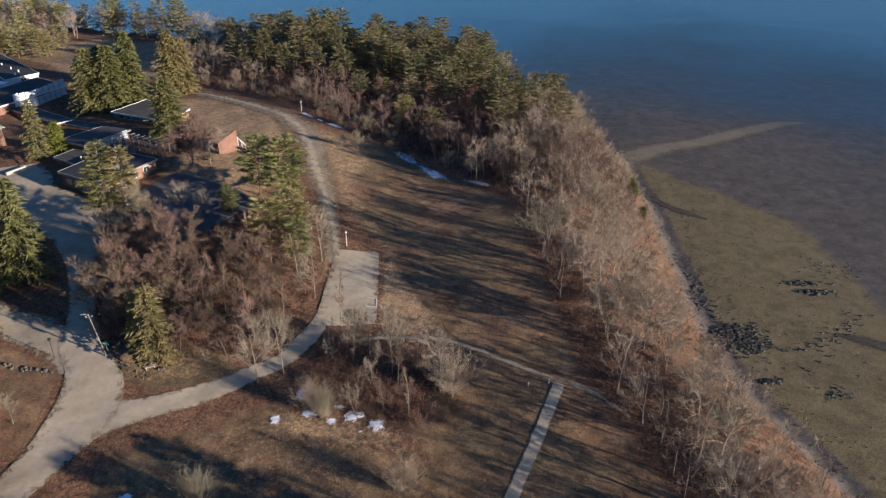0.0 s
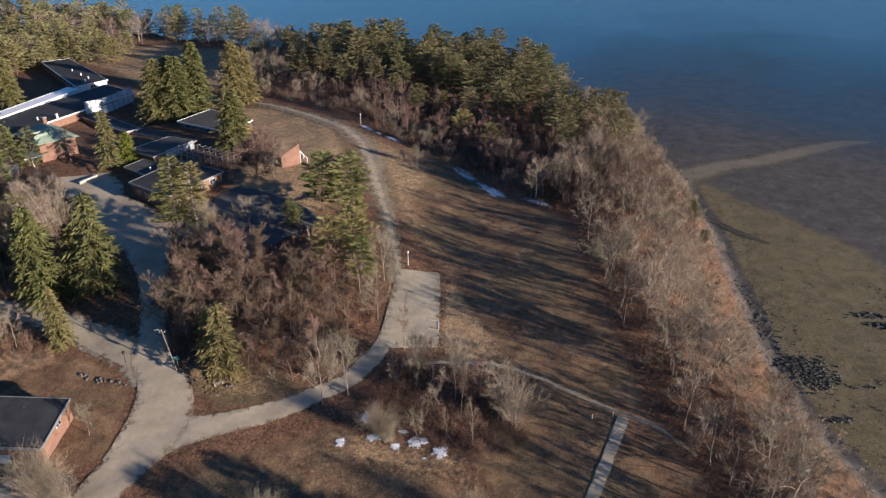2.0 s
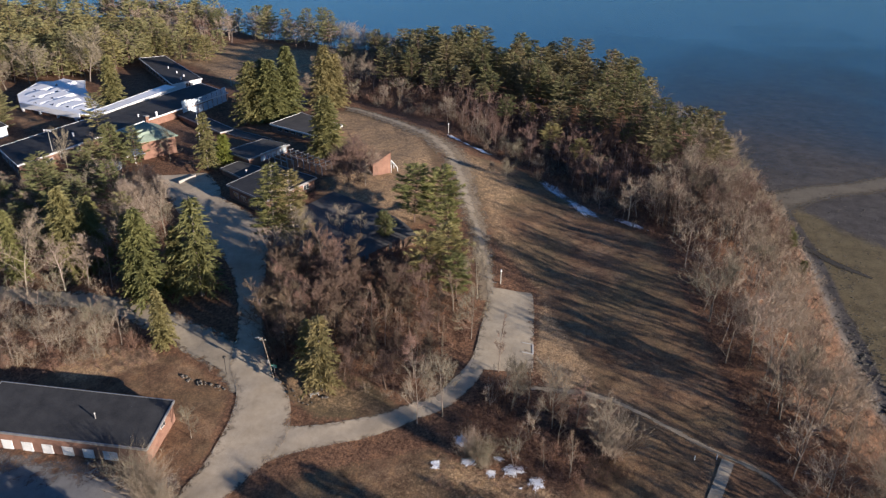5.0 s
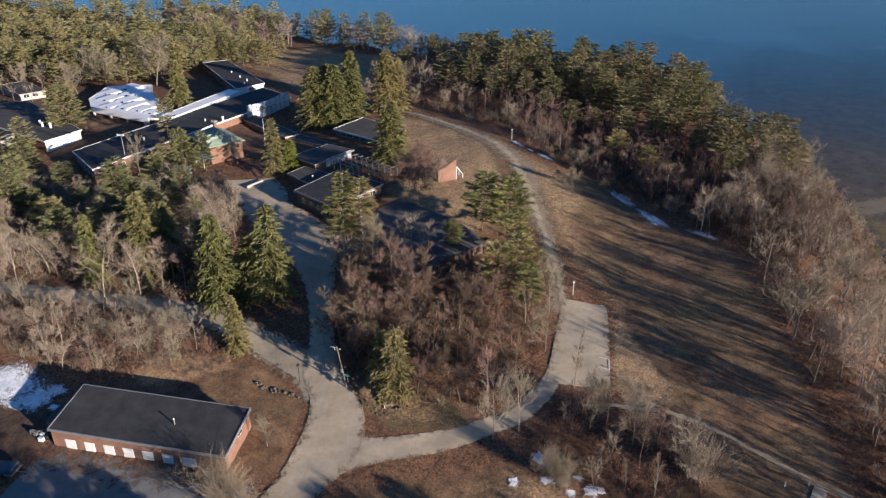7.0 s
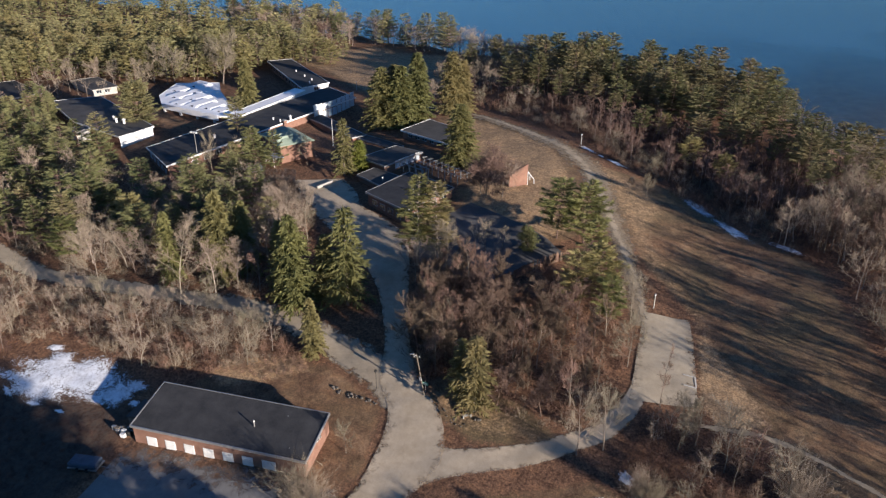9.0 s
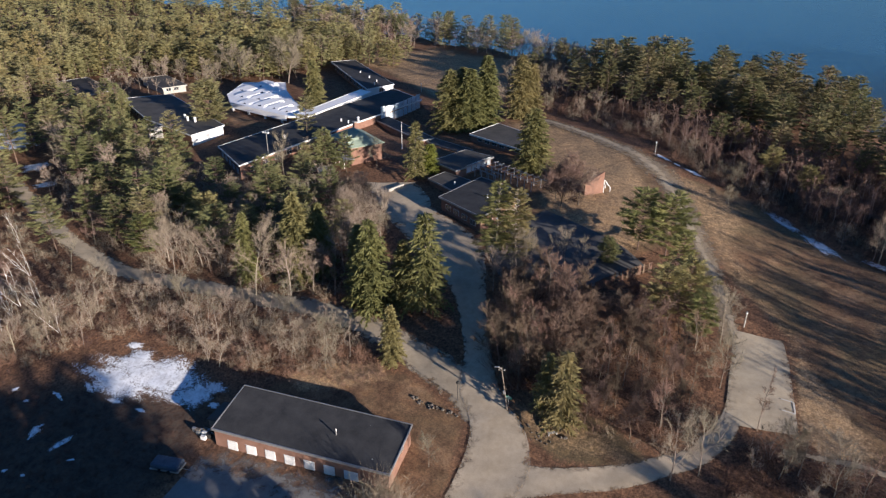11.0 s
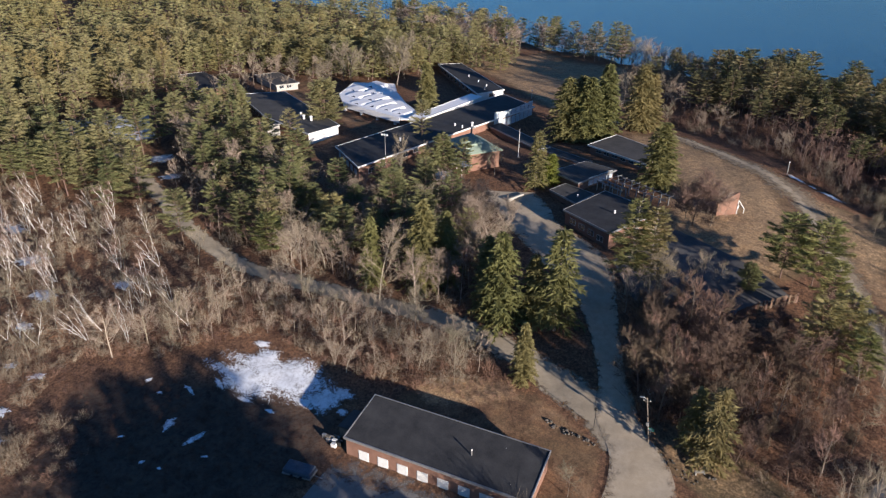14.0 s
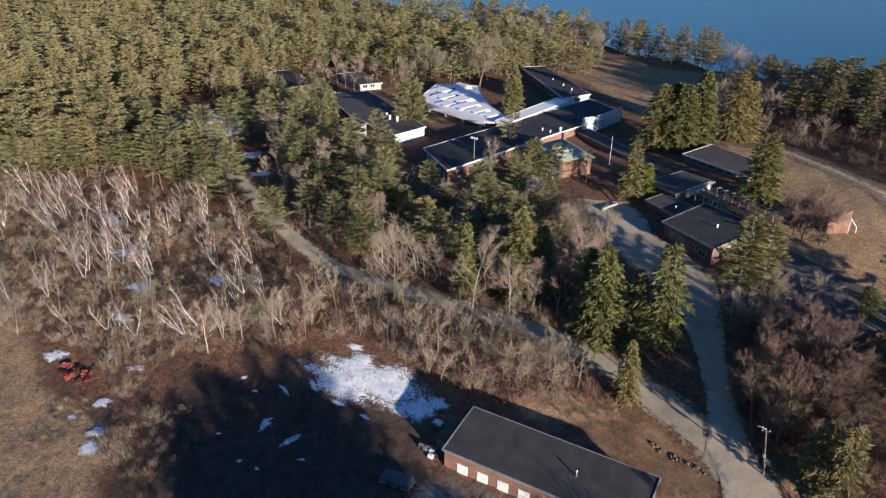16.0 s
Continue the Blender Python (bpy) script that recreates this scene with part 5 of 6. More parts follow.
def path_lamp(x, y):
    l = thing("path_lamp", "short pale lamp post with a round head", "lamp", pose(x, y, ground(x, y)), group="path lamps")
    rod("post", l, M_CONC, (0, 0, -.3), (0, 0, 2.9), 0.13, 0.10)
    h = rod("lamp_head", l, M_WHITE, (0, 0, 2.9), (0, 0, 3.3), 0.17, 0.20, 10, "white lamp head")
    rod("cap", h, M_METAL, (0, 0, 3.3), (0, 0, 3.42), 0.23, 0.06, 10)
    return l


for x, y in ((-23.9, 134.6), (-49.3, 220.4), (-142.0, 262.0)):
    path_lamp(x, y)
for x, y in ((14.1, 95.0), (10.7, 94.3)):
    b = thing("bollard", "short white marker post by the path end", "post", pose(x, y, ground(x, y)), group="marker posts")
    rod("post", b, M_WHITE, (0, 0, -.3), (0, 0, .85), 0.10, 0.09)
    rod("cap", b, M_CONC, (0, 0, .85), (0, 0, .95), 0.12, 0.04)


def flag_pole(x, y, h):
    f = thing("flag_pole", "bare white flag pole", "pole", pose(x, y, ground(x, y)))
    rod("pole", f, M_WHITE, (0, 0, -.3), (0, 0, h), 0.09, 0.05)
    rod("base", f, M_CONC, (0, 0, -.3), (0, 0, .25), 0.4, 0.35)
    rod("finial", f, M_METAL, (0, 0, h), (0, 0, h + .18), 0.1, 0.02)


flag_pole(-120.7, 194.3, 8.2)


def flood_mast(x, y, h):
    f = thing("flood_mast", "metal mast with three floodlights", "lamp", pose(x, y, ground(x, y)))
    rod("mast", f, M_METAL, (0, 0, -.4), (0, 0, h), 0.13, 0.08)
    box("bar", f, M_METAL, -.9, .9, -.05, .05, h - .3, h - .15)
    for dx in (-.8, 0, .8):
        part("floodlight", box_bm(dx - .28, dx + .28, -.4, -.08, h - .45, h + .05, .04), M_WHITE, f, "pale floodlight")


flood_mast(-151.4, 170.0, 9.6)


def globe_post():
    x, y = -69.4, 100.0
    p = thing("globe_post", "thin dark post with a black ball", "post", pose(x, y, ground(x, y)))
    rod("post", p, M_BLACK, (0, 0, -.3), (0, 0, 3.6), 0.05)
    bm = bmesh.new()
    bmesh.ops.create_icosphere(bm, subdivisions=2, radius=0.30, matrix=Matrix.Translation((0, 0, 3.8)))
    part("ball", bm, M_BLACK, p)


globe_post()


def stone(name, parent, x, y, z, s, r, material):
    bm = bmesh.new()
    bmesh.ops.create_icosphere(bm, subdivisions=1, radius=s)
    for v in bm.verts:
        v.co *= r.uniform(0.7, 1.15)
        v.co.z *= 0.65
    bmesh.ops.translate(bm, verts=bm.verts[:], vec=(x, y, z + s * 0.25))
    return part(name, bm, material, parent)


def stone_row(pts, n, lo, hi, seed, label, spread=0.5):
    r = random.Random(seed)
    t = thing("stone_row", label, "stones")
    line = smooth_line(pts, 0.5)
    for k in range(n):
        p = line[r.randrange(len(line))]
        x, y = p[0] + r.uniform(-1, 1) * spread, p[1] + r.uniform(-1, 1) * spread
        stone("stone", t, x, y, ground(x, y), r.uniform(lo, hi), r, M_ROCK)


stone_row([(-77.2, 98.2), (-74, 97.2), (-71.5, 97.2), (-68.6, 96.6)], 34, 0.14, 0.36, 1, "row of pale field stones in the grass")
stone_row([(-57.6, 98.4), (-55, 96.6), (-53, 96.2)], 24, 0.08, 0.22, 2, "scatter of small pale stones beside the lane", 0.9)
stone_row([(-50.5, 97.2), (-49.6, 96.4)], 3, 0.22, 0.4, 4, "few pale boulders under a spruce", 0.6)


def bench(x, y, rz):
    b = thing("bench", "small grey slatted bench", "bench", pose(x, y, ground(x, y), 0, 0, rz))
    for k in range(3):
        box("slat", b, M_CONC, -.8, .8, -.25 + .18 * k, -.11 + .18 * k, .42, .47)
    for sx in (-.65, .65):
        box("leg", b, M_CONC, sx - .06, sx + .06, -.22, .26, -.1, .42)


bench(-52.2, 97.7, 30)


def yard_wall():
    """Low pale wall at the turn of the drive."""
    w = thing("low_wall", "low pale concrete wall by the drive", "wall", pose(-110, 165.8, ground(-110, 165.8), 0, 0, 70))
    box("wall", w, M_CONC, -2.8, 2.8, -.2, .2, -.4, .7, .02)
    box("coping", w, M_CONC, -2.9, 2.9, -.27, .27, .7, .82, .02)


yard_wall()


# ---- snow, stones of the shore, debris ----
def snow_patch(x, y, rx, ry, rz, seed, lift=0.10, label="thin patch of old snow on the ground"):
    r = np.random.default_rng(seed)
    n, rings = 40, 5
    ph, am = r.uniform(0, 6.28, 6), r.uniform(0.02, 0.11, 6)
    V, Fc = [], []
    ca, sa = math.cos(radians(rz)), math.sin(radians(rz))
    for k in range(rings + 1):
        for i in range(n):
            a = 2 * math.pi * i / n
            w = 1 + sum(am[j] * math.sin((j + 2) * a + ph[j]) for j in range(6))
            f = k / rings
            u, v = rx * f * w * math.cos(a), ry * f * w * math.sin(a)
            V.append((x + u * ca - v * sa, y + u * sa + v * ca, f))
    V = np.array(V)
    f = V[:, 2].copy()
    V[:, 2] = heights(V[:, 0], V[:, 1]) + lift * (1 - f ** 3) - 0.02 * (f > 0.99) + 0.03
    for k in range(rings):
        for i in range(n):
            j = (i + 1) % n
            Fc.append((k * n + i, k * n + j, (k + 1) * n + j, (k + 1) * n + i))
    ob = new("snow_patch", mesh_from("snow_patch", V.tolist(), Fc, M_SNOW, True))
    a = ob.data.attributes.new("rim", "FLOAT", "POINT")
    a.data.foreach_set("value", f.astype(np.float32))
    return tagged(ob, label, "snow", "snow patches", "stuff")


for i, (x, y, rx, ry, rz) in enumerate((
        (-14.5, 190.0, 9.0, 2.8, -54), (-7.0, 179.0, 9.0, 2.8, -52), (4.8, 171.8, 6.0, 2.0, -38), (-46.8, 217.0, 4.6, 1.3, -42), (-37.5, 210.0, 5.0, 1.4, -36), (-42.5, 213.4, 2.0, 0.7, -40),
        (-25.6, 92.0, 1.5, 2.1, 20), (-23.9, 88.3, 1.7, 1.3, 30), (-20.3, 86.7, 1.1, 1.4, 0), (-16.9, 87.7, 2.8, 1.5, 10), (-13.2, 86.0, 1.9, 1.7, 40), (-28.9, 86.8, 1.2, 1.3, 0), (-19.4, 89.6, 1.2, 0.7, 0), (-15.6, 84.8, 0.5, 0.3, 0),
        (-130.5, 91.0, 6.0, 4.0, -20), (-120.0, 89.5, 7.0, 3.6, -8), (-112.0, 89.5, 3.4, 2.2, 20), (-126, 85.0, 3.6, 1.1, 10), (-117.5, 85.2, 4.2, 1.2, -10), (-134.5, 82.8, 2.6, 0.8, -25), (-138.5, 79.4, 2.4, 0.6, -20), (-109.6, 86.0, 1.6, 1.0, 0), (-127.5, 81.5, 2.4, 0.7, 5), (-121.5, 81.2, 1.8, 0.6, 0), (-134.0, 94.5, 2.4, 1.4, 10),
        (-135.6, 71.5, 1.2, 2.6, 15), (-129.2, 71.0, 1.0, 3.0, -20), (-143.0, 76.5, 1.0, 0.6, 0), (-147.5, 78.2, 1.1, 0.7, 30), (-133.2, 63.2, 0.7, 0.6, 0), (-129.6, 63.5, 0.6, 0.5, 0), (-139.6, 79.6, 0.5, 0.4, 0), (-124.8, 68.6, 1.0, 0.4, 20), (-141, 66, 0.8, 0.3, 40),
        (-185.6, 64.2, 3.6, 2.6, 20), (-159.2, 55.3, 2.4, 2.0, 30), (-166.5, 55.4, 1.3, 1.0, 0), (-175.6, 69.8, 2.0, 1.5, 0), (-156.9, 52.2, 2.6, 2.6, 10), (-165.2, 60.5, 2.2, 2.0, 60), (-190, 88, 5.6, 2.8, 10), (-205, 96, 6.5, 3.0, 20), (-176, 98, 4.0, 2.4, -10), (-222, 104, 6.0, 2.8, 0), (-184, 79, 3.6, 2.0, 0), (-168, 70, 2.6, 1.4, 30),
        (-47.0, 72.6, 1.7, 1.3, 20), (-44.6, 70.9, 0.8, 0.5, 0), (-63.1, 111.6, 1.0, 2.2, 30), (-236, 158, 9, 6, 35), (-216, 148, 6, 4, 30), (-248, 162, 9, 7, 20), (-204, 140, 5, 2.5, 30), (-124.5, 88.8, 16, 6.6, -3), (-131, 85.5, 10.5, 5.2, -12), (-114.5, 87.0, 6, 3.6, 10))):
    snow_patch(x, y, rx, ry, rz, i, 0.16 if rx * ry > 3 else 0.10)


def debris():
    """Overturned red sheets and poles by the brush pile."""
    d = thing("red_debris", "crumpled faded red plastic sheets by brush", "debris", pose(-176, 62, ground(-176, 62)))
    r = random.Random(8)
    for k in range(9):
        x, y = -4.5 + k * 0.95 + r.uniform(-.4, .4), r.uniform(-1.2, 1.6) + 0.2 * k
        bm = bmesh.new()
        bmesh.ops.create_grid(bm, x_segments=5, y_segments=4, size=1.0)
        for v in bm.verts:
            v.co = Vector((v.co.x * .9, v.co.y * .55, r.uniform(0, .28)))
        bmesh.ops.transform(bm, matrix=pose(x, y, .35, r.uniform(-25, 25), r.uniform(-25, 25), r.uniform(0, 180)), verts=bm.verts[:])
        part("sheet", bm, M_RED, d)
    rod("pole", d, M_RED, (2.0, -1, .3), (5.8, 1.8, 1.6), 0.06)
    j = thing("junk_heap", "small heap of pale scrap at the garage end", "debris", pose(-108.0, 80.2, ground(-108.0, 80.2)))
    for k in range(14):
        x, y, s = r.uniform(-2, 2), r.uniform(-1, 1), r.uniform(.2, .5)
        part("scrap", box_bm(x - s, x + s, y - s * .6, y + s * .6, -.1, r.uniform(.3, 1.0), .03), r.choice([M_METAL, M_WHITE, M_GREYWOOD, M_BLACK]), j)


debris()


def shore_stones():
    """Weed-covered stones on the mud flat, thick in one bed."""
    r = random.Random(21)
    V, Fc = [], []

    def rock(x, y, s):
        o = len(V)
        z = ground(x, y)
        k = 5
        a0 = r.uniform(0, 6)
        for i in range(k):
            a = a0 + 6.283 * i / k
            q = s * r.uniform(.7, 1.25)
            V.append((x + math.cos(a) * q * 1.3, y + math.sin(a) * q * .8, z - .1))
        for i in range(k):
            a = a0 + 6.283 * i / k
            q = s * r.uniform(.4, .7)
            V.append((x + math.cos(a) * q * 1.3, y + math.sin(a) * q * .8, z + s * r.uniform(.35, .6)))
        for i in range(k):
            j = (i + 1) % k
            Fc.append((o + i, o + j, o + k + j, o + k + i))
        Fc.append(tuple(o + k + i for i in range(k)))

    def bed(cx, cy, rx, ry, n, lo, hi, rz=0):
        ca, sa = math.cos(radians(rz)), math.sin(radians(rz))
        for _ in range(n):
            u, v = r.gauss(0, .5) * rx, r.gauss(0, .5) * ry
            rock(cx + u * ca - v * sa, cy + u * sa + v * ca, r.uniform(lo, hi))

    bed(59.5, 125, 6.5, 4.5, 260, .2, .5, 15)
    bed(58, 130, 2.4, 1.8, 50, .2, .5)
    bed(59, 111.5, 2.0, .7, 40, .25, .55)
    bed(70.5, 108, 2.4, 2.0, 36, .2, .4)
    bed(83, 146, 4.5, 1.4, 60, .25, .6)
    bed(56, 146, 3, 14, 90, .2, .5)
    bed(66, 192, 5, 9, 40, .12, .3, -30)
    bed(80, 128, 14, 3, 60, .2, .45, 40)
    bed(41, 338, 3.5, 1.8, 34, .4, 1.2)
    bed(57.5, 128.5, 5.5, 4.0, 190, .2, .5, 15)
    bed(52.5, 140, 2.0, 9, 60, .15, .4)
    bed(57, 158, 6, 16, 90, .1, .3)
    bed(82, 150, 5.0, 1.2, 50, .25, .6)
    bed(92, 158, 9, 8, 60, .15, .4)
    for _ in range(1500):
        y = r.uniform(85, 300)
        x = 55 + abs(r.gauss(0, 1)) * r.choice((6, 36))
        rock(x, y, r.uniform(.10, .36) * 0.7 * (1 + (y - 85) / 260))
    ob = new("shore_stones", mesh_from("shore_stones", V, Fc, M_DARKROCK))
    tagged(ob, "dark weed-covered stones scattered on the mud flat", "stones", kind="stuff")


shore_stones()
M_SAND = paving("pale_wet_sand", (0.165, 0.135, 0.095), (0.245, 0.205, 0.145), 1.0, 0.45, 0.5)
ribbon("sand_spit", centre_rows([(52, 222), (57, 236), (68, 247), (79, 254), (90, 259.5), (101, 266.5), (112, 274), (124, 281.5), (134, 287), (144, 289)], [20, 24, 22, 19, 18, 19, 19, 18, 15, 6]), M_SAND, 0.10, "curved pale sand spit in the shallows", "sand", ragged=0.8, across=15)


def trailer():
    """A low flat trailer under a tarp at the edge of the yard."""
    t = thing("trailer", "low trailer under a dark blue tarp", "trailer", pose(-108.5, 72.5, ground(-108.5, 72.5), 0, 0, 8))
    part("tarp", box_bm(-2.4, 2.4, -1.2, 1.2, .6, 1.5, .18), simple("navy_tarp", (0.04, 0.055, 0.08), (0.09, 0.115, 0.15), 0.8, 0.5), t, "dark blue tarp")
    box("bed", t, M_METAL, -2.5, 2.5, -1.25, 1.25, .45, .6)
    for x in (-.8, .8):
        for y in (-1.15, 1.15):
            rod("wheel", t, M_BLACK, (x, y - .12, .32), (x, y + .12, .32), .36, .36, 12)
    rod("drawbar", t, M_METAL, (2.5, 0, .5), (4.0, 0, .4), .05)


trailer()

# ---- trees that stand out ----
TAKEN = []
H18, H16, H12 = 18.0, 16.0, 12.0
# single trees that stand out: kind, x, y, height
for kind, base, x, y, h, sq in (
        (SPRUCE[0], H18, -84.0, 105.2, 12.5, 0.85), (SPRUCE[1], H18, -93.7, 117.5, 20.5, 1.0), (SPRUCE[2], H18, -97.5, 119.5, 17.5, 0.9), (SPARSE, H18, -83.5, 120, 22.2, 1.2),
        (SPRUCE[3], H18, -88.5, 121, 15.0, 0.95), (LOFTY[0], H18, -74.0, 136.0, 20.5, 1.0), (LOFTY[1], H18, -69.6, 137.6, 18.8, 0.95), (SPARSE, H18, -107.6, 173.1, 16.5, 1.05),
        (SPRUCE[1], H18, -114.9, 220.4, 20.5, 1.4), (SPRUCE[2], H18, -108.1, 221.0, 20.0, 1.45), (SPRUCE[3], H18, -104.2, 226.0, 24.0, 1.0), (SPRUCE[0], H18, -111.5, 223.5, 20.0, 1.4),
        (SPRUCE[1], H18, -96.9, 240.9, 22.0, 1.1), (SPRUCE[2], H18, -93.4, 243.5, 18.5, 1.1), (SPRUCE[2], H18, -79.5, 190.5, 17.5, 1.5),
        (SPARSE, H18, -51.4, 99.2, 15.5, 1.25), (THIN[1], H18, -54.2, 101.6, 12.5, 1.1), (SPRUCE[3], H18, -166.5, 223.0, 18.5, 1.0), (THIN[1], H18, -122.9, 117.5, 17.5, 0.8),
        (SPRUCE[2], H18, -113.5, 122.4, 20.5, 1.0), (SPRUCE[0], H18, -110.0, 125.5, 17.0, 1.0)):
    plant(kind, x, y, h / base, squash=sq, tilt=0.6)
    TAKEN.append((x, y))
for kind, base, x, y, h, sq in (
        (EGG, 14, -188.7, 192.6, 15.0, 1.3), (ROUND[1], 14, -132.4, 170.2, 12.5, 1.1), (PINE[0], H16, -127.5, 171.5, 11.5, 1.0), (OPEN[0], 13, -46.5, 154.3, 14.0, 0.95), (OPEN[1], 13, -40.5, 154.0, 14.5, 1.0),
        (OPEN[2], 13, -39.2, 129.3, 12.5, 1.0), (OPEN[0], 13, -34.6, 131.6, 13.0, 1.0), (OPEN[1], 13, -37.5, 146.0, 10.5, 0.8), (ROUND[2], 14, -51.8, 147.3, 6.2, 1.3),
        (PINE[5], H16, -151, 190.5, 14.0, 0.9), (ROUND[0], 14, -136.8, 167.0, 9.0, 1.0), (OPEN[2], 13, -32.0, 126.5, 10.0, 1.0)):
    plant(kind, x, y, h / base, squash=sq, tilt=1.5)
    TAKEN.append((x, y))
for kind, x, y, h, sq, base in (
        (BARE[0], -33.5, 94.5, 12.7, 0.9, 12), (BARE[1], -29.6, 96.7, 13.0, 0.85, 12), (FULL[0], -18.4, 99.5, 12.2, 0.75, 12), (BARE[2], -3.5, 92.4, 11.8, 1.0, 12), (DOME[0], -8.4, 74.4, 6.6, 1.0, 6),
        (DOME[1], -37.0, 72.0, 6.4, 1.0, 6), (BARE[3], 17.6, 129.6, 14.6, 1.2, 12), (BARE[4], -69.0, 85.6, 6.4, 0.8, 12), (DOME[0], -72.0, 75.4, 8.6, 1.05, 6), (DOME[1], -70.0, 74.0, 7.0, 1.1, 6), (DOME[0], -66.8, 72.4, 5.6, 1.1, 6), (DARKTREE, -66.8, 169.4, 12.5, 1.2, 12),
        (PALE[0], -119.7, 114.9, 16.5, 0.85, 13), (PALE[1], -112.5, 117.0, 13.0, 0.9, 13), (BARE[0], -142.1, 162.9, 12.8, 0.9, 12), (FULL[0], -197.8, 255.5, 22.0, 1.0, 12), (BARE[2], -135.8, 110.0, 17.7, 0.85, 12), (BARE[1], -72.5, 130.3, 10.6, 0.9, 12), (BARE[3], -67.2, 135.5, 13.2, 0.8, 12),
        (BARE[4], -66.5, 131.5, 10.0, 0.9, 12), (BARE[5], -60.5, 143.5, 8.5, 0.8, 12), (FULL[1], -28.0, 190.3, 7.0, 0.8, 12), (FULL[0], -32.4, 192.5, 4.2, 1.1, 12), (SLIM[0], -21.5, 108.2, 12.0, 0.7, 12), (BARE[2], -11.5, 97.0, 12.0, 0.9, 12),
        (FULL[0], -219, 236.0, 13.0, 1.1, 12), (BARE[0], -172.0, 232, 13, 0.9, 12), (BARE[3], -206, 262, 17, 0.9, 12), (BARE[1], -28, 128, 12.5, 0.8, 12), (BARE[2], -27.5, 116, 11.5, 0.8, 12), (BARE[4], -63, 171, 10, 1.0, 12), (BARE[2], -121, 177.5, 9, 0.9, 12), (BARE[5], -138, 172, 9, 1.0, 12), (BARE[3], -69, 172, 11, 0.9, 12), (FULL[1], -110, 262, 7, 1.0, 12)):
    plant(kind, x, y, h / base, squash=sq)
    TAKEN.append((x, y))
plant(ROUND[1], 3.0, 58.5, 12.5 / 14, squash=1.1)
plant(ROUND[0], -9.0, 57.0, 12.0 / 14, squash=1.0)
for k, x, y, h in ((0, -62.0, 58.0, 9.0), (1, -59.0, 54.5, 9.5), (2, -63.0, 61.5, 7.0), (1, -56.5, 57.5, 9.0)):
    plant(ROUND[k], x, y, h / 14, squash=1.1)
    TAKEN.append((x, y))
plant(CYPRESS, -105.5, 178.8, 1.0, squash=1.3)
TAKEN.append((-105.5, 178.8))
for x, y, h in ((52.5, 201.0, 4.0), (51.0, 193.5, 4.6), (50.2, 178.5, 3.6)):
    plant(EGG, x, y, h / 14, squash=1.1, label="low yellow-green evergreen on the shore bank")
    TAKEN.append((x, y))
for kind, x, y, h in ((BARE[1], -57.5, 146.5, 5.5), (BARE[5], -71.0, 139.5, 9.0)):
    plant(kind, x, y, h / 12)
    TAKEN.append((x, y))
for k, x, y, h, q in ((0, -1.9, 93.1, 8.6, 1.0), (1, -21.5, 88.0, 6.2, 0.8), (0, -23.7, 89.0, 6.8, 0.7)):
    plant(DOME[k], x, y, h / 6, squash=q)
    TAKEN.append((x, y))
for kind, x, y, h in ((BARE[1], -217.9, 247.4, 17), (BARE[4], -214.1, 246.5, 15), (FULL[0], -246.6, 238.2, 11), (BARE[3], -238.1, 241.1, 10)):
    plant(kind, x, y, h / 12)
    TAKEN.append((x, y))

# ---- woods ----
def bare_bones(kind):
    """Vertices and faces of a tree kind, trunk then crown."""
    out = []
    for me in kind[2:]:
        v = np.empty(len(me.vertices) * 3, np.float32)
        me.vertices.foreach_get("co", v)
        out.append((v.reshape(-1, 3), [tuple(p.vertices) for p in me.polygons], me.materials[0]))
    return out


def thicket(name, label, category, kinds, spots, tilt=4.0, seed=0):
    """One mesh of many plants that nobody could count. Spots: x, y, scale, squash."""
    r = random.Random(seed)
    bones = [bare_bones(k) for k in kinds]
    V, Fc, mi, mats, off = [], [], [], [], 0
    for x, y, s, q in spots:
        k = r.randrange(len(bones))
        m = np.array(pose(x, y, ground(x, y) - 0.08, r.uniform(-tilt, tilt), r.uniform(-tilt, tilt), r.uniform(0, 360)) @ Matrix.Diagonal((s * q, s * q, s, 1)))
        for v, f, mat in bones[k]:
            if mat not in mats:
                mats.append(mat)
            V.append(v @ m[:3, :3].T.astype(np.float32) + m[:3, 3].astype(np.float32))
            Fc += [tuple(i + off for i in p) for p in f]
            mi += [mats.index(mat)] * len(f)
            off += len(v)
    me = bpy.data.meshes.new(name)
    me.from_pydata(np.concatenate(V).tolist(), [], Fc)
    for m in mats:
        me.materials.append(m)
    me.polygons.foreach_set("material_index", mi)
    me.update()
    return tagged(new(name, me), label, category, kind="stuff")


def spots(poly, n, gap, lo, hi, seed, road=3.4, q=(0.9, 1.2), taken=None, out=()):
    r = random.Random(seed)
    xs, ys = [p[0] for p in poly], [p[1] for p in poly]
    res, tries = [], 0
    taken = [] if taken is None else taken
    cell = {}
    while len(res) < n and tries < n * 14:
        tries += 1
        x, y = r.uniform(min(xs), max(xs)), r.uniform(min(ys), max(ys))
        c = (int(x // gap), int(y // gap))
        if any((a - x) ** 2 + (b - y) ** 2 < gap * gap for i in (-1, 0, 1) for j in (-1, 0, 1) for a, b in cell.get((c[0] + i, c[1] + j), ())):
            continue
        if float(inside(poly, x, y)) < 0 or float(inland(x, y)) < 1.0 or not off_road(x, y, road):
            continue
        if any(float(inside(b, x, y)) > -1.5 for b in BLOCKED) or any(float(inside(b, x, y)) > 0 for b in out):
            continue
        cell.setdefault(c, []).append((x, y))
        res.append((x, y, r.uniform(lo, hi) * seaward(x, y), r.uniform(*q)))
    return res


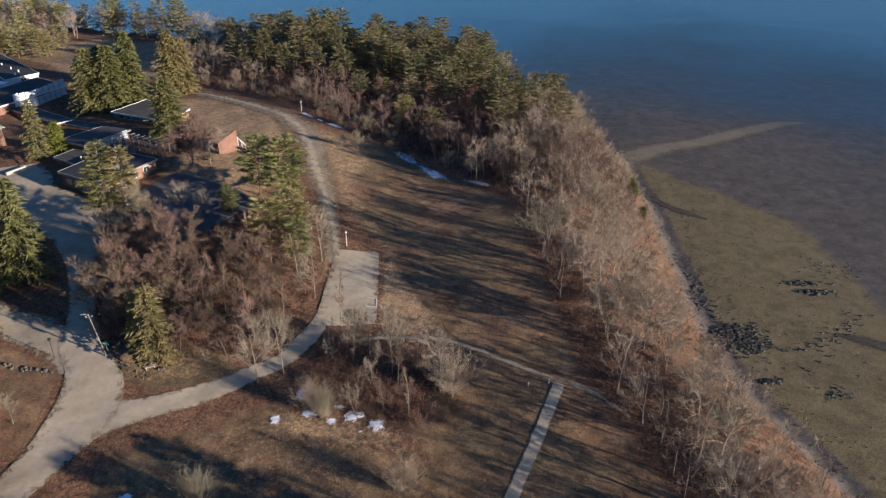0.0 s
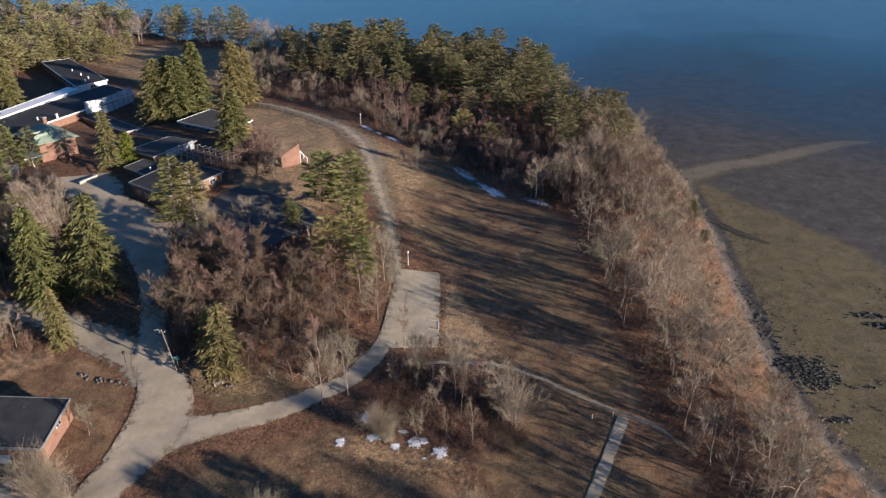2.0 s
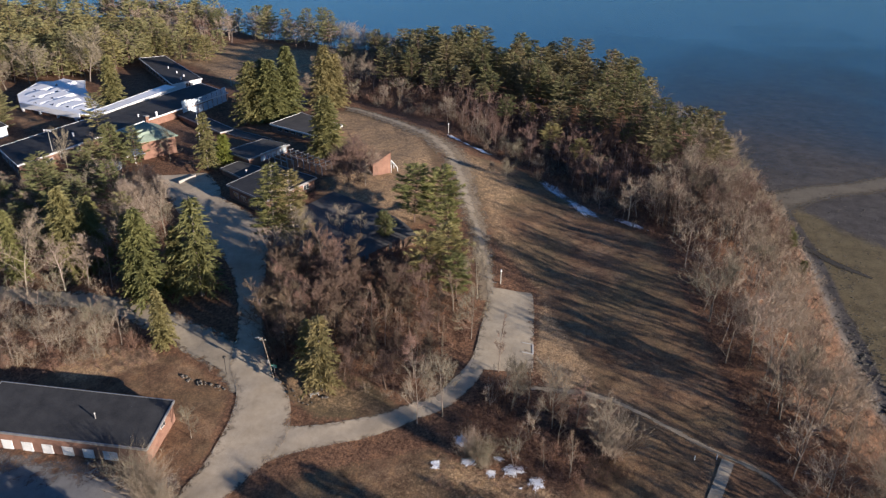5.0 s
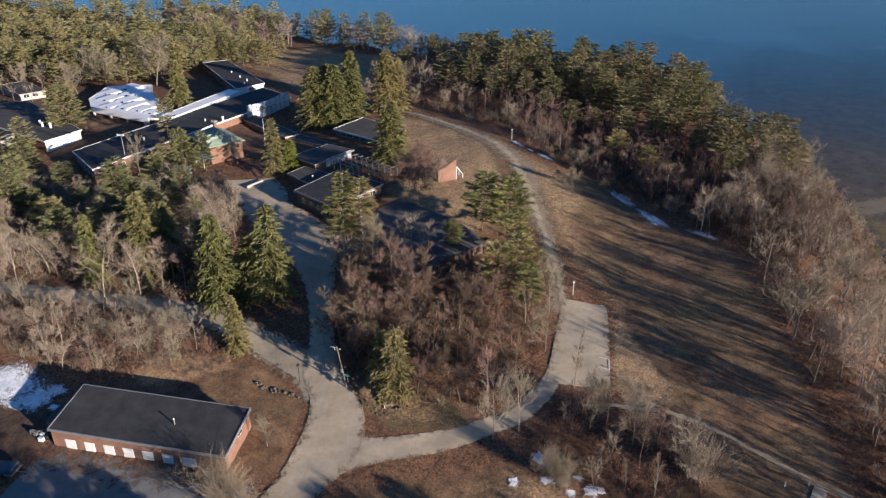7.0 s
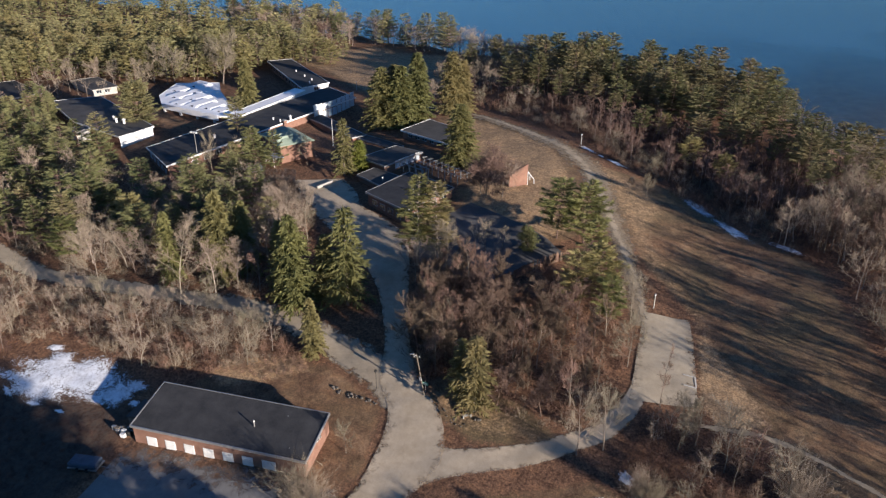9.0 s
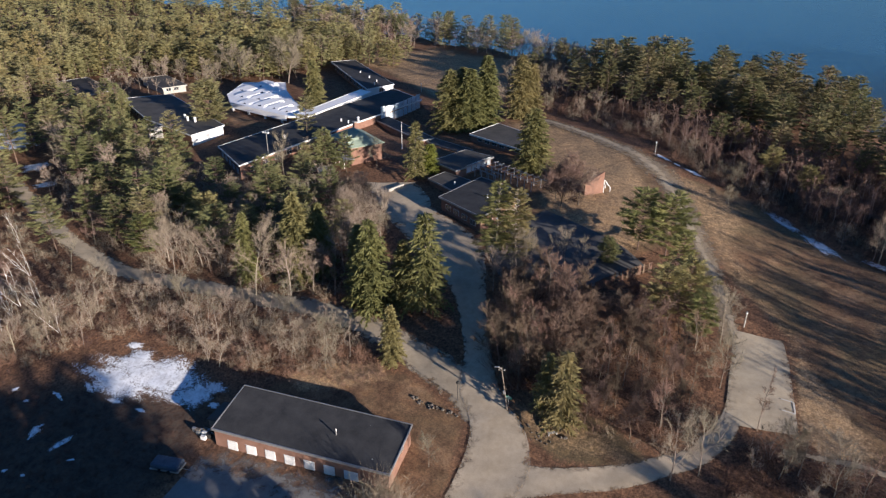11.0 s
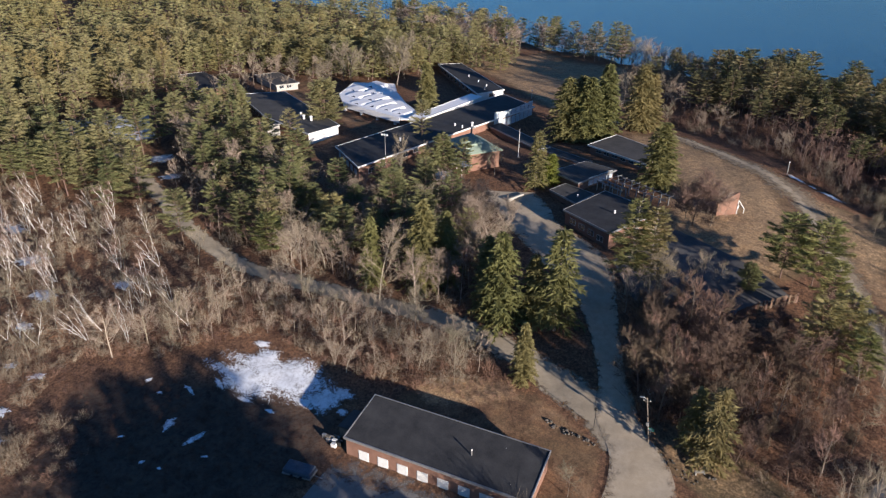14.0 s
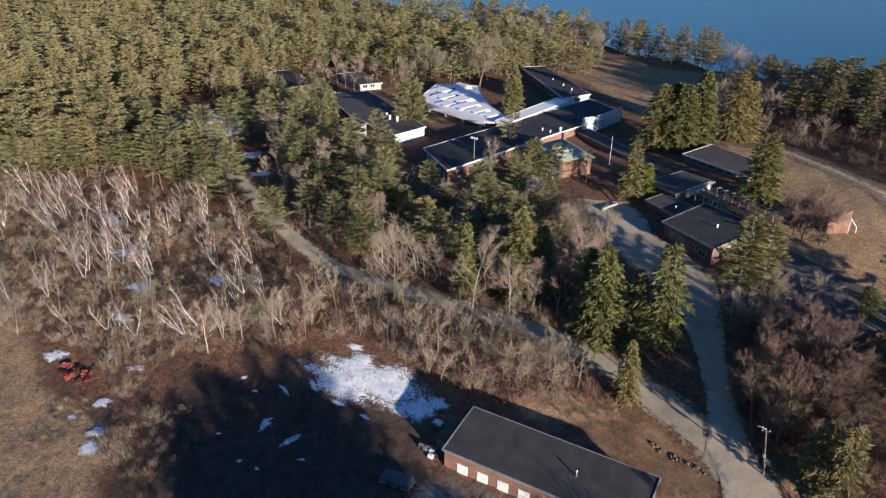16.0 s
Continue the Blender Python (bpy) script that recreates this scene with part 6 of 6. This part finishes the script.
BUSH = [stump("bush", "", bush(300 + i, 2.3), M_BRUSH, M_BRUSH) for i in range(4)]
REDBUSH = [stump("bush", "", bush(320 + i, 2.2), M_BRUSH_RED, M_BRUSH_RED) for i in range(3)]
BRIAR = [stump("bush", "", bush(340 + i, 2.0), M_BRIAR, M_BRIAR) for i in range(3)]
FARPINE = [stump("pine", "", pine(400 + i, 14, 4.0, 0.12, 1.5, 5, 1.3, 8, 1.3, 0.125, 0.5), M_PINEBARK, (M_PINE, M_SPRUCE, M_PINE, M_PINE, M_SPRUCE)[i]) for i in range(5)]
WESTPINE = [stump("pine", "", pine(410 + i, 14, 3.7 + 0.3 * (i % 3), 0.14, 1.35, 6, 0.95, 11, 1.05, 0.10, 0.55), M_PINEBARK, (M_PINE, M_SPRUCE, M_PINE, M_SPRUCE, M_PINE)[i]) for i in range(5)]
DARKPINE = [stump("pine", "", pine(405 + i, 14, 4.6, 0.10, 1.7, 5, 1.5, 6, 1.5, 0.16, 0.5), M_PINEBARK, M_DARKNEEDLES) for i in range(3)]
FARBARE = [stump("bare", "", bare_tree(420 + i, 12, 7, 0.9, 0.25, 0.66, twig=0.052), M_BARK, M_TWIG) for i in range(3)]
FARSLIM = [stump("bare", "", bare_tree(430 + i, 12, 8, 0.7, 0.2, 0.72, twig=0.06, rise=0.7), M_BARK, M_TWIG_DARK) for i in range(3)]

SHORE_WOOD = [(60, 0), (44, 40), (36, 60), (26, 85), (21, 97), (19, 109), (17, 130), (14, 160), (2, 172), (20, 200), (35, 262), (54, 262), (58, 235), (58, 200), (55, 166), (52, 128), (53, 108), (59, 85), (66, 60), (74, 20), (78, 5)]
NORTH_EDGE = [(0, 174), (-14, 186), (-24, 200), (-40, 214), (-55, 230), (-75, 243), (-100, 255), (-95, 262), (-70, 254), (-45, 236), (-20, 215), (10, 195), (20, 190)]
NORTH_FRONT = [(20, 182), (10, 194), (-20, 214), (-45, 236), (-70, 253), (-100, 262), (-98, 275), (-62, 272), (-30, 260), (-4, 242), (22, 224), (40, 212)]
NORTH_WOOD = [(28, 216), (-6, 238), (-32, 257), (-62, 268), (-105, 272), (-110, 345), (-40, 350), (0, 352), (30, 335), (45, 300), (53, 262), (40, 230), (25, 200)]
FAR_ROW = [(-110, 335), (-170, 352), (-215, 330), (-290, 400), (-270, 424), (-170, 386), (-110, 356)]
MID_WOOD = [(-168, 119), (-129, 119), (-100, 124), (-98, 138), (-118, 152), (-150, 147), (-172, 153), (-200, 164), (-239, 186), (-225, 165), (-185, 132)]
SWAMP = [(-270, 100), (-225, 121), (-184, 117), (-165, 111), (-147, 92), (-165, 76), (-195, 64), (-240, 66)]
GARAGE_WOOD = [(-165, 77), (-160, 95), (-148, 108), (-120, 111), (-94, 109.5), (-87, 104), (-100, 96), (-112, 94), (-138, 97), (-150, 84)]
THICKET = [(-24, 104), (-12, 103), (0, 98), (1, 90), (-5, 85), (-16, 88), (-27, 92)]
WEST_FOREST = [(-268, 104), (-247, 120), (-262, 160), (-245, 190), (-282, 212), (-278, 245), (-244, 255), (-216, 262), (-192, 300), (-205, 330), (-290, 405), (-420, 470), (-640, 540), (-640, 60), (-330, 80)]
NEAR_WEST = [(-282, 214), (-256, 240), (-222, 250), (-205, 262), (-196, 296), (-168, 300), (-172, 322), (-205, 332), (-300, 300)]
LANE_PINES = [(-268, 104), (-225, 118), (-190, 117), (-172, 113), (-178, 121), (-204, 132), (-225, 145), (-262, 150), (-275, 130)]
BACK_WOOD = [(-222, 246), (-200, 262), (-190, 300), (-205, 325), (-240, 300), (-246, 258)]

scatter(SHORE_WOOD, 54, 3.8, BARE + MULTI + SLIM[:2] + PALE + PALE, 0.75, 1.15, "shore wood", 1, keep=lambda x, y: float(inland(x, y)) > 11)
scatter(NORTH_EDGE, 24, 3.8, SLIM + BARE[:2] + FULL[:1], 0.42, 0.75, "wood edge", 2)
scatter(NORTH_FRONT, 15, 6.5, HIGH + HIGH + OPEN[:1], 0.62, 0.95, "north wood", 23, keep=lambda x, y: x > -78)
scatter(NORTH_WOOD, 110, 4.5, TIERED + TIERED + HIGH + PINE[:2], 0.88, 1.22, "north wood", 3, keep=lambda x, y: -84 < x < 22 - (y - 200) * 0.1)
scatter([(-84, 268), (-112, 268), (-112, 340), (-84, 340)], 26, 4.0, BARE + SLIM + HIGH[:2], 0.7, 1.05, "north wood", 29)
scatter([(6, 226), (16, 206), (30, 202), (36, 225), (34, 250), (20, 242)], 12, 5.0, TIERED + HIGH[:2], 0.8, 1.05, "north wood", 30)
scatter(FAR_ROW, 26, 4.5, PINE + PINE + BARE[:2], 0.8, 1.2, "far shore trees", 5)
scatter(MID_WOOD, 48, 5.2, PINE + ROUND[:1] + PINE + OPEN[:1], 0.66, 1.02, "middle pines", 6, road=3.0)
scatter(MID_WOOD, 28, 3.6, BARE + PALE + PALE, 0.75, 1.15, "middle wood", 7)
thicket("middle_trees", "leafless grey-brown trees between the middle pines", "woodland", [PALE[0], FULL[0], BARE[1], MULTI[0]], spots(MID_WOOD, 46, 3.4, 0.7, 1.05, 74), seed=74)
scatter([(-133, 161), (-128.5, 165), (-121, 165), (-112, 156), (-103, 145), (-104.6, 139), (-115, 142), (-124, 143)], 14, 3.0, BARE + SLIM + [DARKTREE], 0.45, 0.72, "trees by the drive", 26, road=5.5)
thicket("drive_brush", "grey-brown leafless brush beside the drive", "brush", BUSH + REDBUSH, spots([(-133, 161), (-128.5, 165), (-121, 165), (-112, 156), (-103, 145), (-104.6, 139), (-115, 142), (-124, 143)], 90, 1.7, 0.8, 1.7, 27, road=5.5), seed=27)
scatter(SWAMP, 72, 2.4, BIRCH, 0.6, 1.05, "birch swamp", 8, tilt=9, lean=24)
FENCE_SIDE = [(-66, 126), (-44, 152), (-36, 144), (-56, 119)]
scatter([(-67, 107), (-60, 105), (-50, 116), (-56, 130), (-66, 131)], 26, 2.3, SLIM + MAROON + MAROON, 0.9, 1.2, "island wood", 13, road=3.6)
scatter(ISLAND, 44, 2.9, SLIM + MAROON + MAROON, 0.6, 0.95, "island wood", 11, road=6.5, keep=lambda x, y: float(inside(FENCE_SIDE, x, y)) < 0)
scatter(THICKET, 11, 2.8, SLIM + MULTI, 0.5, 0.85, "thicket", 12)
# tall pines south of the garages, beyond the yard; they throw the broad shade over the hollow
SOUTH_ROW = [(-60, 16), (-32, 10), (-28, 34), (-54, 46)]
scatter(SOUTH_ROW, 34, 3.2, PINE + ROUND, 1.15, 1.45, "pines south of the yard", 15, road=1.0)

scatter([(-105, 25), (-90, 22), (-88, 36), (-100, 38)], 9, 3.0, PINE[:3] + ROUND[:1], 0.42, 0.55, "pines south of the yard", 28, road=1.0)
SOUTH_GROVE = [(-34, 20), (16, 12), (20, 44), (4, 56), (-30, 54)]
thicket("south_grove", "leafless trees south of the field", "woodland", FARBARE, spots(SOUTH_GROVE, 22, 4.5, 0.7, 0.95, 16, road=1.0) + [(-4, 58, 0.85, 1.2), (-9, 56, 0.8, 1.3), (2, 58, 0.9, 1.0), (-16, 62, 0.5, 1.2), (10, 55, 0.9, 1.1)] + spots([(2, 30), (50, 22), (42, 62), (8, 62)], 20, 4.5, 0.6, 0.9, 18, road=1.0), seed=16)
thicket("north_front_trees", "slender leafless trees before the pines", "woodland", FARSLIM, spots(NORTH_FRONT, 76, 3.4, 0.45, 0.8, 22), seed=22)
thicket("front_undergrowth", "dark reddish brush below the pines", "brush", BRIAR, spots(NORTH_FRONT, 290, 2.0, 0.8, 1.5, 24), seed=24)
HEADLAND = [(16, 172), (-12, 195), (-32, 213), (-50, 228), (-56, 240), (-30, 250), (0, 238), (30, 224), (47, 206), (46, 184), (30, 170)]
thicket("headland_trees", "reddish-brown leafless trees on the headland slope", "woodland", FARSLIM, spots(HEADLAND, 130, 2.7, 0.6, 1.0, 71), seed=71)
thicket("headland_brush", "dense dark maroon brush on the headland slope", "brush", BRIAR, spots(HEADLAND, 330, 1.8, 0.9, 1.8, 72), seed=72)
thicket("shore_trees", "leafless trees in the depth of the shore wood", "woodland", FARSLIM, spots(SHORE_WOOD, 60, 4.0, 0.7, 1.05, 19) + spots([(8, 173), (22, 200), (46, 205), (50, 165), (18, 162)], 60, 2.6, 0.8, 1.1, 20), seed=19)
thicket("shore_thicket", "dense leafless trees and saplings along the shore bank", "woodland", FARBARE, spots(SHORE_WOOD, 230, 2.4, 0.62, 1.05, 31), seed=31)
BANK = [(30, 60), (36, 85), (34, 108), (34, 128), (36, 166), (38, 200), (36, 240), (54, 262), (58, 235), (58, 200), (55, 166), (52, 128), (53, 108), (59, 85), (66, 60)]
thicket("shore_brush", "tan leafless brush on the shore bank", "brush", BUSH, spots(BANK, 420, 1.7, 1.0, 2.1, 32), seed=32)
thicket("shore_undergrowth", "tan leafless undergrowth below the shore trees", "brush", BUSH + BRIAR, spots(SHORE_WOOD, 300, 2.0, 0.6, 1.3, 52), seed=52)
thicket("field_briars", "dark maroon briars along the field edge", "brush", BRIAR, spots([(1, 172), (14, 161), (16.5, 130), (18.5, 109), (20.5, 97), (25, 85), (33, 62), (44, 62), (36, 86), (31, 98), (29, 112), (27, 132), (25, 165), (12, 182)], 330, 1.6, 0.6, 1.25, 66), seed=66)
thicket("wood_briars", "dark maroon briars below the north wood", "brush", BRIAR, spots(NORTH_EDGE, 170, 1.9, 0.6, 1.3, 67), seed=67)
thicket("edge_brush", "brown leafless brush along the wood edge", "brush", BUSH + REDBUSH, spots(NORTH_EDGE, 120, 2.2, 0.9, 1.8, 33), seed=33)
thicket("gap_trees", "slender leafless trees between lawn and sea", "woodland", FARSLIM + FARBARE, spots([(-84, 268), (-114, 266), (-114, 345), (-84, 345)], 50, 3.0, 0.75, 1.1, 73), seed=73)
thicket("north_saplings", "leafless saplings between the pines", "woodland", FARBARE, spots(NORTH_WOOD, 90, 3.6, 0.8, 1.05, 34), seed=34)
thicket("swamp_brush", "tan leafless brush in the birch swamp", "brush", BUSH, spots(SWAMP, 480, 1.9, 0.6, 1.5, 35), seed=35)
thicket("swamp_saplings", "leafless saplings in the birch swamp", "woodland", FARBARE, spots(SWAMP, 60, 3.4, 0.5, 0.85, 36), seed=36)
scatter(GARAGE_WOOD, 24, 3.6, BARE + MULTI + PALE, 0.55, 0.95, "trees behind the garages", 17, road=2.6)
thicket("garage_brush", "tan leafless brush behind the garages", "brush", BUSH + REDBUSH + BRIAR[:1], spots(GARAGE_WOOD, 260, 1.7, 0.6, 1.7, 37, out=([(-112, 95), (-140, 95), (-140, 78), (-106, 80)],)), seed=37)
thicket("red_brush", "rust-coloured low brush on the bank above the garages", "brush", REDBUSH, spots([(-101, 97), (-96, 101), (-87, 104.5), (-83, 101), (-90, 97)], 60, 1.1, 0.35, 0.8, 61), seed=61)
thicket("garage_saplings", "leafless saplings behind the garages", "woodland", FARBARE, spots(GARAGE_WOOD, 26, 3.4, 0.45, 0.8, 38), seed=38)
thicket("drive_hedge", "tall tangled brush along the east side of the drive", "brush", BUSH + REDBUSH + BRIAR, spots([(-67, 107), (-61, 104), (-56, 112), (-60, 132), (-70, 132)], 130, 1.2, 1.3, 2.4, 75), seed=75)
thicket("island_brush", "reddish leafless brush under the trees", "brush", REDBUSH + BUSH[:1], spots(ISLAND, 170, 1.8, 0.5, 1.2, 39, out=([(-60, 128), (-44, 152), (-38, 146), (-52, 122)],)), seed=39)
thicket("lane_brush", "leafless brush along the lane", "brush", BUSH + REDBUSH, spots([(-200, 135), (-166, 119.5), (-127, 116.8), (-100, 117), (-98, 125), (-130, 122), (-165, 126), (-198, 143)], 120, 1.7, 0.6, 1.4, 64, road=3.2), seed=64)
thicket("lane_saplings", "slender leafless trees along the lane", "woodland", FARSLIM + FARBARE, spots([(-200, 135), (-166, 119.5), (-127, 116.8), (-100, 117), (-98, 125), (-130, 122), (-165, 126), (-198, 143)], 34, 3.4, 0.5, 0.95, 65, road=3.2), seed=65)
thicket("snow_brush", "orange-brown low brush and dead weeds before the thicket", "brush", REDBUSH, spots([(-30, 83), (-7, 80), (-7, 84), (-16, 86), (-29, 89)], 60, 1.2, 0.25, 0.55, 62), seed=62)
thicket("yard_brush", "dense tan brush round the scrap in the hollow", "brush", BUSH + REDBUSH[:1] + BRIAR[:1], spots([(-161, 61), (-150, 67), (-142, 61), (-143, 53), (-152, 50), (-158, 55)], 34, 1.7, 0.5, 1.35, 63) + spots([(-182, 70), (-172, 66), (-162, 62), (-165, 76), (-178, 78)], 50, 1.6, 0.6, 1.2, 76) + spots([(-172, 58), (-166, 60), (-160, 50), (-165, 47)], 26, 1.4, 0.3, 0.7, 77), seed=63)
thicket("thicket_brush", "dark reddish brush round the snow", "brush", BRIAR * 2 + REDBUSH, spots(THICKET, 120, 1.4, 0.6, 1.4, 40), seed=40)
HOLLOW = [(-165, 76), (-150, 84), (-139, 78), (-112, 80), (-112, 60), (-125, 45), (-145, 48), (-160, 58)]
thicket("hollow_brush", "low brush in the shaded hollow", "brush", BRIAR, spots(HOLLOW, 230, 1.5, 0.35, 0.8, 41), seed=41)
thicket("middle_brush", "leafless brush between the middle pines", "brush", BUSH + REDBUSH, spots(MID_WOOD, 200, 2.4, 0.8, 1.6, 42), seed=42)
thicket("west_forest", "olive green pine forest beside the school", "forest", WESTPINE, spots([(-268, 104), (-247, 120), (-262, 160), (-245, 190), (-282, 212), (-278, 245), (-244, 255), (-216, 262), (-205, 275), (-340, 290), (-360, 90), (-300, 90)], 215, 6.2, 0.9, 1.32, 43), seed=43)
thicket("far_forest", "wide olive green pine forest", "forest", FARPINE, spots([(-205, 275), (-192, 300), (-205, 330), (-290, 405), (-420, 470), (-640, 540), (-640, 60), (-360, 90), (-340, 290)], 470, 6.6, 0.95, 1.32, 53), seed=53)
thicket("near_west_pines", "pines and leafless trees behind the school", "woodland", FARPINE * 2 + FARBARE, spots(NEAR_WEST, 120, 4.6, 0.8, 1.15, 48), seed=48)
scatter([(-243, 196), (-215, 172), (-196, 163), (-181, 166), (-182, 172), (-206, 180), (-236, 202)], 8, 5.5, PINE + ROUND[:1], 0.5, 0.8, "pines by the west wing", 51)
thicket("wing_trees", "leafless trees and saplings round the west wing", "woodland", FARBARE, spots([(-262, 200), (-240, 197), (-228, 216), (-222, 236), (-252, 250), (-262, 226)], 22, 4.4, 0.6, 0.95, 78), seed=78)
scatter(LANE_PINES, 34, 5.0, PINE, 0.75, 1.1, "pines by the lane", 49, road=2.8)
scatter([(-257, 143), (-244, 146), (-231, 158), (-221, 170), (-206, 160), (-226, 143), (-246, 134)], 9, 6.0, PINE, 0.75, 1.05, "pines by the lane", 50, road=2.8)
thicket("west_saplings", "leafless trees between the forest pines", "woodland", FARBARE, spots([p for p in WEST_FOREST if p[0] > -330] + [(-330, 300)], 60, 6, 0.9, 1.2, 44), seed=44)
thicket("far_row_trees", "leafless trees and pines along the far bank", "woodland", FARPINE[:1] + FARBARE + FARSLIM[:2], spots(FAR_ROW, 190, 2.6, 0.8, 1.25, 46), seed=46)
thicket("north_pines", "dark pines in the depth of the wood", "woodland", DARKPINE, spots([(max(p[0], -80), p[1]) for p in NORTH_WOOD if p[1] > 262] + [(-38, 262)], 50, 5.5, 0.75, 1.0, 47), seed=47)
thicket("back_wood", "pines and leafless trees behind the school", "woodland", FARPINE + FARBARE, spots(BACK_WOOD, 50, 4.2, 0.8, 1.2, 45), seed=45)
